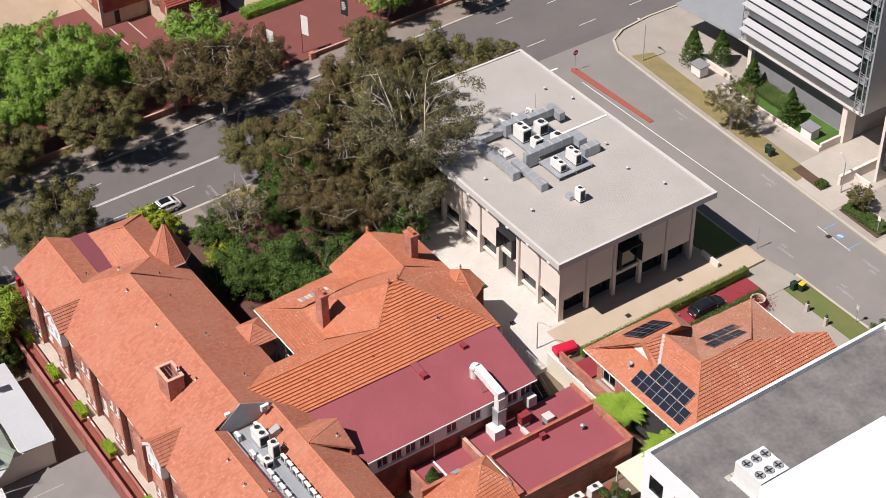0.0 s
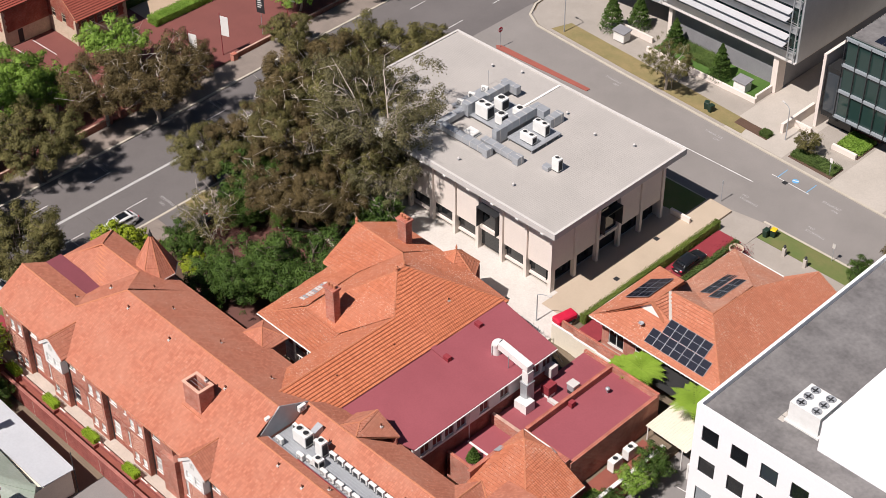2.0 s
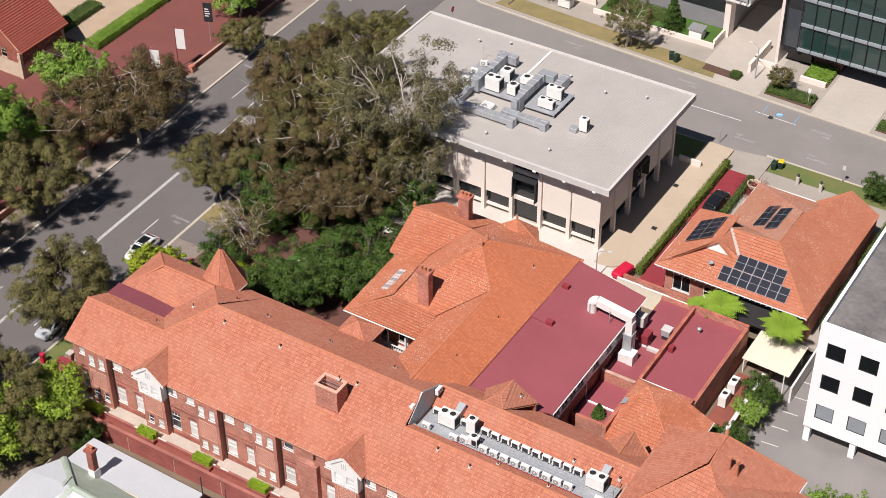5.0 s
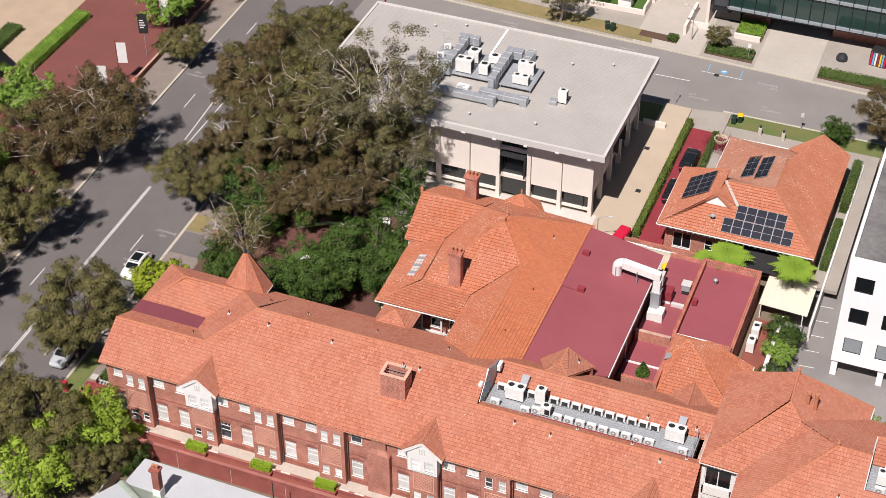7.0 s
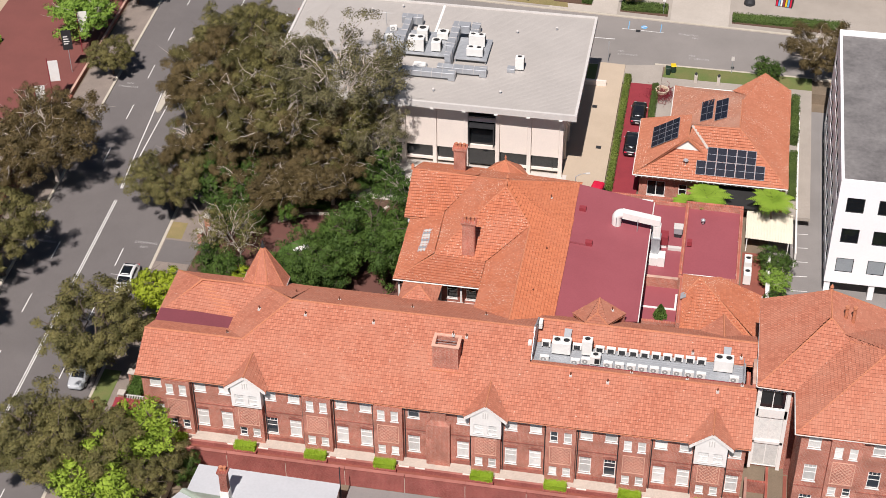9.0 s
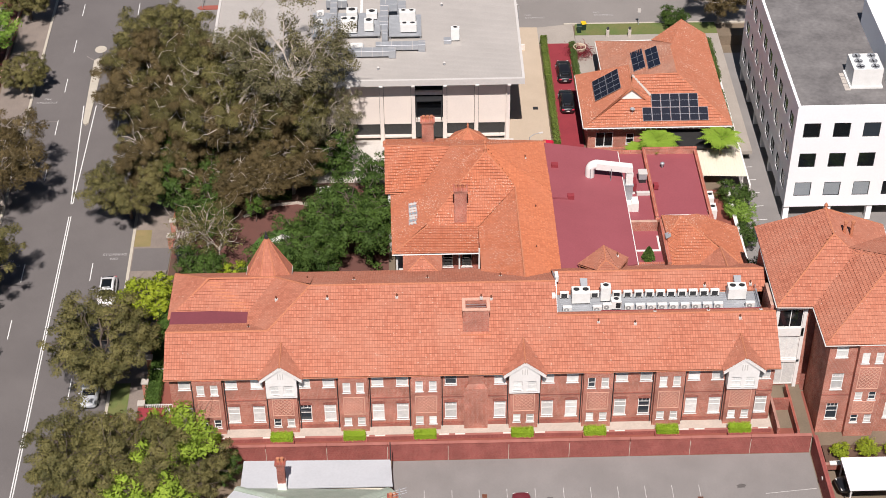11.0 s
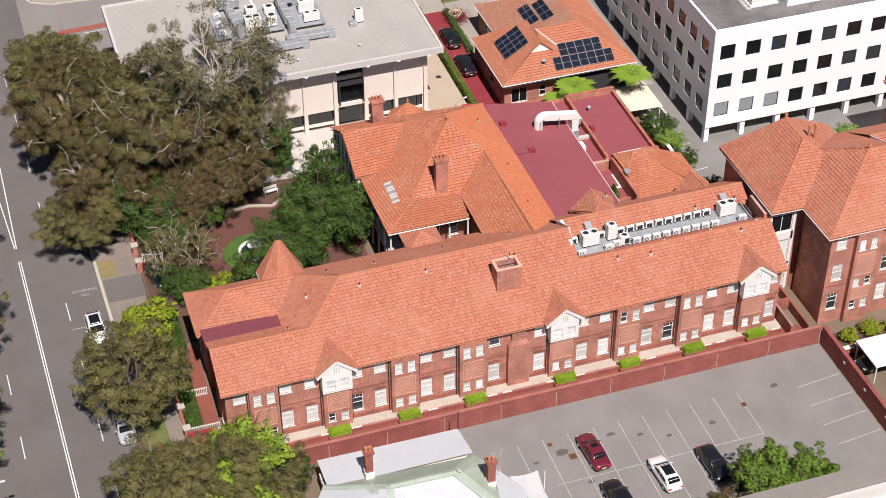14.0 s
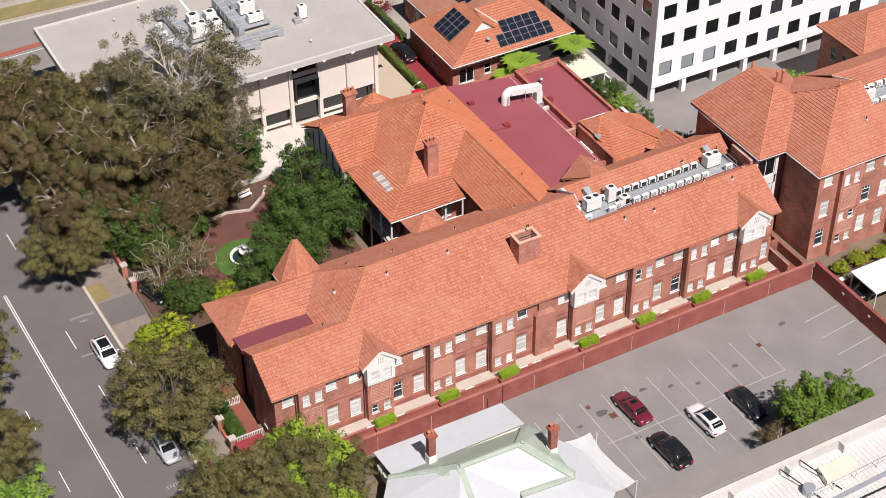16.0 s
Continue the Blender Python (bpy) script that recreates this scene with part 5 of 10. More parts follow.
solid(bm, [(x, y, z) for x in (20.1, 20.4) for y, z in ((26.6, 1.2), (36.4, 1.2), (36.4, 8.5), (31.2, 11.55), (26.6, 9.2))],
      ((0, 1, 2, 3, 4), (5, 6, 7, 8, 9), (0, 1, 6, 5), (1, 2, 7, 6), (2, 3, 8, 7), (3, 4, 9, 8), (4, 0, 5, 9)))
part("gable_wall", bm, WHITE, manor, "white timbered gable end")
for y in (27.6, 29.2, 30.8, 32.4, 34.0):
    part("gable_stud", boxes((20.04, 20.1, y - 0.1, y + 0.1, 4.5, min(9.0 + (y - 26.6) * 0.5, 11.4 - (y - 31.2) * 0.6))), DARK_METAL, manor)
chimney(manor, "chimney", 27.5, 21.0, 9.0, 13.9, 1.25, 0.8, 3, BRICK)
chimney(manor, "chimney", 24.4, 33.7, 9.0, 13.6, 1.25, 0.85, 3, BRICK)
PX = (28.8, 36.85, 10.15)
n6 = [(28.8 + 2.75 * math.cos(i * math.pi / 3), 36.75 + 2.5 * math.sin(i * math.pi / 3), 8.15) for i in range(6)]
tiled("porch_roof", [[n6[i], n6[(i + 1) % 6], PX] for i in range(6)], TILE_MIX, manor)
ridge_caps("ridge_tiles", [(q, PX) for q in n6], manor, r=0.09)
part("porch_finial", lathe(bmesh.new(), [(0.13, 0), (0.08, 0.25), (0.13, 0.35), (0.03, 0.7)], 8, PX), RIDGE, manor)
sky_l = part("skylight", thick([(22.25, 20.9, 9.31), (23.15, 20.9, 9.49), (23.15, 24.5, 9.6), (22.25, 24.5, 9.4)], 0.12), STEEL, manor, "grey-framed ribbed roof skylight")
for i in range(9):
    y = 21.0 + 0.385 * i
    z = 9.36 + 0.012 * i
    part("pane", thick([(22.32, y, z), (23.08, y, z + 0.16), (23.08, y + 0.26, z + 0.16), (22.32, y + 0.26, z)], 0.04), STEEL_BLIND if i % 3 == 1 else FASCIA, sky_l)
for x, y, z in ((34.6, 30.0, 11.0), (35.2, 22.0, 10.45), (34.8, 15.0, 10.75)):
    roof_vent(manor, x, y, z - 0.1)

# ---------------------------------------------------------------- maroon annex
annex = thing("kitchen_annex", "white-walled annex under a broad low maroon metal roof", "building")
part("roof", thick([(37.05, 12.5, 9.4), (45.0, 15.2, 8.3), (45.0, 34.6, 8.3), (37.05, 35.3, 9.15)], 0.14), MAROON, annex, "faded maroon sheet roof with a shallow fall")
part("roof_step", thick([(37.15, 25.0, 9.5), (38.8, 25.0, 9.3), (38.8, 25.7, 9.3), (37.15, 25.7, 9.5)], 0.2), MAROON, annex)
for x, y in ((39.1, 25.3), (37.85, 30.9)):
    part("roof_hatch", boxes((x - 0.36, x + 0.36, y - 0.26, y + 0.26, 8.9, 9.5)), MAROON_LIGHT, annex)
SASH = material("maroon_sash", (0.16, 0.035, 0.035), (0.10, 0.03, 0.03), 2.0, 9, 0.5, per_object=0.4)
ops = [(y, y + 1.2, 6.3, 7.5) for y in (16.3, 17.9, 19.5, 21.1, 24.2, 27.0, 31.4, 33.0)]
bm = bmesh.new()
wall_mesh(bm, "y", 44.6, -0.25, 15.4, 34.4, 5.9, 8.15, ops)
wall_mesh(bm, "x", 34.15, 0.25, 37.5, 44.6, 1.2, 8.3, [])
part("upper_wall", bm, WHITE, annex)
part("lower_wall", boxes((37.5, 44.58, 14.6, 34.1, 1.2, 5.9)), BRICK_DARK, annex)
for y, *_ in ops:
    window(annex, 44.6, y + 0.6, 6.3, 90, 1.2, 1.2, "double", WHITE, SASH)
gutter("gutter", [((45.05, 15.2, 8.2), (45.05, 34.6, 8.2))], annex)
bm = bmesh.new()
tube(bm, (44.75, 22.6, 4.3), (44.75, 22.6, 8.1), 0.05, 0.05, 6)
part("downpipe", bm, WHITE, annex)

# kitchen exhaust duct
duct = thing("exhaust_duct", "white sheet-metal exhaust duct running over the maroon roof", "duct", at=(41.5, 29.6, 0))
bm = bmesh.new()
rings_ = []
for a, cx, cz in [(0, 0, 8.5), (0, 0, 9.6)] + [(k * math.pi / 12, 0.6 - 0.6 * math.cos(k * math.pi / 12), 9.6 + 0.6 * math.sin(k * math.pi / 12)) for k in range(1, 7)]:
    ux, uz = math.cos(a), -math.sin(a)
    rings_.append([bm.verts.new((cx + ux * 0.5 * math.cos(i * math.pi / 7), 0.5 * math.sin(i * math.pi / 7), cz + uz * 0.5 * math.cos(i * math.pi / 7))) for i in range(14)])
for a, b in zip(rings_, rings_[1:]):
    for i in range(14):
        bm.faces.new((a[i], a[(i + 1) % 14], b[(i + 1) % 14], b[i])).smooth = True
part("riser", bm, AC_WHITE, duct, "rounded white duct elbow")
part("trunk", thick([(0.55, -0.4, 10.55), (4.5, -0.4, 9.95), (4.5, 0.4, 9.95), (0.55, 0.4, 10.55)], 0.75), AC_WHITE, duct)
part("drop", boxes((3.85, 4.6, -0.4, 0.4, 7.7, 9.15)), AC_WHITE, duct)
part("elbow", boxes((3.75, 4.65, -0.5, 0.5, 5.4, 7.7), (3.7, 4.7, -0.55, 0.55, 7.6, 7.75)), STEEL, duct)
part("fan_box", boxes((3.7, 4.5, -1.25, -0.1, 4.76, 5.75), (4.55, 5.3, -1.3, -0.05, 4.76, 5.9), (4.5, 4.55, -1.2, -0.15, 4.8, 5.7)), AC_WHITE, duct)
for x in (0.0, 2.2):
    for y in (-0.6, 0.6):
        part("support_leg", tube(bmesh.new(), (x, y, 8.5), (x, y, 10.0), 0.04, 0.04, 5), STEEL, duct)

# low flat-roofed stores
stores = thing("flat_stores", "red brick stores with flat maroon roofs and parapets", "building")
part("roof", boxes((48.7, 54.2, 26.5, 38.8, 4.5, 4.8)), MAROON, stores)
for r in ((48.4, 54.5, 38.8, 39.1), (48.4, 54.5, 26.2, 26.5), (48.4, 48.7, 26.5, 38.8), (54.2, 54.5, 26.5, 38.8)):
    top = 5.25 if r[0] > 54 or r[3] < 27 else 5.5
    par = part("parapet", boxes((*r, 0.0, top)), BRICK, stores)
    part("coping", boxes((r[0] - 0.03, r[1] + 0.03, r[2] - 0.03, r[3] + 0.03, top, top + 0.07)), BRICK, par)
part("low_roof", boxes((44.8, 48.4, 25.95, 39.0, 4.4, 4.75)), MAROON, stores)
part("low_roof", boxes((44.8, 48.55, 19.9, 25.55, 4.0, 4.3)), MAROON, stores)
part("dividing_wall", boxes((44.8, 48.4, 25.56, 25.94, 1.2, 5.5)), BRICK, stores)
for r in ((44.8, 48.4, 39.0, 39.3, 1.2, 5.1), (44.8, 48.55, 19.55, 19.89, 1.2, 4.7)):
    part("low_wall", boxes(r), BRICK, stores)
part("capping", boxes((45.0, 48.5, 22.1, 22.3, 4.3, 4.4), (48.3, 48.5, 22.31, 24.6, 4.3, 4.4)), WHITE, stores)
part("roof_hatch", boxes((45.9, 46.9, 31.4, 32.6, 5.2, 6.25)), MAROON_LIGHT, stores)
part("hatch_curb", boxes((46.0, 46.8, 31.5, 32.5, 4.75, 5.2)), WHITE, stores)
part("wall_box", boxes((44.62, 45.5, 33.3, 34.3, 5.4, 6.6)), FASCIA, stores)
bm = bmesh.new()
tube(bm, (50.35, 36.2, 4.9), (50.35, 36.2, 5.2), 0.09, 0.09, 8)
lathe(bm, [(0.05, 0), (0.22, 0.05), (0.24, 0.25), (0.1, 0.36)], 10, (50.35, 36.2, 5.2))
part("turbine_vent", bm, STEEL, stores)
bm = bmesh.new()
for y in (28.0, 33.6):
    tube(bm, (54.15, y, 5.0), (54.5, y, 5.05), 0.05, 0.05, 6)
part("overflow_pipe", bm, WHITE, stores)
part("roof_hatch", boxes((48.9, 49.4, 32.0, 32.6, 4.95, 5.5)), MAROON_LIGHT, stores)

# tile-hipped pavilion beside them
pav = thing("tiled_pavilion", "small brick pavilion with a hipped terracotta roof", "building")
part("wall", boxes((49.2, 56.0, 15.4, 25.3, 0.0, 4.6)), BRICK, pav)
part("parapet", boxes((48.6, 49.0, 18.4, 25.6, 1.2, 5.9), (48.9, 54.4, 25.55, 26.15, 1.2, 5.9)), BRICK, pav)
AP, PT, PW, PN = (50.55, 24.0, 7.4), (48.85, 25.7, 6.2), (49.0, 22.2, 6.2), (52.5, 25.5, 6.3)
PE, PSE, PSW = (56.9, 25.4, 4.75), (56.9, 17.6, 4.75), (49.0, 17.6, 4.75)
tiled("roof", [[PT, PW, AP], [PT, AP, PN], [AP, PW, PSW, PSE], [AP, PSE, PE, PN]], TILE_MIX, pav)
ridge_caps("ridge_tiles", [(AP, PT), (AP, PW), (AP, PN), (AP, PSE)], pav, r=0.1)
for q in ([(48.8, 21.7, 6.3), (49.35, 21.9, 6.45), (49.35, 22.7, 6.45), (48.8, 22.6, 6.3)], [(52.3, 25.7, 6.4), (53.1, 25.7, 6.2), (53.3, 25.2, 6.25), (52.5, 25.1, 6.45)]):
    part("lead_flashing", thick(q, 0.08), STEEL, pav)
gutter("gutter", [((48.9, 25.8, 6.15), (52.5, 25.75, 6.2)), ((56.95, 25.4, 4.7), (56.95, 17.6, 4.7))], pav)
tiled("porch_roof", [[(51.0, 14.6, 8.6), (53.1, 15.6, 10.0), (53.3, 11.6, 10.3), (51.6, 11.6, 10.2)], [(55.0, 14.8, 8.5), (54.8, 11.6, 10.2), (53.3, 11.6, 10.3), (53.1, 15.6, 10.0)]], TILE_OLD, pav)
ridge_caps("ridge_tiles", [((53.1, 15.6, 10.0), (53.3, 11.6, 10.35)), ((53.1, 15.6, 10.0), (55.0, 14.8, 8.6))], pav, r=0.11)

# ---------------------------------------------------------------- east wing
east = thing("east_wing", "three-storey red brick wing with an orange tiled roof", "building")
EZ = 12.1
ex_big = (61.6, 67.1, 69.5, 75.0, 77.4, 82.9)
hs = []
for x in ex_big:
    hs += [(x - 0.55, x + 0.55, z, z + h) for z, h in ((2.4, 2.0), (6.2, 2.0), (10.2, 1.5))]
bm = bmesh.new()
wall_mesh(bm, "x", -1.1, 0.35, 60.4, 95, 0.3, EZ, hs)
wall_mesh(bm, "y", 60.4, 0.35, -0.75, 4.4, 0.3, EZ, [])
wall_mesh(bm, "y", 56.85, 0.35, 8.0, 15.05, 0.3, EZ, [])
wall_mesh(bm, "x", 15.4, -0.35, 57.2, 68.6, 0.3, EZ, [])
wall_mesh(bm, "x", 13.7, -0.35, 68.6, 95, 0.3, EZ, [])
box(bm, 57.6, 95, 4.4, 4.7, 11.5, EZ)
part("wall", bm, BRICK, east)
part("back_wall", boxes((59.9, 95, 4.75, 5.0, 0.3, EZ)), BRICK_DARK, east)
for x in ex_big:
    for z, h in ((2.4, 2.0), (6.2, 2.0), (10.2, 1.5)):
        window(east, x, -1.1, z, 0, 1.1, h, "cottage" if h > 1.6 else "sash", WHITE, BLIND if curtains.random() < 0.7 else GLASS)
for x in (64.3, 72.2, 80.2):
    bay = facade_bay(east, x, 0.3, 11.9, False, -1.1, -1.65, ((2.4, 1.0), (5.3, 1.0), (9.9, 1.3)))
    lattice(bay, x, 3.6, 5.1, -1.65)
    lattice(bay, x, 6.7, 9.4, -1.65)
part("string_course", boxes((60.4, 95, -1.14, -1.1, 5.4, 5.55)), BRICK_DARK, east)
K1, K2, K3, K4, ER = (62.3, 13.5, 16.1), (62.4, 9.9, 15.8), (63.6, 8.7, 15.1), (64.1, 8.1, 14.9), (67.2, 5.35, 16.6)
ENW, ESW, EIN, ESE = (56.4, 15.8, EZ), (56.4, 3.9, EZ), (59.75, 3.8, EZ), (59.85, -1.5, EZ)
EN1, EN2, RT = (69.0, 15.9, EZ), (68.9, 14.2, EZ), (70, 5.35, 16.5)
tiled("roof", [[ESW, ENW, K1, K2], [ESW, EIN, K4, K3, K2], [ENW, EN1, K1], [EIN, ESE, ER, K4],
               [ESE, (70, -1.5, EZ), RT, ER], [(70, -1.5, EZ), (96, -1.5, EZ), (96, 2.9, 14.92), (70, 2.9, 14.92)],
               [K1, K2, K3, EN2, EN1], [K3, K4, ER, RT, (70, 14.2, EZ), EN2], [(70, 7.0, 14.0), (96, 7.0, 14.0), (96, 9.6, 14.75), (70, 9.6, 14.75)], [(70, 9.6, 14.75), (96, 9.6, 14.75), (96, 14.2, EZ), (70, 14.2, EZ)]], TILE_OLD, east)
part("finial", lathe(bmesh.new(), [(0.2, 0), (0.12, 0.25), (0.2, 0.4), (0.05, 0.7)], 8, K1), RIDGE, east)
part("finial", lathe(bmesh.new(), [(0.2, 0), (0.12, 0.25), (0.2, 0.4), (0.05, 0.7)], 8, ER), RIDGE, east)
part("plant_deck", boxes((70.05, 95.9, 3.0, 7.1, 13.6, 13.85), *[(70.2, 95.8, 3.2 + 0.3 * i, 3.26 + 0.3 * i, 13.85, 13.89) for i in range(12)]), STEEL, east, "ribbed steel plant deck")
part("deck_upstand", boxes((70, 96, 2.88, 2.98, 13.6, 14.95)), MAROON, east)
part("end_flashing", slanted(bmesh.new(), [(70.06, 2.9, 14.95), (70.06, 5.3, 16.45), (70.06, 9.6, 14.78), (70.06, 7.2, 13.7), (70.06, 2.9, 13.7)], [(69.95, 2.9, 14.95), (69.95, 5.3, 16.45), (69.95, 9.6, 14.78), (69.95, 7.2, 13.7), (69.95, 2.9, 13.7)]), WHITE, east, "white sheet end wall of the plant deck")
ridge_caps("ridge_tiles", [(K1, K2), (K2, ESW), (K2, K3), (K4, ER), (ER, ESE), (ER, RT), ((70, 9.6, 14.75), (96, 9.6, 14.75)), (K1, ENW), (K1, EN1)], east, r=0.1)
rear = thing("rear_wing", "brick rear wing with a gabled orange tiled roof", "building")
bm = bmesh.new()
wall_mesh(bm, "y", 82.4, 0.3, 17.8, 25.0, -0.5, 9.0, [(y - 0.45, y + 0.45, z, z + 1.6) for y in (19.2, 20.8, 22.6) for z in (2.4, 5.6)])
box(bm, 82.7, 95, 17.8, 18.1, -0.5, 9.0)
box(bm, 82.7, 95, 24.7, 25.0, -0.5, 9.0)
part("wall", bm, BRICK, rear)
for y in (19.2, 20.8, 22.6):
    for z in (2.4, 5.6):
        window(rear, 82.4, y, z, -90, 0.9, 1.6, "sash", WHITE, GLASS)
RA, RB = (85.6, 21.4, 11.6), (96, 21.4, 11.6)
tiled("roof", [[(81.8, 17.2, 9.0), (96, 17.2, 9.0), RB, RA], [(81.8, 25.6, 9.0), RA, RB, (96, 25.6, 9.0)], [(81.8, 17.2, 9.0), RA, (81.8, 25.6, 9.0)]], TILE_OLD, rear)
ridge_caps("ridge_tiles", [(RA, RB), (RA, (81.8, 17.2, 9.0)), (RA, (81.8, 25.6, 9.0))], rear, r=0.1)
gutter("gutter", [((56.4, 3.85, EZ - 0.1), (59.75, 3.75, EZ - 0.1))], east, FASCIA, 0.05)
gutter("gutter", [((59.8, -1.55, EZ - 0.1), (96, -1.55, EZ - 0.1))], east, FASCIA, 0.05)
gutter("gutter", [((59.8, -1.55, EZ - 0.1), (59.7, 3.8, EZ - 0.1))], east)
gutter("gutter", [((56.35, 3.9, EZ - 0.1), (56.35, 15.8, EZ - 0.1)), ((56.4, 15.86, EZ - 0.1), (69.0, 15.96, EZ - 0.1)), ((69.05, 15.9, EZ - 0.1), (69.0, 14.25, EZ - 0.1)), ((69.0, 14.25, EZ - 0.1), (96, 14.25, EZ - 0.1))], east)
for x in (63.7, 64.4):
    bm = bmesh.new()
    tube(bm, (x, 11.0, 14.6), (x, 11.0, 16.3), 0.17, 0.15, 8)
    tube(bm, (x, 11.0, 16.3), (x, 11.0, 16.5), 0.22, 0.2, 8)
    part("flue", bm, RIDGE, east)
roof_vent(east, 68.2, 1.8, 14.4)


# ---------------------------------------------------------------- bungalow
bung = thing("bungalow", "single-storey brick bungalow with an orange tiled roof", "building")
bm = bmesh.new()
wall_mesh(bm, "x", 44.1, 0.3, 42.9, 58.9, 1.3, 5.75, [(43.8, 45.8, 2.2, 4.2), (47.3, 48.2, 2.6, 4.0), (50.2, 57.8, 1.7, 4.2)])
wall_mesh(bm, "y", 42.9, 0.3, 44.4, 54.9, 1.3, 5.1, [(48, 49.4, 2.6, 4.1)])
wall_mesh(bm, "y", 58.9, -0.3, 44.4, 64.0, 1.3, 5.0, [])
wall_mesh(bm, "y", 45.9, 0.3, 54.9, 62.4, 1.3, 4.75, [(58, 59.6, 2.3, 4.1)])
wall_mesh(bm, "x", 62.4, -0.3, 45.9, 58.6, 1.3, 4.75, [])
box(bm, 42.95, 46.2, 54.6, 54.89, 1.3, 4.75)
part("wall", bm, BRICK, bung)
window(bung, 44.8, 44.1, 2.2, 0, 2.0, 2.0, "double", WHITE, GLASS_DARK)
window(bung, 47.75, 44.1, 2.6, 0, 0.9, 1.4, "sash", WHITE, GLASS_DARK)
part("patio_glazing", boxes((50.2, 57.8, 44.3, 44.36, 1.7, 4.2)), GLASS_DARK, bung)
window(bung, 42.9, 48.7, 2.6, -90, 1.4, 1.5, "sash", WHITE, GLASS_DARK)
window(bung, 45.9, 58.8, 2.3, -90, 1.6, 1.8, "sash", WHITE, GLASS_DARK)
part("awning", thick([(49.4, 44.0, 4.6), (49.4, 41.2, 3.8), (58.4, 41.2, 3.8), (58.4, 44.0, 4.6)], 0.06), BLACK, bung, "black fabric patio awning")
BE = 5.8
SWb, SEb, NEb, NWb, NWw = (42.2, 42.75, BE), (59.1, 42.75, BE), (59.15, 63.6, 5.2), (45.5, 62.8, 4.9), (42.2, 54.0, 5.65)
GT, APW, VT, VL = (47.8, 45.8, 9.2), (47.9, 50.4, 9.2), (48.1, 48.1, 9.3), (50.0, 45.9, 7.9)
GL, GR, EM = (46.2, 45.6, 7.75), (49.4, 45.6, 7.75), (50.0, 42.75, BE)
R2, RK, RJ, RG = (53.3, 48.3, 9.4), (53.4, 54.9, 8.95), (55.6, 57.6, 7.4), (55.9, 63.0, 7.7)
JOG, VN = (45.6, 54.4, 5.2), (52.3, 62.4, 5.2)
tiled("roof", [[RK, R2, SEb, NEb, RG, RJ]], TILE_NEW, bung, lift=0.1, along=(0, 1, 0))
tiled("roof", [[SWb, EM, VL, GR, GL], [EM, SEb, R2, VT, VL], [RJ, RG, VN], [SWb, GL, GT, APW, NWw], [GT, GR, VL, VT]], TILE_NEW, bung, lift=0.1)
tiled("roof", [[NWb, RK, R2, JOG]], TILE_GREY, bung, lift=0.1, label="lichen-greyed older tiles")
tiled("roof", [[RK, NWb, VN, RJ], [VT, R2, JOG, APW], [APW, JOG, NWw]], TILE_GREY, bung, lift=0.1, label="lichen-greyed older tiles")
ridge_caps("ridge_tiles", [(VT, R2), (GL, SWb), (GT, APW), (R2, SEb), (R2, RK), (RK, RJ), (RJ, RG), (APW, NWw), (RK, NWb)], bung, r=0.1)
part("valley_flashing", slanted(bmesh.new(), [(48.0, 47.95, 9.42), (48.2, 48.2, 9.42), (50.15, 46.0, 8.05), (49.9, 45.8, 8.05)], [(48.0, 47.95, 9.3), (48.2, 48.2, 9.3), (50.15, 46.0, 7.9), (49.9, 45.8, 7.9)]), CONCRETE, bung)
gutter("gutter", [((42.2, 42.7, BE - 0.06), (59.1, 42.7, BE - 0.06))], bung)
gutter("gutter", [((42.15, 42.75, BE - 0.06), (42.15, 54.0, 5.6)), ((42.2, 54.06, 5.6), (45.5, 54.4, 5.2)), ((45.45, 54.5, 5.15), (45.45, 62.85, 4.85)), ((45.5, 62.88, 4.85), (52.3, 62.5, 5.15))], bung)
bm = bmesh.new()
solid(bm, [(52.4, 62.3, 5.1), (59.0, 63.4, 5.1), (55.9, 62.9, 7.5), (52.4, 62.1, 5.1), (59.0, 63.2, 5.1), (55.9, 62.7, 7.5)], ((0, 1, 2), (3, 4, 5), (0, 1, 4, 3), (1, 2, 5, 4), (2, 0, 3, 5)))
part("gable_wall", bm, BRICK, bung)
for i in range(28):
    x = 42.5 + i * 0.61
    part("rafter_end", boxes((x, x + 0.09, 42.72, 44.05, BE - 0.3, BE - 0.14)), WHITE, bung)
gab = part("gablet", bmesh.new(), WHITE, bung)
bm = bmesh.new()
solid(bm, [(46.3, 45.55, 7.8), (49.3, 45.55, 7.8), (47.8, 45.7, 9.1), (46.3, 45.75, 7.8), (49.3, 45.75, 7.8), (47.8, 45.9, 9.1)], ((0, 1, 2), (3, 4, 5), (0, 1, 4, 3), (1, 2, 5, 4), (2, 0, 3, 5)))
bm.to_mesh(gab.data)
bm.free()
for sx, q in ((-1, GL), (1, GR)):
    part("gable_barge", slanted(bmesh.new(), [(q[0] + sx * 0.15, 45.35, 7.8), (47.8, 45.4, 9.35), (47.8, 45.8, 9.35), (q[0] + sx * 0.15, 45.75, 7.8)], [(q[0] + sx * 0.15, 45.35, 7.6), (47.8, 45.4, 9.12), (47.8, 45.8, 9.12), (q[0] + sx * 0.15, 45.75, 7.6)]), RIDGE, bung)


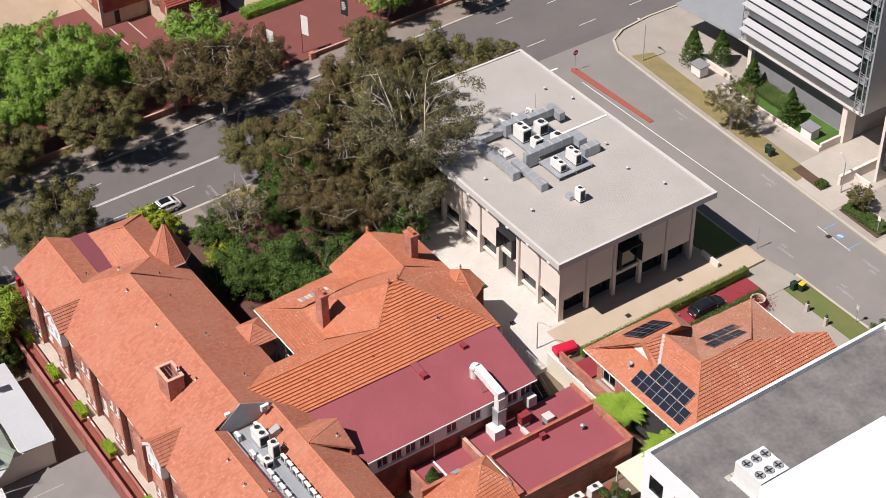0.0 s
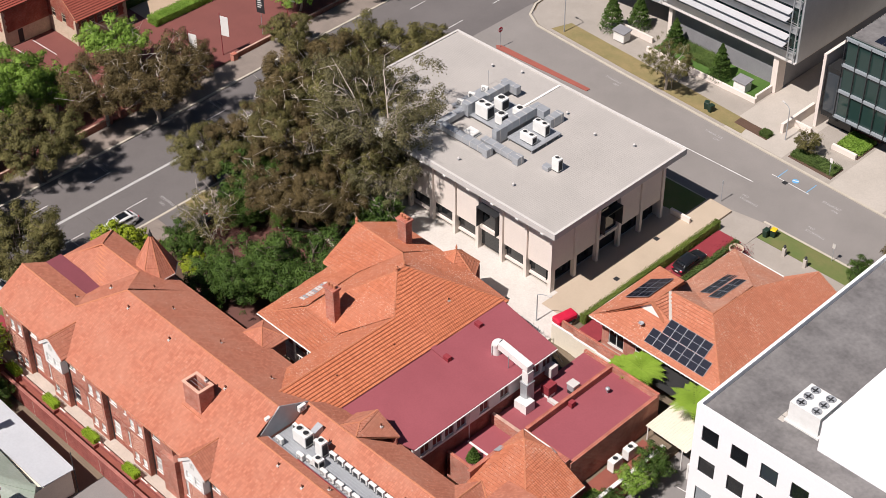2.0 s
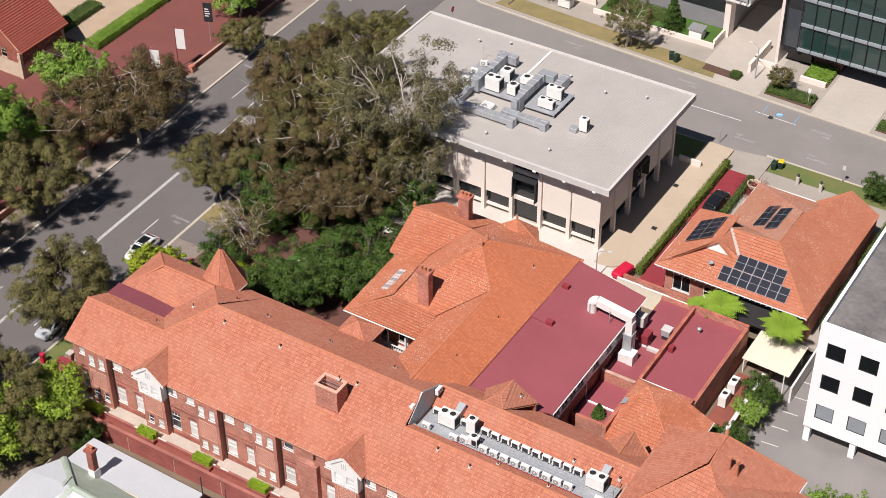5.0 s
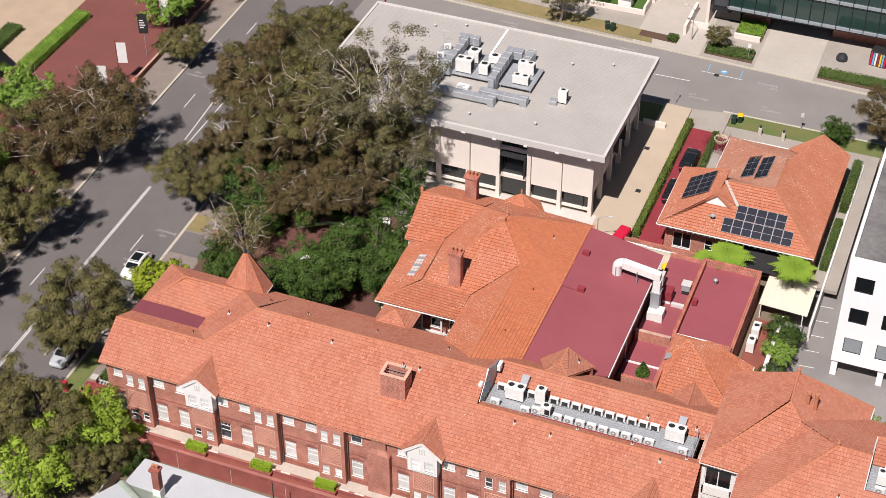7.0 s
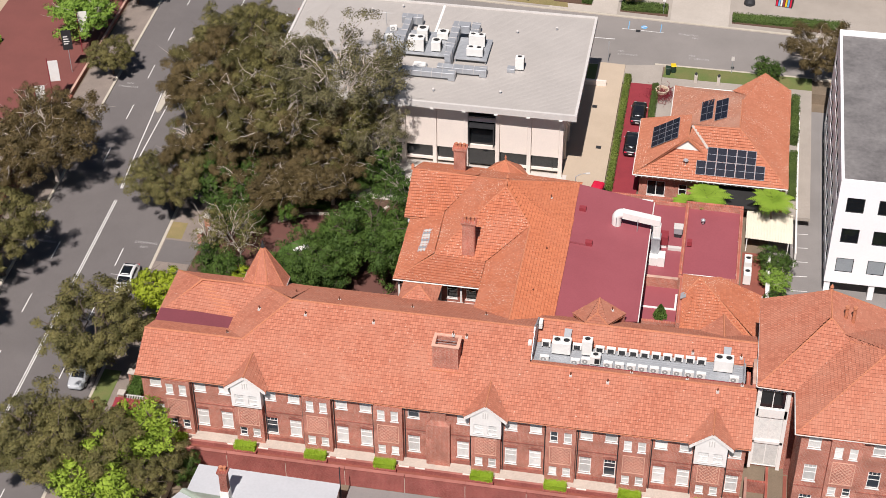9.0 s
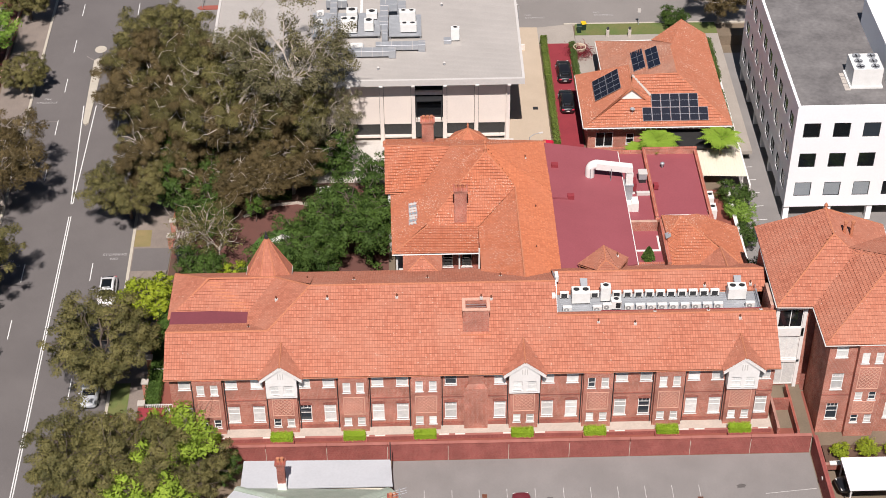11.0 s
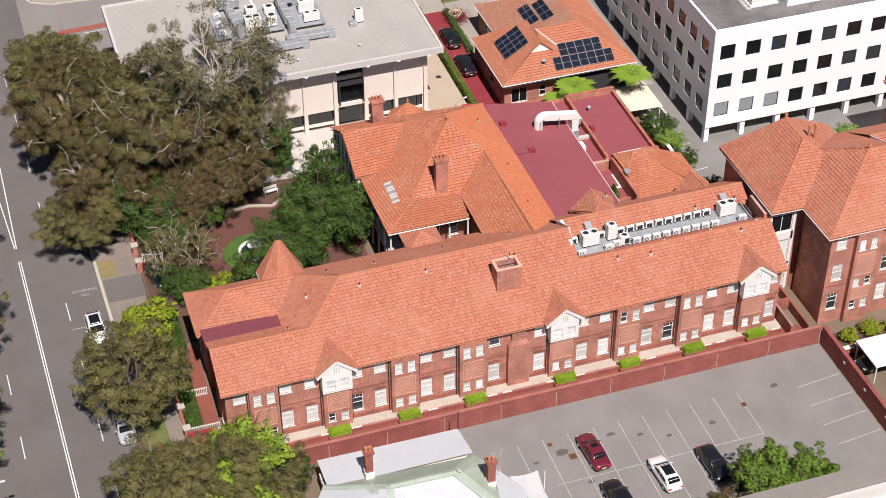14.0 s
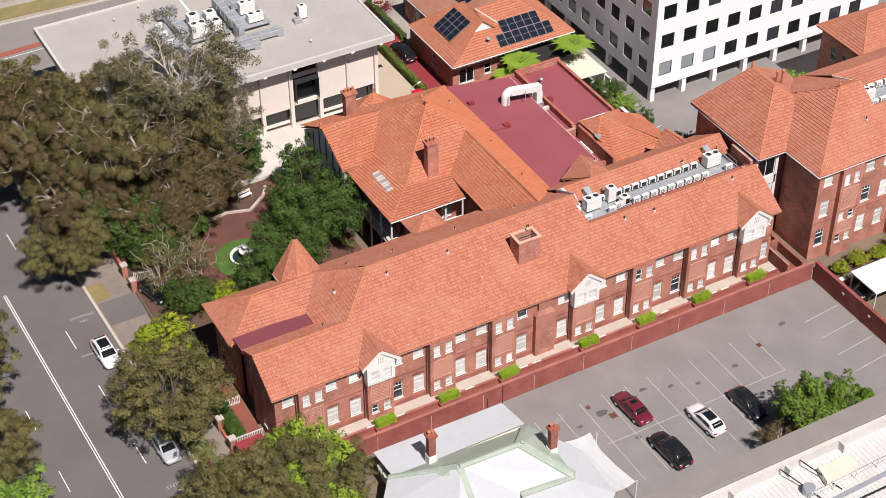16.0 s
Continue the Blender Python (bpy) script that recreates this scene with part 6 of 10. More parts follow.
def solar_array(name, corner, along, up, nx, ny, pw, ph, label):
    """Solar panels in rows on a roof slope; along and up are unit directions on the slope."""
    arr = thing(name, label, "solar panels", "solar panels on the bungalow")
    a, u, o = Vector(along), Vector(up), Vector(corner)
    nrm = a.cross(u).normalized()
    if nrm.z < 0:
        nrm = -nrm
    for i in range(nx):
        for j in range(ny):
            p = o + a * (i * (pw + 0.03)) + u * (j * (ph + 0.04)) + nrm * 0.14
            q = [p, p + a * pw, p + a * pw + u * ph, p + u * ph]
            pan = part("solar_panel", slanted(bmesh.new(), [v + nrm * 0.04 for v in q], q), SOLAR_GRID, arr)
            bm = bmesh.new()
            e = 0.03
            s = p + a * e + u * e + nrm * 0.046
            w2, h2 = pw - 2 * e, ph - 2 * e
            bm.faces.new([bm.verts.new(v) for v in (s, s + a * w2, s + a * w2 + u * h2, s + u * h2)])
            part("cell_sheet", bm, SOLAR, pan)
            m = p + u * (ph / 2 - 0.015) + nrm * 0.05
            part("mid_bar", slanted(bmesh.new(), [m, m + a * pw, m + a * pw + u * 0.03, m + u * 0.03], [v - nrm * 0.01 for v in (m, m + a * pw, m + a * pw + u * 0.03, m + u * 0.03)]), SOLAR_GRID, pan)
    return arr


up_s = Vector((0, 5.55, 3.6)).normalized()
solar_array("solar_array", (48.98, 43.3, 6.17), (1, 0.0, 0), up_s, 7, 1, 1.04, 1.65, "lower row of black solar panels on orange tiles")
solar_array("solar_array", (50.07, 44.72, 7.09), (1, 0.0, 0), up_s, 5, 1, 1.04, 1.65, "upper row of black solar panels on orange tiles")
along_w = (Vector(NWw) - Vector(SWb)).normalized()
nrm_w = along_w.cross(Vector(APW) - Vector(SWb)).normalized()
nrm_w = nrm_w if nrm_w.z > 0 else -nrm_w
up_w = along_w.cross(nrm_w)
up_w = up_w if up_w.z > 0 else -up_w
foot_w = Vector(SWb) + along_w * 3.6 + up_w * 2.05 + nrm_w * 0.12
solar_array("solar_array", foot_w, along_w, up_w, 4, 2, 1.0, 1.65, "black solar panels on the west slope")
along_b = (Vector(RK) - Vector(R2)).normalized()
SHIFT_B = along_b * (-1.1 if along_b.y > 0 else 0.0)
up_b = (Vector((53.4, 54.9, 8.98)) - Vector((45.55, 55.2, 5.2))).normalized()
solar_array("solar_array", Vector((48.95, 53.3, 7.02)) + SHIFT_B, along_b, up_b, 3, 1, 1.5, 1.5, "black solar panels on the lower west slope")
solar_array("solar_array", Vector((50.55, 52.5, 7.86)) + SHIFT_B, along_b, up_b, 3, 1, 1.5, 1.5, "black solar panels on the upper west slope")
dish = thing("satellite_dish", "small grey satellite dish on the tiles", "satellite dish", at=(47.8, 44.1, 6.75))
part("reflector", lathe(bmesh.new(), [(0.04, 0), (0.2, 0.05), (0.3, 0.12), (0.28, 0.14), (0.04, 0.03)], 14, (0, 0, 0.55)), STEEL, dish)
part("mast", tube(bmesh.new(), (0, 0, -0.3), (0, 0, 0.55), 0.03), STEEL, dish)

# ---------------------------------------------------------------- white office on columns
tower = thing("white_office", "white rendered office building on columns with square dark windows", "building")
WX0, WX1, WY0, WY1, WZ0, WZ1 = 63.45, 98.0, 32.25, 61.8, 2.05, 15.2
wz = (13.1, 9.2, 5.35)
xs_ = [65.25 + 3.2 * i for i in range(10)]
ys_ = [34.4 + 3.14 * i for i in range(9)]
bm = bmesh.new()
wall_mesh(bm, "x", WY0, 0.3, WX0, WX1, WZ0, WZ1, [(x - 0.9, x + 0.9, z - 1.85, z) for x in xs_ for z in wz])
wall_mesh(bm, "y", WX0, 0.3, WY0 + 0.3, WY1, WZ0, WZ1, [(y - 0.9, y + 0.9, z - 1.85, z) for y in ys_ for z in wz])
box(bm, WX0 + 0.3, WX1, WY1 - 0.3, WY1, WZ0, WZ1)
box(bm, WX1 - 0.3, WX1, WY0 + 0.3, WY1 - 0.3, WZ0, WZ1)
part("wall", bm, WHITE_WALL, tower)
part("floor_slab", boxes((WX0 + 0.3, WX1 - 0.3, WY0 + 0.3, WY1 - 0.3, WZ0 + 0.02, WZ0 + 0.4)), WHITE_WALL, tower)
part("roof", boxes((WX0 + 0.3, WX1 - 0.3, WY0 + 0.3, WY1 - 0.3, 14.1, 14.6)), ROOF_GREY, tower, "grey membrane roof")
pick = random.Random(9)
for z in wz:
    for i, x in enumerate(xs_):
        window(tower, x, WY0, z - 1.85, 0, 1.8, 1.85, "plain", DARK_METAL, (STEEL_BLIND if (z < 6 and i < 3 and i != 0) or (z < 6 and i == 0) else GLASS if pick.random() < 0.3 else GLASS_DARK), sill=False)
    for i, y in enumerate(ys_):
        window(tower, WX0, y, z - 1.85, -90, 1.8, 1.85, "plain", DARK_METAL, GLASS if pick.random() < 0.4 else GLASS_DARK, sill=False)
for x in np.arange(WX0 + 0.4, WX1, 4.6):
    part("column", boxes((x - 0.3, x + 0.3, WY0 + 0.2, WY0 + 0.8, -0.02, WZ0)), WHITE_WALL, tower)
for y in np.arange(WY0 + 5, WY1, 4.8):
    part("column", boxes((WX0 + 0.2, WX0 + 0.8, y - 0.3, y + 0.3, -0.02, WZ0)), WHITE_WALL, tower)
part("undercroft_wall", boxes((WX0 + 7, WX1, WY0 + 7, WY0 + 7.3, -0.02, WZ0), (WX0 + 4.5, WX0 + 4.8, WY0 + 7.3, WY1, -0.02, WZ0)), WALL_GREY, tower)
part("plant_room", boxes((74.0, 96, 35.5, 50, 14.5, 18.0)), WHITE_WALL, tower)
chl = thing("chiller", "white rooftop chiller with six fans", "air conditioner", at=(71.6, 38.2, 14.55))
part("casing", boxes((-1.6, 1.6, -1.6, 1.6, 0.25, 2.4), (-1.8, 1.8, -1.75, 1.75, 0.0, 0.25)), AC_WHITE, chl)
for i in range(2):
    for j in range(3):
        fx, fy = -0.8 + 1.6 * i, -1.05 + 1.05 * j
        fan = part("fan_guard", lathe(bmesh.new(), [(0.46, 0), (0.46, 0.12), (0.40, 0.12), (0.40, 0.02)], 16, (fx, fy, 2.4)), STEEL, chl)
        part("fan_rotor", boxes(*[(fx - 0.36, fx + 0.36, fy - 0.07, fy + 0.07, 2.42, 2.44), (fx - 0.07, fx + 0.07, fy - 0.36, fy + 0.36, 2.445, 2.46)]), DARK_METAL, fan)
part("paver_strip", boxes(*[(69.3 + 0.0, 69.9, 36.2 + 0.7 * i, 36.8 + 0.7 * i, 14.55, 14.62) for i in range(5)]), CONCRETE, tower)


# ---------------------------------------------------------------- road markings
def stripe(name, pts, w, zf, mat, label):
    bm = bmesh.new()
    for (xa, ya), (xb, yb) in zip(pts, pts[1:]):
        d = Vector((xb - xa, yb - ya, 0))
        n2 = Vector((-d.y, d.x, 0)).normalized() * (w / 2)
        q = [(xa + n2.x, ya + n2.y), (xa - n2.x, ya - n2.y), (xb - n2.x, yb - n2.y), (xb + n2.x, yb + n2.y)]
        bm.faces.new([bm.verts.new((x, y, zf(x, y) + 0.008)) for x, y in q])
    bmesh.ops.recalc_face_normals(bm, faces=bm.faces[:])
    for f in bm.faces:
        if f.normal.z < 0:
            f.normal_flip()
    return tagged(part(name, bm, mat), label, "road marking", kind="structure")


for dx in (-0.11, 0.11):
    stripe("centre_line", [(west_x(-14.45 + dx, y), y) for y in (-80, 0, 30, 36)], 0.11, road_z, LINE, "solid white double centre line")
stripe("centre_line", [(west_x(-14.6, 36), 36), (west_x(-15.5, 56), 56)], 0.12, road_z, LINE, "white line along the median")
stripe("centre_line", [(west_x(-14.45, 36), 36), (west_x(-14.0, 56), 56)], 0.12, road_z, LINE, "white line along the median")
for y in np.arange(-40, 110, 9.0):
    for x in (-18.2, -10.95):
        stripe("lane_dash", [(west_x(x, y), y), (west_x(x, y + 3), y + 3)], 0.1, road_z, LINE, "dashed white parking lane line")
slab("median_island", [(west_x(a, b), b) for a, b in ((-15.15, 52.2), (-14.8, 51.8), (-14.45, 52.2), (-14.2, 66.0), (-14.5, 66.5), (-15.1, 66.5), (-15.4, 66.0))], 1.0, 1.42, KERB, "narrow concrete median island", "median")
slab("median_island", [(west_x(-14.85 + 0.75 * math.cos(k * math.pi / 6), 68.7), 68.7 + 0.85 * math.sin(k * math.pi / 6)) for k in range(12)], 1.0, 1.42, KERB, "rounded concrete median nose", "median")


def lettering(words, x, y, z, rz, size, mat, label):
    """Words painted flat on the road."""
    cu = bpy.data.curves.new("letters", "FONT")
    cu.body, cu.size, cu.align_x, cu.resolution_u = words, size, "CENTER", 2
    tmp = bpy.data.objects.new("letters", cu)
    me = bpy.data.meshes.new_from_object(tmp)
    bpy.data.objects.remove(tmp)
    bpy.data.curves.remove(cu)
    me.materials.clear()
    me.materials.append(mat)
    ob = new("road_lettering", me)
    ob.location, ob.rotation_euler = (x, y, z), (0, 0, radians(rz))
    return tagged(ob, label, "road marking", kind="structure")


NS = "worn white no stopping lettering on the asphalt"
for x, y, rz in ((-9.3, 1.0, 0), (-9.5, 27.2, 0), (-10.4, 55.0, 0), (-21.2, 44.0, 180), (-21.6, 57.0, 180), (-20.6, 26.0, 180)):
    sy = 1 if rz == 0 else -1
    lettering("STOPPING", x, y, road_z(x, y) + 0.012, rz, 0.55, LINE_WORN, NS)
    lettering("NO", x, y - 0.75 * sy, road_z(x, y) + 0.012, rz, 0.55, LINE_WORN, NS)
for y in (9.6, 15.2, 21.6, 34.0):
    stripe("parking_mark", [(west_x(-10.95, y), y), (west_x(-8.4, y), y)], 0.1, road_z, LINE_WORN, "white tick between parking bays")
z14 = lambda x, y: 1.424
stripe("centre_line", [(-2, 77.6), (36.9, 78.1)], 0.12, z14, LINE, "solid white side street line")
stripe("holding_line", [(-6.5, 73), (-6.5, 77)], 0.35, z14, LINE, "white give-way bar")
slab("median_island", [(-5.4, 78.5), (-4.9, 78.0), (10.3, 78.7), (10.3, 79.4), (-4.9, 79.0)], 1.3, 1.52, LINE_RED, "narrow red brick-paved median", "median")
for x, y in ((38.4, 82.9), (42.6, 82.8)):
    stripe("parking_mark", [(x, y), (x, y - 2.1)], 0.1, z14, LINE_BLUE, "blue accessible bay line")
stripe("parking_mark", [(37.6, 80.9), (43.0, 80.7)], 0.1, z14, LINE, "white accessible bay line")
bm = bmesh.new()
lathe(bm, [(0.42, 0), (0.42, 0.006)], 16, (40.4, 81.7, 1.428))
tagged(part("bay_symbol", bm, LINE_BLUE), "blue accessible parking symbol patch", "road marking", kind="structure")
stripe("bay_symbol", [(40.1, 81.6), (40.7, 81.9)], 0.14, lambda x, y: 1.43, LINE, "white figure bar of the parking symbol")
for x, y, rz in ((11.0, 83.4, 180), (27.6, 82.8, 180), (46.2, 80.9, 180), (38.9, 74.4, 0), (47.9, 74.8, 0), (60.5, 81.0, 180)):
    sy = 1 if rz == 0 else -1
    lettering("STOPPING", x, y, 1.436, rz, 0.55, LINE_WORN, NS)
    lettering("NO", x - 0.9 * sy, y + 0.7 * sy, 1.436, rz, 0.55, LINE_WORN, NS)
zc = lambda x, y: 0.012
for x in (23.3, 25.85, 28.35, 30.9, 33.5, 36.1, 38.6, 41.1, 43.6, 46.1, 48.6):
    stripe("bay_line", [(x, -6.95), (x, -18.3 if 28 < x < 41.5 else -12.8)], 0.06, zc, LINE_BAY, "worn white parking bay line")
stripe("bay_line", [(27.7, -12.8), (48.6, -12.8)], 0.06, zc, LINE_BAY, "worn white bay row line")
for y in (-8.2, -10.9, -13.6, -16.3):
    stripe("bay_line", [(54.6, y), (59.4, y + 0.5)], 0.07, zc, LINE_BAY, "worn white side bay line")
for y in np.arange(25.1, 60, 2.49):
    stripe("bay_line", [(60.3, y), (62.0, y + 0.15)], 0.09, lambda x, y: 0.0, LINE, "white lane bay line")
for x, y, s in ((48.3, -8.9, 0.5), (28.6, -8.0, 0.45), (30.0, -10.2, 0.7), (31.3, -15.6, 0.7)):
    slab("drain_cover", [(x, y), (x + s, y), (x + s, y + s), (x, y + s)], 0.0, 0.02, RUST, "rusty square drain cover", "drain cover", kind="")
for x, y, z in ((37.2, 52.5, 1.9), (35.8, 61.0, 1.9), (24.3, 42.7, 1.904), (31.0, 41.6, 1.904), (39.4, 80.3, 1.424)):
    slab("drain_cover", [(x, y), (x + 0.6, y), (x + 0.6, y + 0.6), (x, y + 0.6)], z - 0.05, z + 0.012, DARK_METAL, "dark iron drain grate", "drain cover", kind="")

def blot(x, y, r, seed):
    q = random.Random(seed)
    pts = [(x + r * q.uniform(0.55, 1.1) * math.cos(i * 0.48), y + 0.6 * r * q.uniform(0.55, 1.1) * math.sin(i * 0.48)) for i in range(13)]
    bm = bmesh.new()
    bm.faces.new([bm.verts.new((a, b, 0.019)) for a, b in pts])
    tagged(part("oil_stain", bm, OIL), "dark oil stain on the asphalt", "stain", kind="structure")


for i, (x, y, r) in enumerate(((29.6, -9.0, 0.75), (26.8, -9.6, 0.35), (34.8, -8.3, 0.5), (37.5, -9.2, 0.4), (44.6, -9.9, 0.5), (40.0, -10.2, 0.35), (30.8, -13.4, 0.4), (52.5, -7.2, 0.6))):
    blot(x, y, r, i)

# ---------------------------------------------------------------- brick boundary walls
bw = thing("boundary_wall", "long red brick retaining wall beside the car park", "wall")
for i in range(10):
    x0, x1 = 3.0 + i * 5.66, 3.0 + (i + 1) * 5.66 - 0.03
    part("wall_bay", boxes((x0, x1, -3.1, -2.85, -0.1, 2.15)), BRICK_WALL, bw)
    part("coping", boxes((x0, x1, -3.15, -2.8, 2.15, 2.24)), BRICK_WALL, bw)
    part("pier_joint", boxes((x1 - 0.02, x1 + 0.03, -3.11, -3.09, -0.1, 1.9)), PAVE_CREAM, bw)
tw = thing("terrace_wall", "low brick terrace wall capped with white stone blocks", "wall")
part("wall", boxes((0, 56, -1.75, -1.5, 0.5, 1.9)), BRICK_WALL, tw)
k = 0
for x in np.arange(0.8, 55.5, 1.5):
    if k % 5 not in (3, 4):
        part("coping_stone", boxes((x, x + 0.95, -1.69, -1.56, 1.9, 1.95)), PANEL, tw)
    k += 1
hedges = (3.2, 9.9, 16.7, 23.3, 32.4, 39.2, 46.0, 52.8)
for i, x in enumerate(hedges):
    h = thing("box_hedge", "small clipped lime-green hedge in a brick planter", "hedge", "hedges along the terrace", at=(x + 0.2, -1.75, 1.42))
    part("planter", boxes((-1.15, 1.15, -0.6, 0.35, 0, 0.45)), BRICK_WALL, h)
    part("foliage_core", boxes((-0.95, 0.95, -0.4, 0.3, 0.45, 1.0)), LEAF_HEDGE, h)
    shared("foliage", leaf_box("hedge_leaves", 30 + i, -1.0, 1.0, -0.48, 0.36, 0.45, 1.1, 1500, 0.06, LEAF_HEDGE, 0.06), h)
sw = thing("side_wall", "red brick boundary wall between car park and forecourt", "wall")
part("wall", boxes((59.7, 60.0, -30, -3.2, -0.2, 2.3)), BRICK_WALL, sw)
part("coping", boxes((59.65, 60.05, -30, -3.2, 2.3, 2.38)), BRICK_WALL, sw)
for y in range(-28, -4, 4):
    part("wall_lamp", boxes((59.6, 59.7, y, y + 0.3, 1.4, 1.6)), FASCIA, sw)
ps = thing("passage_walls", "stepped brick walls by the stair link", "wall")
part("wall", boxes((56.3, 56.55, -2.8, 1.5, 0.8, 3.0), (58.2, 58.45, -2.8, 3.5, 0.8, 2.6), (56.55, 58.2, 1.2, 1.45, 0.8, 2.8)), BRICK_DARK, ps)
slab("path", [(56.6, -2.8), (60.3, -2.8), (60.3, 4.3), (56.6, 4.3)], 0.4, 0.9, PAVE_RED, "red brick passage floor")
gw = thing("garden_fence", "brick pier fence with white pickets along the footpath", "fence")
for y in (2.5, 5.5, 9.0, 12.5, 28.3, 31.0):
    p = part("pier", boxes((-3.75, -3.2, y - 0.28, y + 0.28, 0.9, 2.7)), BRICK, gw)
    part("cap", boxes((-3.83, -3.12, y - 0.36, y + 0.36, 2.7, 2.82)), CONCRETE, p)
part("fence_wall", boxes((-3.6, -3.35, 3, 12.3, 0.9, 1.6), (-3.6, -3.35, 13, 22, 0.9, 1.7), (-3.6, -3.35, 31.2, 60, 0.9, 2.2)), BRICK, gw)
for x0, x1, y in ((-3.2, -0.4, 2.6), (-2.9, -0.6, 7.6)):
    fe = part("picket_rail", boxes((x0, x1, y, y + 0.05, 1.65, 1.72), (x0, x1, y, y + 0.05, 2.35, 2.42)), WHITE, gw)
    for x in np.arange(x0 + 0.05, x1, 0.17):
        part("picket", boxes((x, x + 0.06, y - 0.03, y, 1.5, 2.55)), WHITE, fe)
gt = thing("garden_gate", "open white picket gate by the footpath", "gate", at=(-3.0, 29.5, 1.1), rz=-12)
part("gate_frame", boxes((0, 2.2, 0, 0.06, 0.15, 0.25), (0, 2.2, 0, 0.06, 1.25, 1.35), (0, 0.08, 0, 0.06, 0, 1.5), (2.12, 2.2, 0, 0.06, 0, 1.5)), WHITE, gt)
for x in np.arange(0.2, 2.1, 0.17):
    part("picket", boxes((x, x + 0.06, -0.03, 0, 0.1, 1.5)), WHITE, gt)
porch = thing("entry_canopy", "small maroon entry canopy beside the fence", "canopy", at=(-2.3, 0.4, 1.0))
part("roof", thick([(-1.3, -1.2, 1.9), (1.3, -1.2, 1.9), (1.3, 1.0, 2.2), (-1.3, 1.0, 2.2)], 0.1), MAROON_LIGHT, porch)
for x in (-1.2, 1.2):
    for y in (-1.1, 0.9):
        part("post", boxes((x - 0.06, x + 0.06, y - 0.06, y + 0.06, 0, 1.95)), WHITE, porch)

# fountain with its ring of lawn
slab("fountain_lawn", [(8.6 + 3.3 * math.cos(i * math.pi / 14), 27.3 + 3.3 * math.sin(i * math.pi / 14)) for i in range(28)], 1.3, 1.5, GRASS_RING, "round green lawn about the fountain", "grass")
ft = thing("fountain", "white tiered stone fountain with a round basin", "fountain", at=(8.7, 27.2, 1.45))
part("basin", lathe(bmesh.new(), [(1.75, 0), (1.8, 0.5), (1.55, 0.5), (1.5, 0.2), (0.05, 0.2)], 28), WHITE, ft)
part("water", lathe(bmesh.new(), [(1.5, 0.3), (1.5, 0.34)], 28), GLASS_GREEN, ft)
part("pedestal", lathe(bmesh.new(), [(0.45, 0.2), (0.3, 0.4), (0.2, 0.9), (0.75, 1.05), (0.8, 1.12), (0.2, 1.12), (0.14, 1.55), (0.42, 1.65), (0.44, 1.7), (0.12, 1.7), (0.16, 1.85), (0.03, 2.1)], 18), WHITE, ft)
ribbon("garden_edge", [(4.0, 33.0), (7.0, 35.0), (9.8, 35.4), (12.3, 34.6), (14.6, 36.3), (15.5, 37.8)], 0.3, 0.2, lambda x, y: 1.43, PAVE_CREAM, "curved pale stone garden edging", "kerb")
slab("garden_bed", [(-3.2, 30.5), (2.0, 30.9), (4, 33.2), (7, 35.2), (9.8, 35.9), (12.2, 34.9), (15.6, 38.0), (15.8, 38.4), (-3.2, 38.4)], 1.2, 1.5, SOIL, "dark mulched garden bed", "soil")
slab("garden_bed", [(-3.2, 15.6), (6, 15.6), (5.5, 22), (1.5, 26), (-3.2, 26)], 1.2, 1.5, SOIL, "dark mulched bed behind the turret", "soil")
slab("garden_bed", [(-3.3, 38.6), (19, 38.6), (19, 38.99), (-2.01, 38.99), (-2.01, 60), (-3.3, 60)], 1.2, 1.5, SOIL, "dark mulched strip under the gums", "soil")
be = thing("garden_bench", "white slatted garden bench on the garden bed", "bench", at=(12.7, 36.8, 1.5), rz=10)
part("seat", boxes(*[(-0.8, 0.8, -0.2 + 0.12 * i, -0.11 + 0.12 * i, 0.42, 0.46) for i in range(4)]), WHITE, be)
part("backrest", boxes((-0.8, 0.8, 0.28, 0.32, 0.6, 0.7), (-0.8, 0.8, 0.28, 0.32, 0.78, 0.88)), WHITE, be)
for x in (-0.75, 0.7):
    part("leg", boxes((x, x + 0.06, -0.2, -0.14, 0, 0.42), (x, x + 0.06, 0.26, 0.32, 0, 0.88)), WHITE, be)

# ---------------------------------------------------------------- air conditioners
def ac_small(x, y, z, rz, group, label="small white split-system condenser", square=False):
    t = thing("condenser", label, "air conditioner", group, at=(x, y, z), rz=rz)
    part("casing", box(bmesh.new(), -0.42, 0.42, -0.17, 0.17, 0.08, 0.72, 0.02), AC_WHITE, t)
    if square:
        part("coil_grille", boxes((-0.3, 0.26, -0.19, -0.17, 0.14, 0.62)), DARK_METAL, t)
    else:
        ring = part("fan_guard", tube(bmesh.new(), (-0.08, -0.2, 0.4), (-0.08, -0.17, 0.4), 0.25, 0.26, 14), AC_GREY, t)
        part("fan_hub", tube(bmesh.new(), (-0.08, -0.21, 0.4), (-0.08, -0.2, 0.4), 0.08, 0.09, 8), AC_WHITE, ring)
    part("foot", boxes((-0.35, -0.27, -0.2, 0.2, 0, 0.08)), DARK_METAL, t)
    part("foot", boxes((0.27, 0.35, -0.2, 0.2, 0, 0.08)), DARK_METAL, t)
    return t


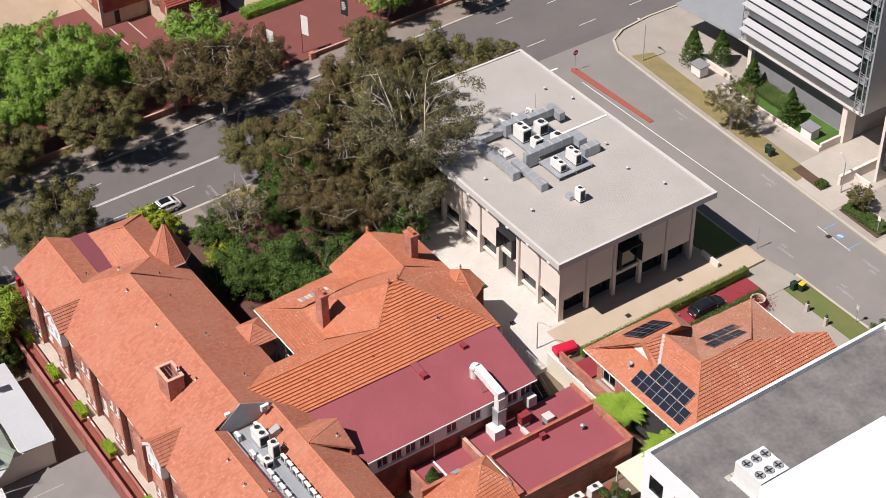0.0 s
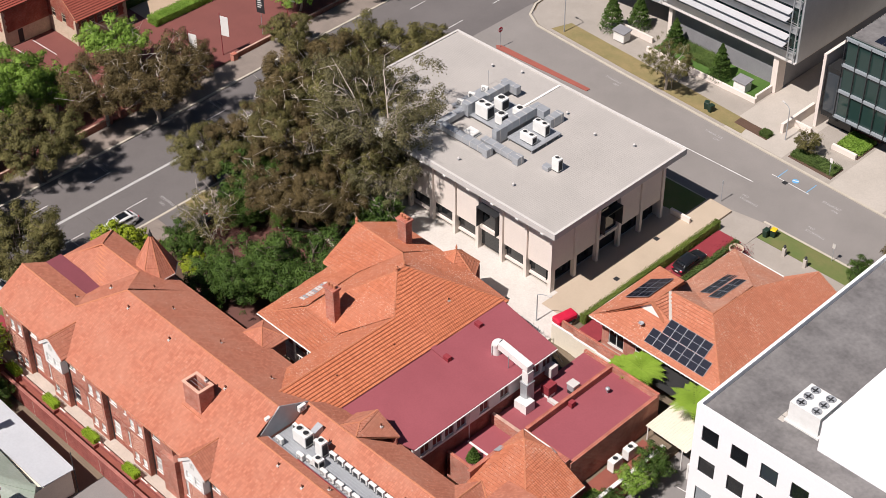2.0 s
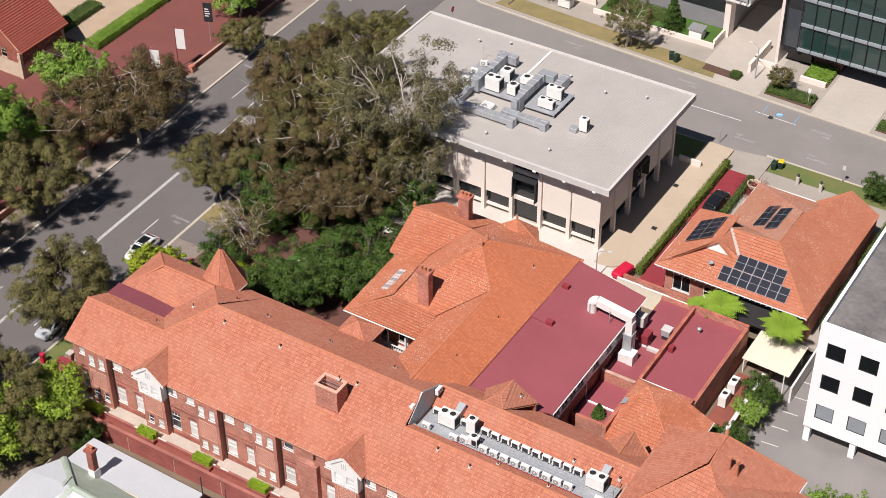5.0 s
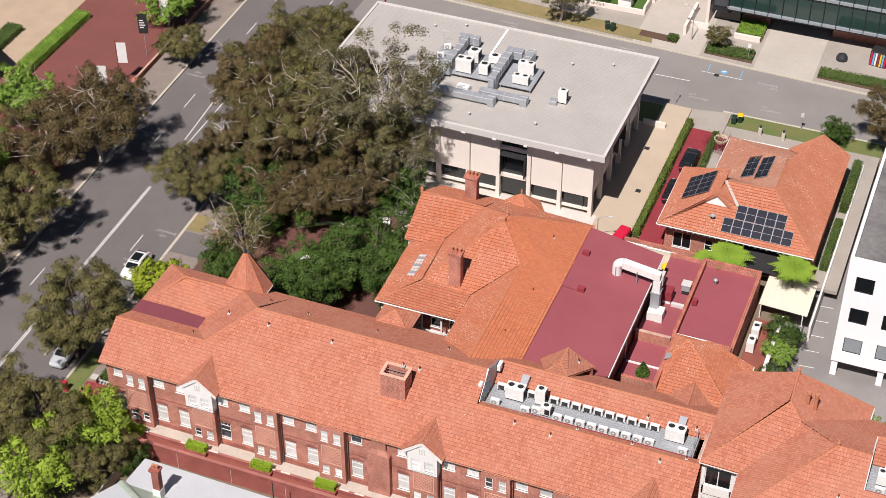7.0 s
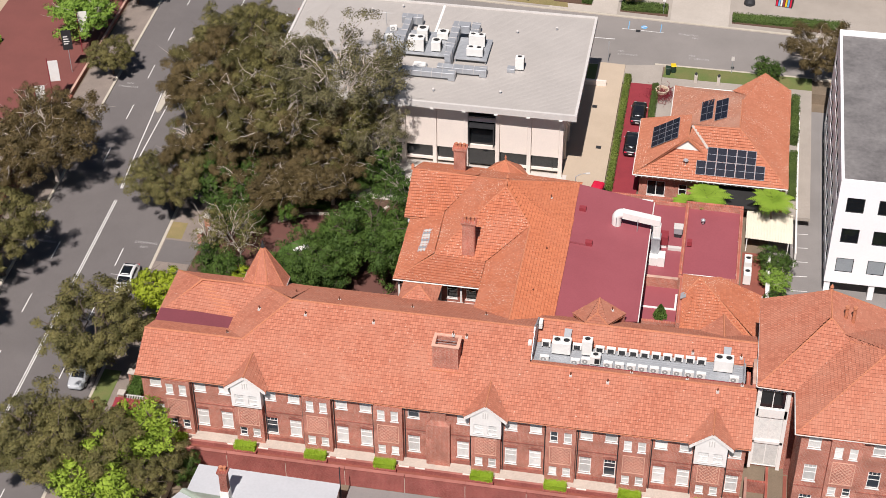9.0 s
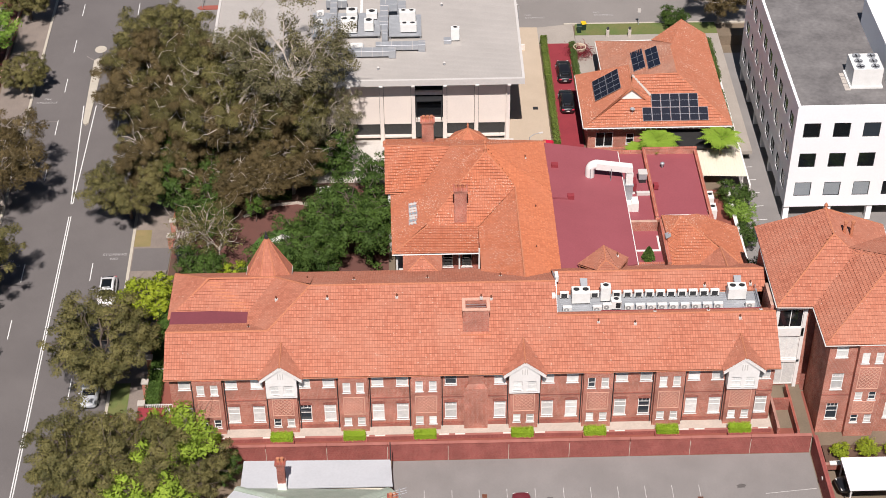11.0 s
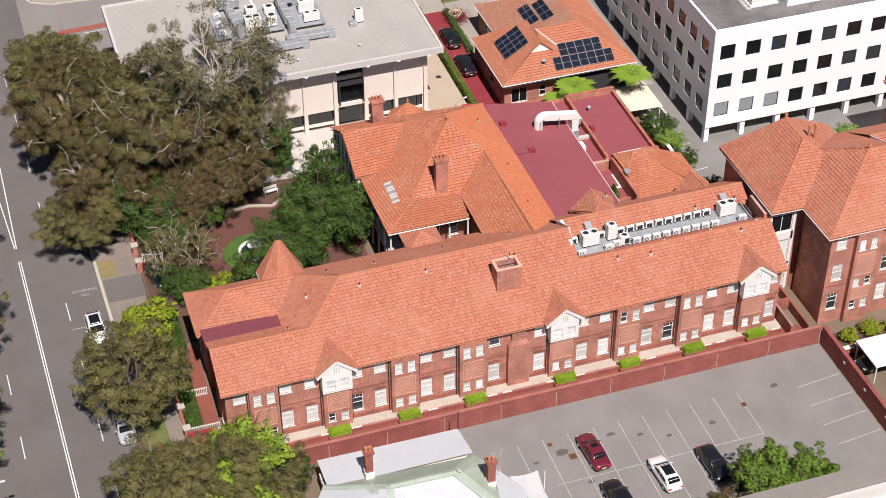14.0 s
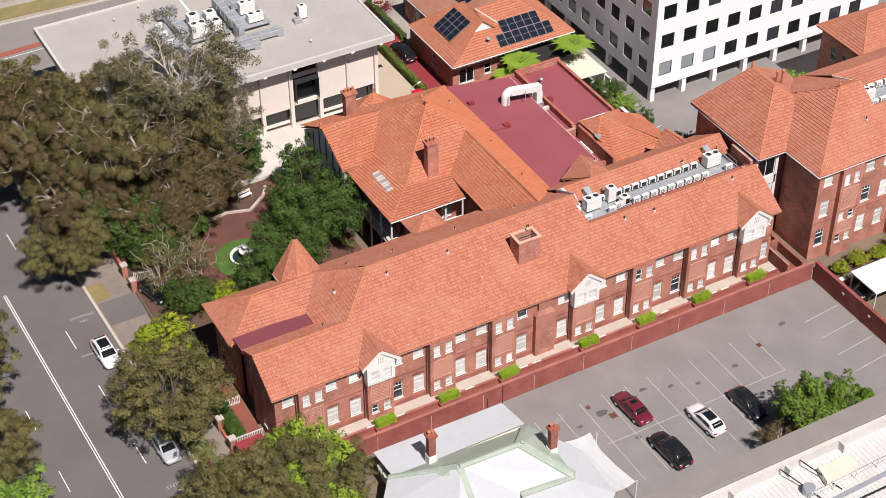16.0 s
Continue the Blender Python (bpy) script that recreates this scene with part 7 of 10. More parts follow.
def ac_large(x, y, z, rz, w, d, h, fans, group, label):
    t = thing("condenser", label, "air conditioner", group, at=(x, y, z), rz=rz)
    part("casing", box(bmesh.new(), -w / 2, w / 2, -d / 2, d / 2, 0.1, h, 0.03), AC_WHITE, t)
    part("base_frame", boxes((-w / 2 + 0.05, w / 2 - 0.05, -d / 2 + 0.05, d / 2 - 0.05, 0, 0.1)), DARK_METAL, t)
    part("coil_grille", boxes((w / 2, w / 2 + 0.02, -d / 2 + 0.1, d / 2 - 0.1, 0.25, h - 0.2), *[(w / 2 + 0.02, w / 2 + 0.035, -d / 2 + 0.12, d / 2 - 0.12, zz, zz + 0.03) for zz in np.arange(0.3, h - 0.25, 0.1)]), DARK_METAL, t)
    for i in range(fans):
        fx = (i + 0.5) * w / fans - w / 2
        r = min(w / fans, d) * 0.4
        fg = part("fan_guard", lathe(bmesh.new(), [(r, 0), (r, 0.1), (r * 0.86, 0.1), (r * 0.86, 0.02)], 16, (fx, 0, h)), AC_WHITE, t)
        part("fan_well", tube(bmesh.new(), (fx, 0, h), (fx, 0, h + 0.024), r * 0.85, r * 0.85, 16), BLACK, fg)
        part("fan_rotor", boxes((fx - r * 0.7, fx + r * 0.7, -0.06, 0.06, h + 0.03, h + 0.045), (fx - 0.06, fx + 0.06, -r * 0.7, r * 0.7, h + 0.05, h + 0.06)), DARK_METAL, fg)
    return t


DK = 10.14
G1 = "air conditioners on the plant deck"
for i in range(10):
    ac_small(42.0 + 1.04 * i, 8.1, DK, 0, G1, "small white condenser with a square dark grille", True)
for i in range(9):
    ac_small(42.95 + 1.057 * i, 6.15, DK, 0, G1)
for x, y, rz, sq in ((37.0, 8.1, 0, True), (39.9, 8.1, 0, True), (37.1, 6.0, 0, False), (39.95, 6.0, 0, False), (54.4, 6.15, 0, False), (40.9, 6.3, 0, False)):
    ac_small(x, y, DK, rz, G1, square=sq)
for x, y, z in ((36.3, 9.4, 11.3), (35.75, 6.0, 11.8)):
    ac_small(x, y, z, 90, G1, "small white condenser bracketed to the sheet-metal end wall")
ac_large(38.5, 7.6, DK, 0, 1.75, 1.05, 1.4, 2, G1, "large white twin-fan condenser on the deck")
ac_large(53.35, 7.75, DK, 0, 1.75, 1.05, 1.4, 2, G1, "large white twin-fan condenser at the deck end")
ac_large(40.85, 7.75, DK, 0, 0.95, 0.8, 1.75, 1, G1, "tall white single-fan condenser on the deck")
ac_box = ac_large(41.75, 6.55, DK, 0, 0.95, 0.75, 1.05, 1, G1, "white boxed condenser with a dark grille")
part("front_grille", boxes((-0.05, 0.4, -0.4, -0.375, 0.25, 0.85)), BLACK, ac_box)
for x in (38.9, 53.6):
    d = thing("duct_cowl", "galvanised duct cowl behind the condensers", "duct", at=(x, 8.75, DK))
    part("cowl", slanted(bmesh.new(), [(-0.3, -0.6, 0.9), (0.3, -0.6, 0.9), (0.35, 0.6, 1.35), (-0.35, 0.6, 1.35)], [(-0.3, -0.6, 0.0), (0.3, -0.6, 0.0), (0.35, 0.6, 0.0), (-0.35, 0.6, 0.0)]), STEEL, d)

for i in range(9):
    ac_small(71.6 + 1.15 * i, 6.5, 13.87, 0, "air conditioners on the east deck")
    ac_small(71.2 + 1.15 * i, 4.0, 13.87, 0, "air conditioners on the east deck")
ac_large(71.4, 5.3, 13.87, 0, 1.3, 0.9, 1.3, 2, "air conditioners on the east deck", "white twin-fan condenser on the east deck")
G2 = "air conditioners on the office roof"
RZ = OZ - 0.1
for x0, x1, y0, y1 in ((11.2, 13.2, 53.6, 59.0), (14.0, 19.2, 53.6, 58.8), (20.2, 24.0, 53.4, 58.2)):
    pl = thing("roof_platform", "galvanised steel plant platform on short legs", "platform", "platforms on the office roof", at=(x0, y0, RZ))
    part("grating", boxes((0, x1 - x0, 0, y1 - y0, 0.4, 0.5), *[(0.05, x1 - x0 - 0.05, 0.3 * i + 0.1, 0.3 * i + 0.14, 0.5, 0.52) for i in range(int((y1 - y0) / 0.3))]), STEEL, pl)
    for a in (0.1, x1 - x0 - 0.2):
        for b in (0.1, (y1 - y0) / 2, y1 - y0 - 0.2):
            part("leg", boxes((a, a + 0.1, b, b + 0.1, 0, 0.4)), STEEL, pl)
PZ = RZ + 0.52
ac_large(15.6, 54.6, PZ, 0, 1.9, 1.2, 1.7, 2, G2, "large white twin-fan roof condenser")
ac_large(15.9, 57.0, PZ, 0, 1.3, 1.2, 1.5, 1, G2, "white single-fan roof condenser")
ac_large(17.9, 54.9, PZ, 0, 1.1, 1.1, 1.3, 1, G2, "white single-fan roof condenser")
ac_large(18.2, 57.6, PZ, 0, 1.3, 1.1, 0.9, 1, G2, "low white single-fan roof condenser")
ac_large(22.5, 54.4, PZ, 0, 1.9, 0.8, 1.1, 2, G2, "white twin-fan condenser at the platform edge")
ac_large(22.4, 56.6, PZ, 0, 1.9, 0.8, 1.5, 2, G2, "tall white twin-fan condenser")
ac_small(12.0, 54.3, PZ, 20, G2)
ac_small(12.0, 56.2, PZ, 20, G2)
ac_small(12.1, 58.2, PZ, 20, G2)
ac_large(27.9, 53.2, RZ, 0, 1.0, 0.75, 1.65, 1, G2, "tall white condenser standing alone")
bx = thing("duct_box", "small galvanised duct box beside the condenser", "duct", at=(27.0, 52.6, RZ))
part("box", box(bmesh.new(), -0.45, 0.45, -0.4, 0.4, 0, 0.5, 0.02), STEEL, bx)
rl = thing("roof_light", "white domed roof light", "roof light", at=(16.5, 51.6, RZ))
part("dome", box(bmesh.new(), -0.75, 0.75, -0.6, 0.6, 0.12, 0.5, 0.12), AC_WHITE, rl)
part("kerb", boxes((-0.85, 0.85, -0.7, 0.7, 0, 0.12)), STEEL, rl)
for nm, segs in (("supply_duct", [(12.9, 20.6, 49.4, 50.3, 0.25, 0.95), (20.2, 21.0, 49.35, 50.35, 0.0, 1.0), (12.7, 13.6, 50.31, 53.3, 0.25, 0.95)]),
                 ("supply_duct", [(18.7, 24.0, 50.7, 51.6, 0.25, 0.9), (23.6, 24.4, 50.65, 51.65, 0.0, 0.95)]),
                 ("return_duct", [(13.2, 14.2, 53.31, 56.3, 0.3, 1.9), (13.3, 14.1, 56.31, 60.2, 0.6, 1.6), (12.7, 15.2, 60.21, 61.0, 0.4, 1.4)]),
                 ("return_duct", [(19.4, 20.1, 51.8, 53.6, 0.1, 1.9), (19.2, 20.15, 53.61, 58.3, 1.0, 2.0), (19.2, 21.2, 58.31, 59.4, 0.9, 1.9), (21.21, 22.2, 58.4, 60.6, 0.0, 1.2)])):
    d = thing(nm, "galvanised sheet-metal roof duct", "duct", "ducts on the office roof", at=(0, 0, RZ))
    for s in segs:
        dd = part("duct_run", box(bmesh.new(), *s, 0.02), STEEL, d)
        long_x = s[1] - s[0] > s[3] - s[2]
        for q in np.arange((s[0] if long_x else s[2]) + 0.6, (s[1] if long_x else s[3]) - 0.2, 1.2):
            e = 0.03
            part("flange", boxes((q, q + 0.05, s[2] - e, s[3] + e, s[4], s[5] + e) if long_x else (s[0] - e, s[1] + e, q, q + 0.05, s[4], s[5] + e)), FASCIA, dd)
for x, y in ((8.5, 63.2), (12.0, 64.6), (26.5, 61.0), (21.5, 62.0), (31.0, 62.5), (19.0, 47.0), (26.5, 47.8)):
    v = thing("roof_cowl", "small round roof vent cowl", "vent", "cowls on the office roof", at=(x, y, RZ))
    part("pipe", tube(bmesh.new(), (0, 0, 0), (0, 0, 0.3), 0.1), STEEL, v)
    part("cap", tube(bmesh.new(), (0, 0, 0.3), (0, 0, 0.4), 0.18, 0.1), FASCIA, v)
an = thing("roof_antenna", "thin metal roof antenna", "antenna", at=(10.9, 60.0, RZ))
bm = bmesh.new()
tube(bm, (0, 0, 0), (0, 0, 2.0), 0.025, 0.02, 5)
tube(bm, (-0.6, 0, 1.8), (0.6, 0, 1.8), 0.015, 0.015, 4)
part("mast", bm, STEEL, an)
for x, y, z, s in ((47.85, 33.9, 4.75, 0.75),):
    u = thing("exhaust_fan", "small grey boxed roof exhaust fan", "exhaust fan", at=(x, y, z))
    part("curb", boxes((-s / 2, s / 2, -s / 2, s / 2, 0, 0.45)), DARK_METAL, u)
    part("hood", box(bmesh.new(), -s * 0.6, s * 0.6, -s * 0.6, s * 0.6, 0.45, 1.2, 0.05), STEEL, u)
    part("lid", box(bmesh.new(), -s * 0.66, s * 0.66, -s * 0.66, s * 0.66, 1.2, 1.28, 0.02), FASCIA, u)
bm = bmesh.new()
box(bm, 46.95, 48.38, 31.2, 31.6, 4.76, 5.1)
ob = tagged(part("roof_conduit", bm, FASCIA), "pale duct lying on the low roof", "duct")
for x, y in ((55.5, 33.8), (55.5, 31.6)):
    ac_large(x, y, 1.4, 90, 1.4, 0.8, 1.4, 1, "condensers in the side yard", "cream condenser in the brick side yard")

# ---------------------------------------------------------------- cars
def loft(rings, caps=True):
    """A closed skin through rings of equally many points."""
    bm = bmesh.new()
    rs = [[bm.verts.new(p) for p in r] for r in rings]
    k = len(rs[0])
    for a, b in zip(rs, rs[1:]):
        for i in range(k):
            bm.faces.new((a[i], a[(i + 1) % k], b[(i + 1) % k], b[i]))
    if caps:
        bm.faces.new(rs[0])
        bm.faces.new(list(reversed(rs[-1])))
    bmesh.ops.recalc_face_normals(bm, faces=bm.faces[:])
    for f in bm.faces:
        f.smooth = True
    return bm


def patch(rows, lift):
    """A thin curved panel through a grid of points, set off along the grid's own normals."""
    bm = bmesh.new()
    g = [[Vector(p) for p in r] for r in rows]
    n = (g[0][-1] - g[0][0]).cross(g[-1][0] - g[0][0]).normalized()
    c = sum((p for r in g for p in r), Vector()) / sum(len(r) for r in g)
    if n.dot(c - Vector((0, 0, 0.75))) < 0:
        n = -n
    a = [[bm.verts.new(p + n * lift) for p in r] for r in g]
    b = [[bm.verts.new(p - n * 0.02) for p in r] for r in g]
    h, w = len(g), len(g[0])
    for i in range(h - 1):
        for j in range(w - 1):
            bm.faces.new((a[i][j], a[i][j + 1], a[i + 1][j + 1], a[i + 1][j])).smooth = True
    edge = [(0, j) for j in range(w)] + [(i, w - 1) for i in range(1, h)] + [(h - 1, j) for j in range(w - 2, -1, -1)] + [(i, 0) for i in range(h - 2, 0, -1)]
    for (i, j), (k, m) in zip(edge, edge[1:] + edge[:1]):
        bm.faces.new((a[i][j], a[k][m], b[k][m], b[i][j]))
    bmesh.ops.recalc_face_normals(bm, faces=bm.faces[:])
    return bm


def car(x, y, z, rz, paint, label, length=4.5, width=1.78, height=1.45, kind="car", boot=0.3, roof=""):
    t = thing(kind, label, "car", at=(x, y, z), rz=rz)
    L, W, h = length / 2, width / 2, height
    body = []
    for yy, w, z0, z1 in ((-L, 0.70, 0.36, 0.72), (-L + 0.06, 0.82, 0.30, 0.82), (-L + 0.22, 0.92, 0.26, 0.90), (-L + 0.6, 0.98, 0.22, 0.94), (-L * 0.3, 1.0, 0.20, 0.95), (L * 0.2, 1.0, 0.20, 0.95),
                          (L * 0.5, 0.99, 0.20, 0.92), (L * 0.72, 0.97, 0.22, 0.85), (L - 0.28, 0.90, 0.26, 0.75), (L - 0.09, 0.78, 0.30, 0.66), (L, 0.62, 0.36, 0.58)):
        w *= W
        body.append([(sx * w * a, yy, z0 + (z1 - z0) * b) for sx, a, b in ((-1, 0.86, 0), (-1, 0.97, 0.18), (-1, 1.0, 0.5), (-1, 0.97, 0.78), (-1, 0.88, 0.94), (-1, 0.55, 1.0), (0, 0, 1.03),
                                                                         (1, 0.55, 1.0), (1, 0.88, 0.94), (1, 0.97, 0.78), (1, 1.0, 0.5), (1, 0.97, 0.18), (1, 0.86, 0))])
    part("body", loft(body), paint, t)
    # the cabin's roof line from tail to windscreen foot, with its half widths at the waist and the roof
    r0, f0 = -L + boot, L * 0.52
    line = [(r0, 0.88, 0.86, 0.86), (r0 + 0.3, 0.60 * h + 0.40, 0.90, 0.80), (r0 + 0.62, h - 0.10, 0.92, 0.76), (r0 + 1.0, h - 0.02, 0.93, 0.74), (-0.1, h, 0.93, 0.74), (0.25, h - 0.04, 0.93, 0.75), (0.5, h - 0.16, 0.92, 0.78), (f0, 0.86, 0.88, 0.86)]

    def at(yy):
        for p, q in zip(line, line[1:]):
            if yy <= q[0]:
                f = (yy - p[0]) / (q[0] - p[0])
                return [a + (b - a) * f for a, b in zip(p, q)]
        return list(line[-1])
    rings = []
    for yy, zt, wl, wt in line:
        d = zt - 0.84
        rings.append([(-W * wl, yy, 0.84), (-W * wt, yy, zt - 0.16 * d), (-W * wt * 0.86, yy, zt - 0.03 * d), (-W * wt * 0.45, yy, zt + 0.02 * d), (W * wt * 0.45, yy, zt + 0.02 * d), (W * wt * 0.86, yy, zt - 0.03 * d), (W * wt, yy, zt - 0.16 * d), (W * wl, yy, 0.84)])
    cabin = part("cabin", loft(rings), paint, t)

    def across(ya, yb, g, n=4):
        rows = []
        for i in range(n):
            _, zt, _, wt = at(ya + (yb - ya) * i / (n - 1))
            rows.append([(W * wt * k, ya + (yb - ya) * i / (n - 1), zt + 0.02 * (zt - 0.84) * (1 - abs(k))) for k in (-g, -g * 0.5, 0, g * 0.5, g)])
        return rows

    def beside(sx, ya, yb):
        rows = []
        for k in (0.22, 0.8):
            row = []
            for i in range(4):
                yy = ya + (yb - ya) * i / 3
                _, zt, wl, wt = at(yy)
                top = 0.84 + (zt - 0.84) * 0.84
                row.append((sx * W * (wl + (wt - wl) * k), yy, 0.84 + (top - 0.84) * k))
            rows.append(row)
        return rows
    part("windscreen", patch(across(0.52, f0 - 0.1, 0.84), 0.02), GLASS_DARK, cabin)
    part("rear_window", patch(across(r0 + 0.12, r0 + 0.56, 0.78), 0.02), GLASS_DARK, cabin)
    if roof == "glass":
        part("glass_roof", patch(across(r0 + 0.9, 0.36, 0.72, 6), 0.02), GLASS_DARK, cabin, "black glass roof panel")
    if roof == "hatch":
        part("sunroof", patch(across(-0.35, 0.2, 0.55), 0.02), GLASS_DARK, cabin, "dark glass sunroof")
    for sx in (-1, 1):
        part("side_window", patch(beside(sx, r0 + 0.62, -0.3), 0.015), GLASS_DARK, cabin)
        part("side_window", patch(beside(sx, -0.22, 0.62), 0.015), GLASS_DARK, cabin)
        a, b = sorted((sx * (W - 0.03), sx * (W + 0.15)))
        part("mirror", box(bmesh.new(), a, b, 0.6, 0.74, 0.88, 1.0, 0.03), paint, t)
        part("headlight", box(bmesh.new(), sx * W * 0.62 - 0.16, sx * W * 0.62 + 0.16, L - 0.34, L - 0.1, 0.56, 0.68, 0.03), AC_WHITE, t)
        part("tail_light", box(bmesh.new(), sx * W * 0.66 - 0.16, sx * W * 0.66 + 0.16, -L - 0.005, -L + 0.14, 0.66, 0.8, 0.02), RED_CLOTH, t)
        for yy in (-L * 0.6, L * 0.62):
            wh = part("wheel", tube(bmesh.new(), (sx * (W - 0.2), yy, 0.32), (sx * (W + 0.01), yy, 0.32), 0.32, 0.32, 16), BLACK, t)
            part("rim", tube(bmesh.new(), (sx * (W + 0.0), yy, 0.32), (sx * (W + 0.02), yy, 0.32), 0.2, 0.19, 12), ALU, wh)
    part("number_plate", boxes((-0.2, 0.2, -L - 0.02, -L, 0.5, 0.6)), AC_WHITE, t)
    return t


def paint(name, c):
    m = bpy.data.materials.new(name)
    m.use_nodes = True
    b = m.node_tree.nodes["Principled BSDF"]
    b.inputs["Base Color"].default_value = (*c, 1)
    b.inputs["Roughness"].default_value = 0.28
    b.inputs["Coat Weight"].default_value = 0.6
    return m


P_MAROON, P_WHITE, P_BLACK, P_SILVER = paint("maroon_car_paint", (0.14, 0.015, 0.03)), paint("white_car_paint", (0.75, 0.75, 0.74)), paint("black_car_paint", (0.012, 0.013, 0.016)), paint("silver_car_paint", (0.42, 0.44, 0.46))
car(32.2, -10.3, 0.012, 3, P_MAROON, "maroon sedan with a sunroof parked in a marked bay", 4.7, boot=0.75, roof="hatch")
car(37.4, -15.0, 0.012, 3, P_WHITE, "white hatchback with a dark glass roof parked in a marked bay", 4.4, roof="glass")
car(32.2, -16.6, 0.012, 3, P_BLACK, "black sport wagon parked in a marked bay", 4.9, 1.95, 1.7)
car(42.2, -15.2, 0.012, 183, P_BLACK, "black hatchback parked under a tree", 4.4)
car(-9.3, 20.5, 1.02, 182, P_WHITE, "white electric hatchback with a black glass roof at the kerb", 4.6, 1.9, roof="glass")
car(-8.9, 5.6, 1.02, 182, P_SILVER, "silver hatchback parked under a street tree", 4.3)
car(41.5, 60.4, 1.7, 0, P_BLACK, "black car parked in the maroon driveway", 4.6)
car(41.3, 53.8, 1.7, 0, P_BLACK, "second black car in the maroon driveway", 4.6)
car(-1.9, 26.4, 1.43, 195, P_BLACK, "black car with a pale roof parked in the garden court", 4.3)
car(63.4, -8.0, 0.61, 100, P_BLACK, "black van backed under a white canopy", 5.0, 1.95, 1.9, "van")

# ---------------------------------------------------------------- cottage and big roof south of the wall
cot = thing("white_cottage", "cottage with white and pale green metal roofs", "building")
part("wall", boxes((7.3, 20.2, -22, -6.3, -0.1, 3.0)), CREAM, cot)
part("lean_to_roof", thick([(6.9, -9.6, 3.55), (20.5, -9.6, 3.55), (20.3, -5.9, 3.1), (6.9, -5.7, 3.1)], 0.1), ROOF_WHITE, cot, "white sheet lean-to roof")
CR = 5.9
TA, TB, HE, HW = (11.6, -13.3, CR), (17.6, -13.5, CR), (20.4, -10.2, 3.75), (6.5, -9.4, 3.5)
part("main_roof", thick([HW, HE, TB, TA], 0.1), ROOF_GREEN, cot, "pale green weathered metal slope")
part("main_roof", thick([TA, TB, (20.7, -17.7, 4.2), (15.5, -17.2, 4.0)], 0.1), ROOF_WHITE, cot)
part("main_roof", thick([TA, (15.5, -17.2, 4.0), (13.0, -21.5, 3.2), (10.2, -21.5, 3.2)], 0.1), ROOF_WHITE, cot)
part("hip_roof", thick([HE, (21.6, -11.4, 3.5), (21.0, -14.6, 3.9), (20.7, -17.7, 4.2), TB], 0.1), ROOF_GREEN, cot)
part("side_roof", thick([(21.6, -11.6, 3.4), (23.6, -14.6, 3.0), (23.4, -20.4, 3.0), (20.4, -23, 3.2), (20.6, -17.8, 3.9)], 0.1), ROOF_WHITE, cot)
part("lower_roof", thick([(15.5, -17.4, 3.85), (20.6, -17.9, 3.9), (20.4, -23, 3.2), (13.0, -23, 3.2)], 0.1), ROOF_WHITE, cot)
part("hip_roof", thick([HW, TA, (10.2, -21.5, 3.2), (6.3, -23, 3.2), (4.5, -18, 3.0), (4.5, -12, 3.0)], 0.1), ROOF_WHITE, cot)
for a, b, w in ((TA, TB, 0.3), (TB, HE, 0.45), (TA, HW, 0.3), (TB, (20.7, -17.7, 4.2), 0.45), ((20.7, -17.7, 4.2), (15.5, -17.2, 4.0), 0.4), (TA, (10.2, -21.5, 3.2), 0.3)):
    a, b = Vector(a), Vector(b)
    side = (b - a).cross(Vector((0, 0, 1))).normalized() * w
    up = Vector((0, 0, 0.1))
    part("ridge_flashing", slanted(bmesh.new(), [a + up - side * 0.0 + Vector((0, 0, 0.05)), a + up * 0.4 - side, b + up * 0.4 - side, b + up + Vector((0, 0, 0.05)), b + up * 0.4 + side, a + up * 0.4 + side],
                                    [a - up, a - up - side, b - up - side, b - up, b - up + side, a - up + side]), ROOF_GREEN, cot)
part("gablet", thick([(9.0, -12.9, 4.5), (10.3, -12.0, 5.5), (10.6, -13.2, 5.7), (10.2, -14.4, 4.6)], 0.08), ROOF_GREEN, cot)
chimney(cot, "chimney", 10.7, -9.7, 3.2, 7.1, 0.7, 0.6, 2, BRICK_DARK)
part("chimney_base", boxes((10.3, 11.1, -10.1, -9.3, 3.0, 4.6)), WHITE, cot)
chimney(cot, "chimney", 20.6, -14.2, 3.2, 7.1, 0.7, 0.6, 2, BRICK_DARK)
part("chimney_base", boxes((20.2, 21.0, -14.6, -13.8, 3.0, 4.6)), WHITE, cot)
bm = bmesh.new()
tube(bm, (21.2, -14.2, 5), (21.2, -14.2, 8.2), 0.03, 0.03, 5)
for dz in (7.4, 7.7, 8.0):
    tube(bm, (20.6, -14.4, dz), (21.8, -14.0, dz), 0.02, 0.02, 4)
part("tv_antenna", bm, STEEL, cot)
for x in (3.9, ):
    part("side_yard_wall", boxes((x, x + 0.15, -22, -3.3, -0.1, 1.4)), CREAM, cot)
ac_small(7.0, -6.9, 1.5, -90, "condensers on the cottage wall", "white condenser bracketed on the cottage wall")
ac_small(7.0, -8.0, 1.5, -90, "condensers on the cottage wall", "white condenser bracketed on the cottage wall")
pole = thing("steel_pole", "thin dark steel pole at the wall", "pole", at=(20.3, -6.0, 0))
part("shaft", tube(bmesh.new(), (0, 0, 0), (0, 0, 5.4), 0.06, 0.05), DARK_METAL, pole)
sail = thing("shade_canopy", "white fabric shade canopy on a frame", "canopy", at=(0, 0, 0))
bm = bmesh.new()
edge_w = [(22.95, -12.75, 2.75), (23.15, -14.5, 2.6), (23.2, -17.2, 2.55), (23.35, -20.0, 2.6)]
edge_e = [(25.6, -12.9, 2.8), (25.3, -15.1, 2.65), (25.5, -17.4, 2.6), (25.9, -19.9, 2.65)]
rows_ = []
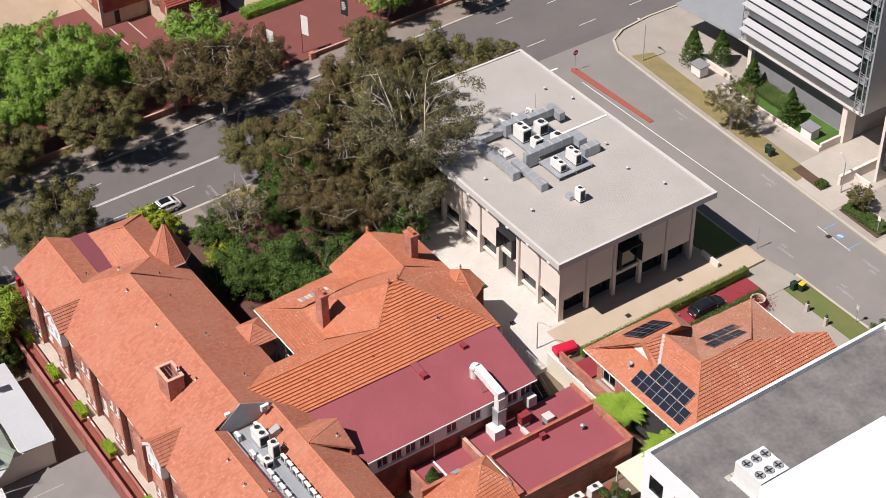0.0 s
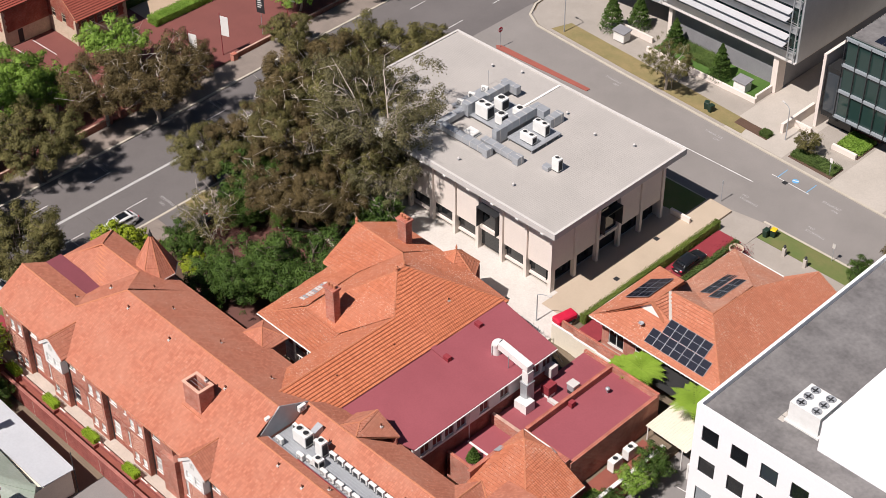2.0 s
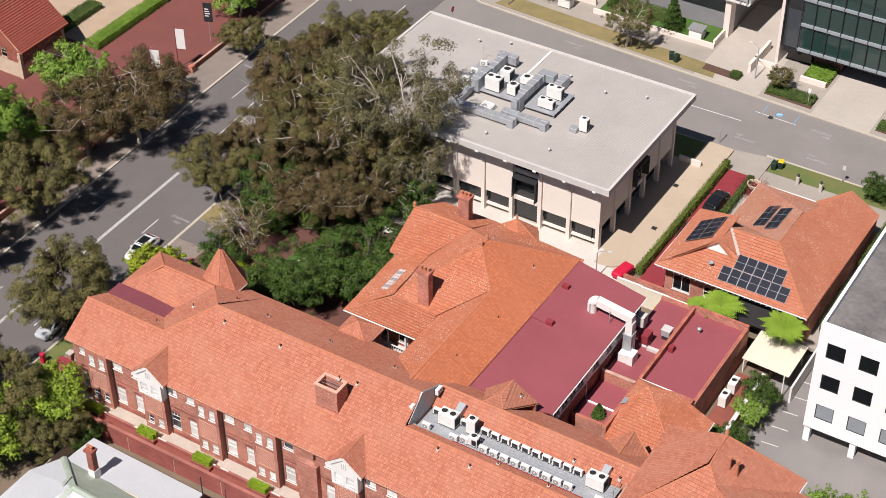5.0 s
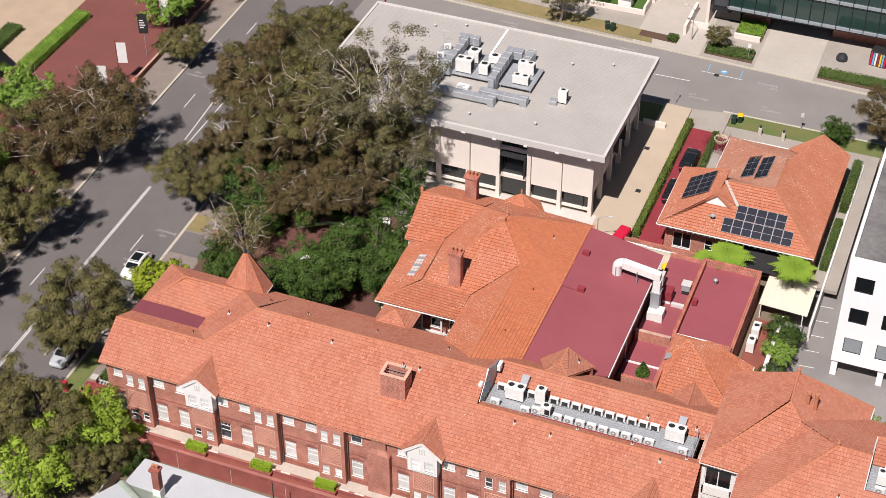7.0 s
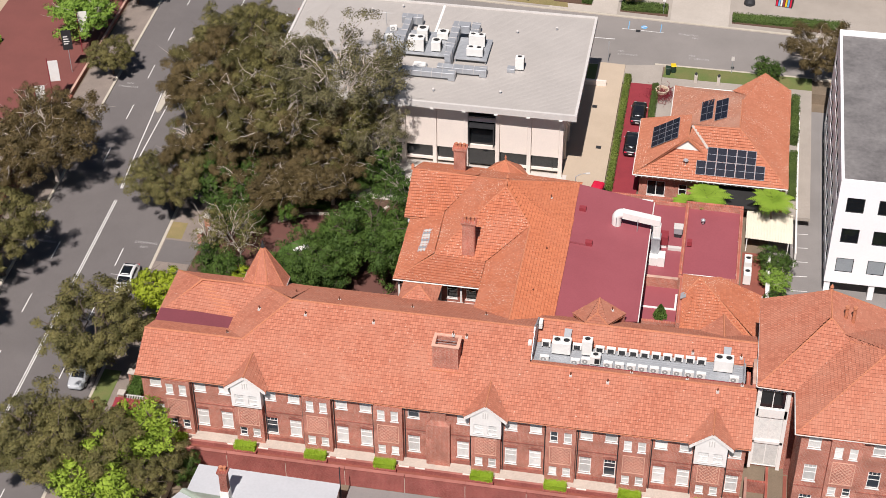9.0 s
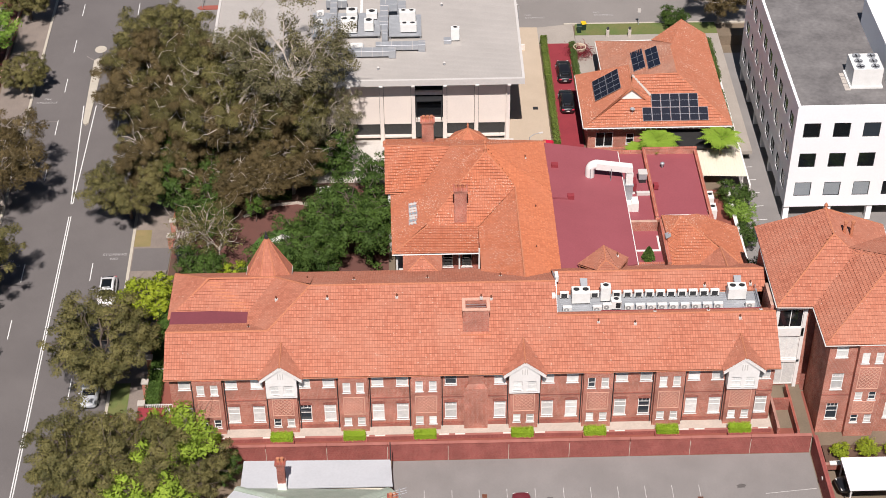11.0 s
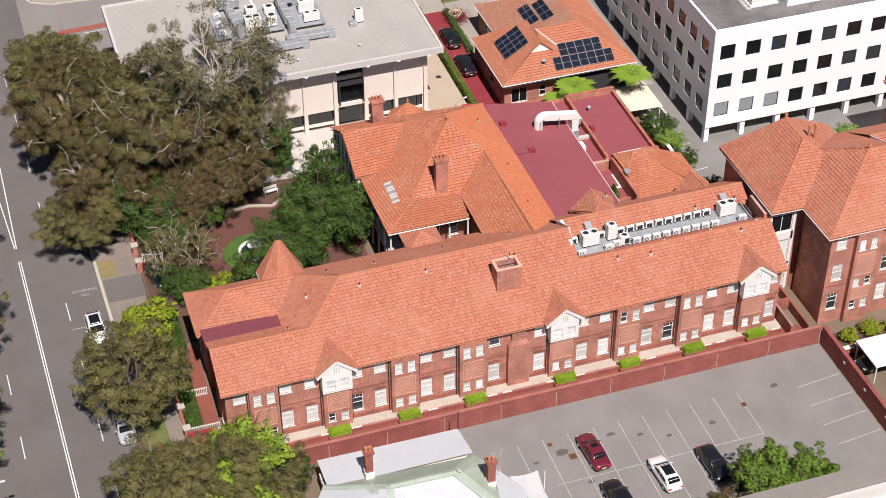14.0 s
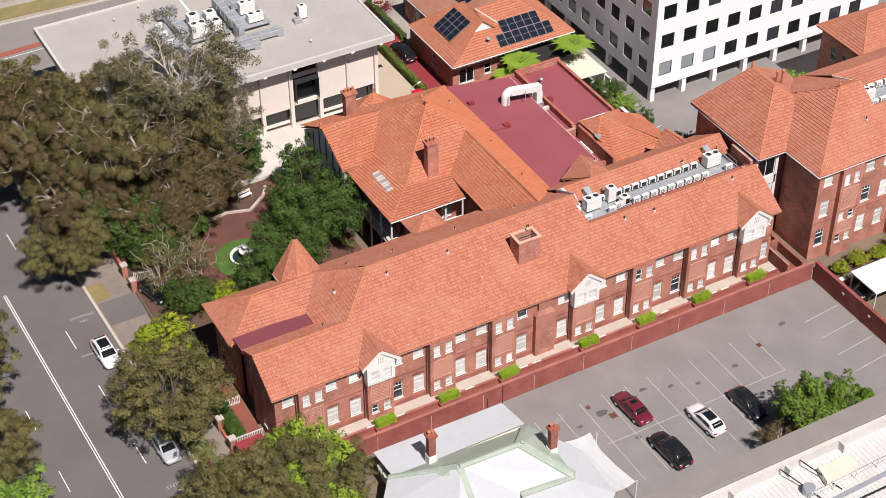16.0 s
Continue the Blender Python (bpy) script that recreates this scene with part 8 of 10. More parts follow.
for a, b in zip(edge_w, edge_e):
    a, b = Vector(a), Vector(b)
    rows_.append([bm.verts.new(a.lerp(b, f) - Vector((0, 0, 0.22 * math.sin(math.pi * f)))) for f in (0, 0.25, 0.5, 0.75, 1)])
for a, b in zip(rows_, rows_[1:]):
    for k in range(4):
        bm.faces.new((a[k], b[k], b[k + 1], a[k + 1]))
bmesh.ops.solidify(bm, geom=bm.faces[:], thickness=0.03)
part("fabric", bm, WHITE_WALL, sail)
for x, y in ((23.0, -12.8), (26.2, -13.1), (26.1, -19.8), (23.4, -19.9)):
    part("post", boxes((x - 0.05, x + 0.05, y - 0.05, y + 0.05, 0, 2.6)), WHITE, sail)
big = thing("large_store", "large store with a grey-capped parapet and white metal roof", "building")
part("wall", boxes((21.5, 110, -25.6, -25.2, -0.1, 6.4)), WALL_GREY, big)
part("coping", thick([(21.3, -24.9, 7.0), (110, -24.9, 7.0), (110, -27.0, 7.15), (21.3, -27.0, 7.15)], 0.6), CAPPING, big, "broad grey metal parapet capping")
part("inner_wall", boxes((21.3, 110, -27.5, -27.05, 5.2, 6.7)), FASCIA, big)
bm = bmesh.new()
rows_ = []
for x in np.arange(21.3, 110, 0.5):
    for dx, z in ((0, 5.6), (0.2, 5.6), (0.24, 5.65), (0.3, 5.65), (0.34, 5.6)):
        rows_.append([bm.verts.new((x + dx, y, z)) for y in (-70, -27.5)])
for a, b in zip(rows_, rows_[1:]):
    bm.faces.new((a[0], b[0], b[1], a[1]))
part("roof", bm, ROOF_WHITE2, big, "white ribbed metal roof")
for x in np.arange(24, 100, 6):
    part("parapet_stay", boxes((x, x + 0.2, -28.2, -27.5, 5.6, 6.6)), FASCIA, big)
bm = bmesh.new()
for z in (6.1, 6.6):
    tube(bm, (36, -31.2, z), (66, -30.2, z), 0.03, 0.03, 5)
for i in range(13):
    x = 36 + 2.5 * i
    tube(bm, (x, -31.2 + i * 0.083, 5.6), (x, -31.2 + i * 0.083, 6.6), 0.03, 0.03, 5)
part("roof_rail", bm, FASCIA, big)
part("catwalk", slanted(bmesh.new(), [(36, -32.4, 5.8), (66, -31.4, 5.8), (66, -31.0, 5.8), (36, -32.0, 5.8)], [(36, -32.4, 5.6), (66, -31.4, 5.6), (66, -31.0, 5.6), (36, -32.0, 5.6)]), STEEL, big)
part("cable_tray", boxes((36, 66, -33.2, -33.05, 5.6, 5.75)), DARK_METAL, big)
part("plant_cover", slanted(bmesh.new(), [(38.2, -30.6, 6.3), (41.6, -30.4, 6.3), (42.0, -28.9, 6.2), (38.6, -28.9, 6.2)], [(38.2, -30.6, 5.5), (41.6, -30.4, 5.5), (42.0, -28.9, 5.5), (38.6, -28.9, 5.5)]), CREAM, big, "cream sheet plant cover")
bm = bmesh.new()
tube(bm, (36.4, -30.4, 5.5), (36.4, -30.4, 6.4), 0.55, 0.55, 14)
part("fan_cowl", bm, STEEL, big)
for x in (35.4, 37.6):
    bm = bmesh.new()
    tube(bm, (x, -27.6, 6.5), (x + 1.6, -31.5, 5.65), 0.06, 0.06, 6)
    part("roof_pipe", bm, DARK_METAL, big)
part("roof_hatch", boxes((49.5, 53.0, -33.5, -31.9, 5.6, 6.0)), FASCIA, big)
cn = thing("carport", "white flat-roofed carport beside the brick wall", "canopy")
part("roof", boxes((61.4, 70, -10.6, -6.6, 2.7, 2.85)), WHITE_WALL, cn)
for x in (61.6, 69.5):
    for y in (-10.4, -6.8):
        part("post", boxes((x - 0.06, x + 0.06, y - 0.06, y + 0.06, 0.5, 2.7)), WHITE, cn)
slab("planter", [(60.6, -5.6), (80, -5.6), (80, -3.2), (60.6, -3.2)], 0.5, 1.0, SOIL, "raised brick-edged planting bed", "soil")
k = thing("planter_wall", "low brick planter wall with white coping blocks", "wall")
part("wall", boxes((60.3, 80, -5.9, -5.6, 0.5, 1.2)), BRICK_DARK, k)
for x in np.arange(60.8, 79, 1.3):
    part("coping_stone", boxes((x, x + 1.0, -5.98, -5.52, 1.2, 1.32)), WHITE, k)

# ---------------------------------------------------------------- buildings across the side street
dl = thing("louvred_office", "grey office with overhanging louvred glass storeys", "building")
part("base_wall", boxes((9.6, 27.4, 96.6, 120, 1.4, 7.3)), WALL_GREY, dl)
part("side_wall", boxes((26.8, 27.6, 94.9, 96.6, 1.4, 7.3)), PANEL, dl)
part("upper_wall", boxes((9.0, 29.9, 95.2, 125, 7.3, 26)), GLASS_GREEN, dl)
part("end_wall", boxes((29.9, 30.2, 94.8, 125, 7.3, 26)), ALU, dl)
part("soffit", boxes((8.6, 30.2, 94.4, 125, 7.15, 7.3)), FASCIA, dl)
for z in np.arange(7.5, 24, 3.6):
    part("spandrel", boxes((8.8, 29.8, 94.7, 95.18, z, z + 0.9)), ALU, dl)
    for k in range(3):
        part("rail", boxes((8.8, 30.0, 94.3, 94.36, z + 1.1 + 0.3 * k, z + 1.16 + 0.3 * k)), ALU, dl)
    for zz, d in ((2.2, 1.5), (3.0, 1.0)):
        part("louvre", thick([(9.6, 93.2 + (1.5 - d), z + zz), (28.8, 93.2 + (1.5 - d), z + zz), (28.8, 94.6, z + zz + 0.35), (9.6, 94.6, z + zz + 0.35)], 0.08), LOUVRE, dl)
for x in (9.0, 28.9, 29.8):
    part("mullion", boxes((x, x + 0.12, 94.2, 94.3, 7.4, 26)), ALU, dl)
    for z in np.arange(8, 26, 1.2):
        part("bracket", boxes((x, x + 0.1, 94.3, 94.7, z, z + 0.08)), ALU, dl)
part("column", boxes((9.8, 10.4, 95.2, 95.8, 1.4, 7.15)), PANEL, dl)
part("canopy", thick([(-4.2, 95.0, 6.2), (9.2, 96.3, 6.0), (9.2, 104, 6.2), (-4.2, 104, 6.4)], 0.25), ALU, dl, "thin metal entrance canopy")
part("entry_glazing", boxes((-2, 9.4, 103, 103.3, 1.4, 6)), GLASS_DARK, dl)
part("forecourt_wall", boxes((9.6, 27.2, 91.3, 91.6, 1.4, 2.2), (26.9, 27.2, 91.6, 94.8, 1.4, 2.6), (3.0, 9.0, 93.2, 93.5, 1.4, 2.4)), PANEL, dl)
slab("lawn", [(10, 91.7), (26.8, 91.7), (26.8, 96.3), (10, 96.3)], 1.3, 1.75, GRASS_RING, "bright green planted forecourt", "grass")
slab("driveway", [(27.5, 84.6), (36.5, 84.2), (36.5, 105), (27.5, 105)], 1.3, 1.545, PAVE_CONC, "pale concrete driveway between offices")
for x, y in ((24.2, 92.6), (5.6, 91.0)):
    hut = thing("utility_kiosk", "small grey-roofed utility kiosk on the lawn", "kiosk", at=(x, y, 1.7))
    part("cabinet", box(bmesh.new(), -0.9, 0.9, -0.7, 0.7, 0, 1.3, 0.03), WHITE, hut)
    part("lid", thick([(-1.05, -0.85, 1.45), (1.05, -0.85, 1.45), (1.05, 0.85, 1.6), (-1.05, 0.85, 1.6)], 0.12), WALL_GREY, hut)
gl = thing("glass_office", "dark green glass office block over a recessed base", "building")
part("base_wall", boxes((39.5, 43.2, 95, 96, 1.4, 4.5), (51.5, 80, 95, 96, 1.4, 4.5)), BRICK, gl)
part("core", boxes((38.2, 80, 92.2, 120, 4.5, 15.6)), GLASS_GREEN, gl)
part("soffit", boxes((38.0, 80, 92.0, 100, 4.3, 4.49)), DARK_METAL, gl)
for z in (4.5, 8.1, 11.7, 15.3):
    part("spandrel", boxes((37.95, 80, 91.9, 92.19, z, z + 0.35)), STEEL_BLIND, gl)
for x in np.arange(38.0, 80, 1.75):
    part("mullion", boxes((x, x + 0.09, 91.85, 92.0, 4.5, 15.6)), DARK_METAL, gl)
for y in np.arange(93.5, 120, 1.75):
    part("mullion", boxes((38.05, 38.19, y, y + 0.09, 4.5, 15.6)), DARK_METAL, gl)
part("entry_box", boxes((35.9, 38.4, 92.6, 95.0, 3.6, 10.5)), BLACK, gl)
part("entry_glass", boxes((36.1, 38.2, 92.5, 92.58, 4.4, 9.8), (35.8, 35.88, 92.8, 94.6, 4.4, 9.8)), GLASS, gl)
part("entry_door", boxes((36.2, 39.4, 94.2, 94.3, 1.5, 3.6)), GLASS_DARK, gl)
part("party_wall", boxes((35.2, 35.6, 92.4, 118, 1.4, 12.0)), PANEL, gl)
for r in ((33.2, 33.6, 88.4, 95, 1.4, 2.9), (33.6, 36.0, 90.8, 91.1, 1.4, 2.3), (39.6, 43.0, 90.0, 90.4, 1.4, 2.2)):
    part("low_wall", boxes(r), PANEL, gl)
part("roof", boxes((38.4, 80, 92.5, 120, 15.6, 15.8)), ROOF_GREY, gl)
pan_me = mesh_of("panel", boxes((0, 1.0, 0, 1.7, 0, 0.05)), SOLAR)
sa = thing("solar_array", "rows of dark solar panels on the glass office", "solar panels", at=(41, 93.2, 15.7))
for j in range(3):
    for i in range(22):
        shared("solar_panel", pan_me, sa, (1.05 * i, 2.4 * j, 0.1))
slab("driveway", [(43.6, 83.7), (51.2, 83.4), (51.2, 97), (43.6, 97)], 1.3, 1.57, PAVE_CONC, "pale concrete ramp to the glass office")
for q in ([(36.9, 85.0), (43.2, 84.7), (43.2, 87.4), (36.9, 87.7)], [(39.5, 90.4), (43.2, 90.2), (43.2, 94.6), (39.5, 94.8)], [(51.6, 84.4), (66, 83.8), (66, 86.6), (51.6, 87.0)], [(27.9, 86.2), (33.0, 85.9), (33.0, 87.4), (27.9, 87.6)]):
    slab("garden_bed", q, 1.3, 1.62, SOIL, "dark mulched street garden bed", "soil")
mk = thing("mural_cabinet", "utility cabinet painted in bright slanting stripes", "cabinet", at=(58.3, 90.6, 1.55), rz=-8)
part("cabinet", box(bmesh.new(), -1.1, 1.1, -0.9, 0.9, 0, 2.0, 0.04), BLACK, mk)
for i, m in enumerate((RED_CLOTH, LINE_BLUE, WHITE, MAROON_LIGHT, YELLOW, LINE_BLUE, RED_CLOTH)):
    x = -1.05 + 0.3 * i
    part("painted_stripe", slanted(bmesh.new(), [(x, -0.91, 0.1), (x + 0.22, -0.91, 0.1), (x + 0.3, -0.91, 1.9), (x + 0.08, -0.91, 1.9)], [(x, -0.895, 0.1), (x + 0.22, -0.895, 0.1), (x + 0.3, -0.895, 1.9), (x + 0.08, -0.895, 1.9)]), m, mk)
dm = thing("bollard_dome", "low dark domed cover in the street bed", "cover", at=(53.7, 89.9, 1.53))
part("dome", lathe(bmesh.new(), [(0.75, 0), (0.72, 0.4), (0.55, 0.7), (0.2, 0.85)], 16), DARK_METAL, dm)

# ---------------------------------------------------------------- trees
GUM_A = tree_meshes("gum_a", 11, 15.5, 9.0, 4.0, 9, 11, 0.55, 118000, 0.10, LEAF_GUM, BARK, 1.5, 0.35, LEAF_BROWN, bare=7)
GUM_B = tree_meshes("gum_b", 12, 14.0, 8.0, 4.0, 8, 11, 0.45, 92000, 0.10, LEAF_BROWN, BARK, 1.45, 0.35, LEAF_GUM, bare=8)
GUM_C = tree_meshes("gum_c", 13, 16.0, 7.0, 5.5, 8, 9, 0.4, 34000, 0.095, LEAF_STREET, BARK, 1.1, 0.3)
GUM_D = tree_meshes("dead_limbs", 14, 15.5, 6.5, 6.0, 9, 6, 0.42, 5000, 0.10, LEAF_BROWN, BARK, 0.8, 0.2)
GUM_E = tree_meshes("airy_gum", 15, 16.0, 7.0, 6.0, 9, 9, 0.22, 32000, 0.095, LEAF_GREY, BARK, 1.15, 0.35)
BOX_A = tree_meshes("box_a", 21, 8.2, 5.0, 2.4, 8, 9, 0.26, 52000, 0.088, LEAF_STREET, BARK_DARK, 1.1, 0.15)
BOX_B = tree_meshes("box_b", 22, 8.0, 4.6, 2.2, 8, 9, 0.24, 40000, 0.088, LEAF_STREET, BARK_DARK, 1.05, 0.2, LEAF_GUM)
BOX_C = tree_meshes("box_c", 23, 8.5, 5.0, 2.6, 8, 9, 0.25, 42000, 0.088, LEAF_BROWN, BARK, 1.15, 0.25, bare=9)
DEEP_A = tree_meshes("deep_a", 31, 8.0, 4.6, 1.2, 9, 9, 0.2, 42000, 0.105, LEAF_GREEN, BARK_DARK, 1.2, 0.2)
DEEP_B = tree_meshes("deep_b", 32, 5.6, 3.2, 0.8, 8, 8, 0.14, 17000, 0.11, LEAF_GREEN, BARK_DARK, 1.0, 0.15)
PLANE_A = tree_meshes("plane_a", 41, 11.5, 6.5, 2.6, 9, 10, 0.3, 56000, 0.135, LEAF_BRIGHT, BARK, 1.5, 0.2)
PLANE_B = tree_meshes("plane_b", 42, 7.0, 3.8, 1.6, 8, 8, 0.2, 16000, 0.145, LEAF_BRIGHT, BARK, 1.15, 0.2)
VINE = tree_meshes("ivy_tree", 81, 8.5, 2.6, 2.0, 6, 6, 0.12, 7000, 0.13, LEAF_IVY, BARK_DARK, 0.85, 0.25)
SLIM = tree_meshes("slim_tree", 71, 8.6, 1.9, 2.2, 6, 6, 0.1, 4200, 0.13, LEAF_GREEN, BARK, 0.7, 0.15)
LIME = tree_meshes("lime_tree", 51, 4.6, 3.0, 0.8, 8, 8, 0.12, 12000, 0.14, LEAF_LIME, BARK_DARK, 0.95, 0.1)
LIME_B = tree_meshes("corner_tree", 52, 4.8, 2.6, 0.8, 8, 8, 0.12, 12000, 0.12, LEAF_LIME2, BARK_DARK, 0.95, 0.1)
LIME_C = tree_meshes("leafy_tree", 53, 6.0, 3.2, 1.2, 8, 8, 0.14, 16000, 0.14, LEAF_MID, BARK_DARK, 1.0, 0.15)
BARE = tree_meshes("bare_tree", 61, 8.0, 3.0, 2.0, 5, 5, 0.13, 2200, 0.10, LEAF_STREET, BARK, 0.9, 0.1)
gums = "gum trees behind the lane"
for m, x, y, z, rz, s, lab in (
        (GUM_A, 0.8, 41.2, 1.4, 20, 1.0, "tall spreading gum with brown-green leaves and pale limbs"),
        (GUM_B, -5.8, 48.8, 1.3, 80, 1.0, "tall gum with brownish leaves beside the lane"),
        (GUM_C, 10.4, 41.0, 1.6, 200, 0.8, "sparse gum with a see-through crown leaning over the garden"),
        (GUM_E, 7.8, 44.0, 1.9, 140, 1.2, "sparse pale gum reaching over the office roof"),
        (GUM_C, 3.4, 48.4, 1.9, 260, 1.0, "sparse pale-limbed gum with grey leaves"),
        (BOX_A, -6.6, 59.5, 1.3, 120, 1.28, "dark dense gum at the street corner"),
        (BOX_C, 9.2, 37.2, 1.5, 40, 0.95, "drooping brownish gum over the shaded garden"),
        (BOX_C, 5.4, 34.4, 1.5, 170, 0.9, "drooping brownish gum over the shaded garden"),
        (BOX_C, 1.4, 34.0, 1.4, 280, 0.85, "drooping brownish gum beside the footpath"),
        (GUM_B, -5.4, 38.0, 1.2, 300, 0.72, "lower gum hanging over the footpath"),
        (GUM_B, 3.4, 36.6, 1.4, 30, 0.52, "low drooping gum over the garden bed"),
        (GUM_B, 6.6, 38.6, 1.4, 110, 0.6, "low drooping gum over the garden bed"),
        (GUM_E, 13.4, 42.0, 1.8, 320, 0.66, "thin see-through gum before the office wall"),
        (GUM_B, -3.0, 44.5, 1.3, 160, 0.9, "dense gum in the middle of the grove"),
        (GUM_A, 5.4, 45.2, 1.8, 250, 0.78, "dense gum crowding the lane behind the office"),
        (GUM_D, 2.2, 38.8, 1.4, 60, 0.95, "half-dead gum with bleached bare limbs")):
    plant_tree("gum_tree", m, x, y, z, rz, s, lab, group=gums)
for m, x, y, rz, s in ((BOX_A, -7.8, 6.0, 0, 1.2), (BOX_B, -8.5, 33.8, 70, 0.95), (BOX_A, -6.6, -7.6, 200, 1.12), (BOX_B, -6.4, -24, 20, 1.0), (BOX_A, -7.6, 67.2, 33, 0.8),
                       (BOX_B, -23.5, 9.0, 10, 1.0), (BOX_A, -22.6, 19.4, 120, 1.18), (BOX_C, -27.2, 31.7, 40, 1.1), (BOX_C, -23.2, 36.4, 160, 1.28), (BOX_C, -27.0, 43.5, 250, 0.85), (BOX_B, -24.4, 59.2, 90, 0.66), (BOX_A, -26.6, 76, 30, 0.8), (BOX_B, -23.5, -9, 60, 1.0)):
    plant_tree("street_tree", m, x, y, 1.12, rz, s, "round olive-green street tree with a dark trunk" if m is not BOX_C else "brownish street tree with pale twisted limbs", group="street trees")
for m, x, y, z, rz, s in ((DEEP_A, 16.8, 26.2, 1.4, 0, 1.18), (DEEP_A, 11.8, 23.0, 1.4, 90, 0.95), (VINE, -4.2, 42.0, 1.3, 240, 1.0), (DEEP_B, 17.2, 30.4, 1.4, 50, 0.85), (DEEP_B, 8.2, 20.2, 1.4, 10, 0.95), (SLIM, 18.3, 34.6, 1.4, 20, 1.0), (SLIM, 15.0, 39.8, 1.6, 80, 0.95),
                          (DEEP_B, -1.4, 33.5, 1.4, 30, 1.2), (DEEP_B, 12.6, 40.4, 1.5, 220, 0.95), (DEEP_B, -2.0, 39.5, 1.4, 60, 1.1), (DEEP_B, 1.0, 31.0, 1.4, 300, 0.7), (VINE, 5.4, 32.2, 1.4, 330, 0.5), (VINE, -2.6, 36.4, 1.4, 15, 0.75), (DEEP_B, -1.6, 36.6, 1.4, 75, 1.2)):
    plant_tree("garden_tree", m, x, y, z, rz, s, "dense deep-green garden tree", group="garden trees")
for m, x, y, z, rz, s in ((PLANE_A, -34.5, 20.0, 1.0, 0, 1.12), (PLANE_A, -33.0, 12.0, 1.0, 100, 0.95), (PLANE_A, -44, 14, 1.0, 200, 1.0), (PLANE_B, -36.0, 39.8, 1.1, 30, 1.1), (PLANE_B, -33.4, 28.4, 1.1, 130, 1.0), (PLANE_B, -30.5, 66.0, 1.2, 150, 1.1), (PLANE_B, -34, 74, 1.2, 10, 1.1), (PLANE_B, -24.5, 3.0, 1.0, 70, 0.9)):
    plant_tree("plane_tree", m, x, y, z, rz, s, "bright green broad-leaved tree in full leaf", group="plane trees")
plant_tree("lime_tree", LIME, -4.3, 17.3, 1.2, 0, 0.98, "yellow-green leafy tree beside the footpath")
plant_tree("bare_tree", BARE, 0.6, 27.6, 1.4, 0, 1.0, "thin half-bare tree with pale twigs")
plant_tree("bare_tree", BARE, 2.2, 24.6, 1.4, 220, 1.0, "thin half-bare tree with pale twigs")
for m, x, y, s in ((DEEP_B, 0.4, 22.0, 0.75), (DEEP_B, -0.6, 31.2, 0.85), (LIME, 3.6, 21.4, 0.55)):
    plant_tree("garden_shrub", m, x, y, 1.45, x * 40, s, "leafy green shrub in the garden bed", "shrub", "garden shrubs")
plant_tree("bare_tree", BARE, -1.6, 25.4, 1.4, 130, 0.8, "thin half-bare sapling with pale twigs")
plant_tree("corner_tree", LIME_B, 0.6, -4.4, 0.5, 20, 1.4, "bright green tree at the corner of the hall", group="corner trees")
plant_tree("gum_tree", BOX_B, -2.4, -7.0, 0.7, 30, 1.05, "olive-brown tree crowding the cottage corner", group="corner trees")
plant_tree("garden_tree", BOX_A, 3.2, -7.2, 0.2, 130, 0.72, "dark olive tree beside the cottage wall", group="corner trees")
plant_tree("garden_tree", DEEP_B, 4.6, -5.2, 0.0, 60, 0.6, "deep-green shrub tree against the boundary wall", group="corner trees")
plant_tree("corner_tree", LIME_B, -1.5, -11.0, 0.4, 200, 1.5, "bright green tree behind the corner", group="corner trees")
plant_tree("car_park_tree", LIME_C, 44.6, -20.8, 0.0, 0, 1.05, "leafy green tree overhanging the parked cars", group="car park trees")
plant_tree("car_park_tree", LIME_C, 48.6, -21.8, 0.0, 80, 0.9, "small green tree against the store wall", group="car park trees")
plant_tree("car_park_tree", BOX_C, 40.8, -22.0, 0.0, 10, 0.45, "small brownish shrub tree at the car park edge", group="car park trees")
plant_tree("verge_tree", GUM_C, 17.2, 86.0, 1.5, 0, 0.5, "sparse paperbark tree on the dry verge")
plant_tree("verge_tree", BARE, 17.6, 86.6, 1.5, 50, 0.7, "twiggy tree on the dry verge")
plant_tree("verge_tree", BOX_C, 62.4, 72.6, 1.3, 0, 0.9, "grey-green olive tree at the street edge")
plant_tree("verge_tree", DEEP_B, 56.4, 71.2, 1.5, 0, 0.55, "small dark tree on the lawn verge")
plant_tree("verge_tree", BARE, 38.4, 87.0, 1.6, 0, 0.55, "slender young tree in a street bed")
plant_tree("verge_tree", BOX_B, 38.4, 87.0, 1.6, 10, 0.36, "slender young tree with a light crown")
plant_tree("yard_tree", DEEP_B, 58.2, 33.6, 0.9, 0, 0.6, "dense green shrub in the side yard")
plant_tree("yard_tree", PLANE_B, 58.4, 31.0, 0.9, 0, 0.42, "bright green shrub in the side yard")
plant_tree("yard_tree", DEEP_B, 58.4, 27.0, 0.9, 90, 0.5, "dense green shrub in the side yard")
plant_tree("yard_tree", DEEP_B, 58.6, 20.0, 0.9, 40, 0.65, "dense green shrub near the tiled pavilion")
for x, y, s in ((66, 22, 0.45), (69, 23.5, 0.5), (72, 24, 0.5), (75, 22, 0.45), (78, 24, 0.6)):
    plant_tree("yard_tree", PLANE_B, x, y, -0.02, x * 17, s, "light green shrub before the white office", group="shrubs before the white office")
for i, (x, y, s) in enumerate(((62, -4.5, 0.25), (64.5, -4.3, 0.28), (67, -4.5, 0.25), (69.5, -4.2, 0.27))):
    plant_tree("planter_shrub", LIME, x, y, 1.0, i * 60, s * 1.2, "yellow-green shrub in the raised planter", "shrub", "planter shrubs")


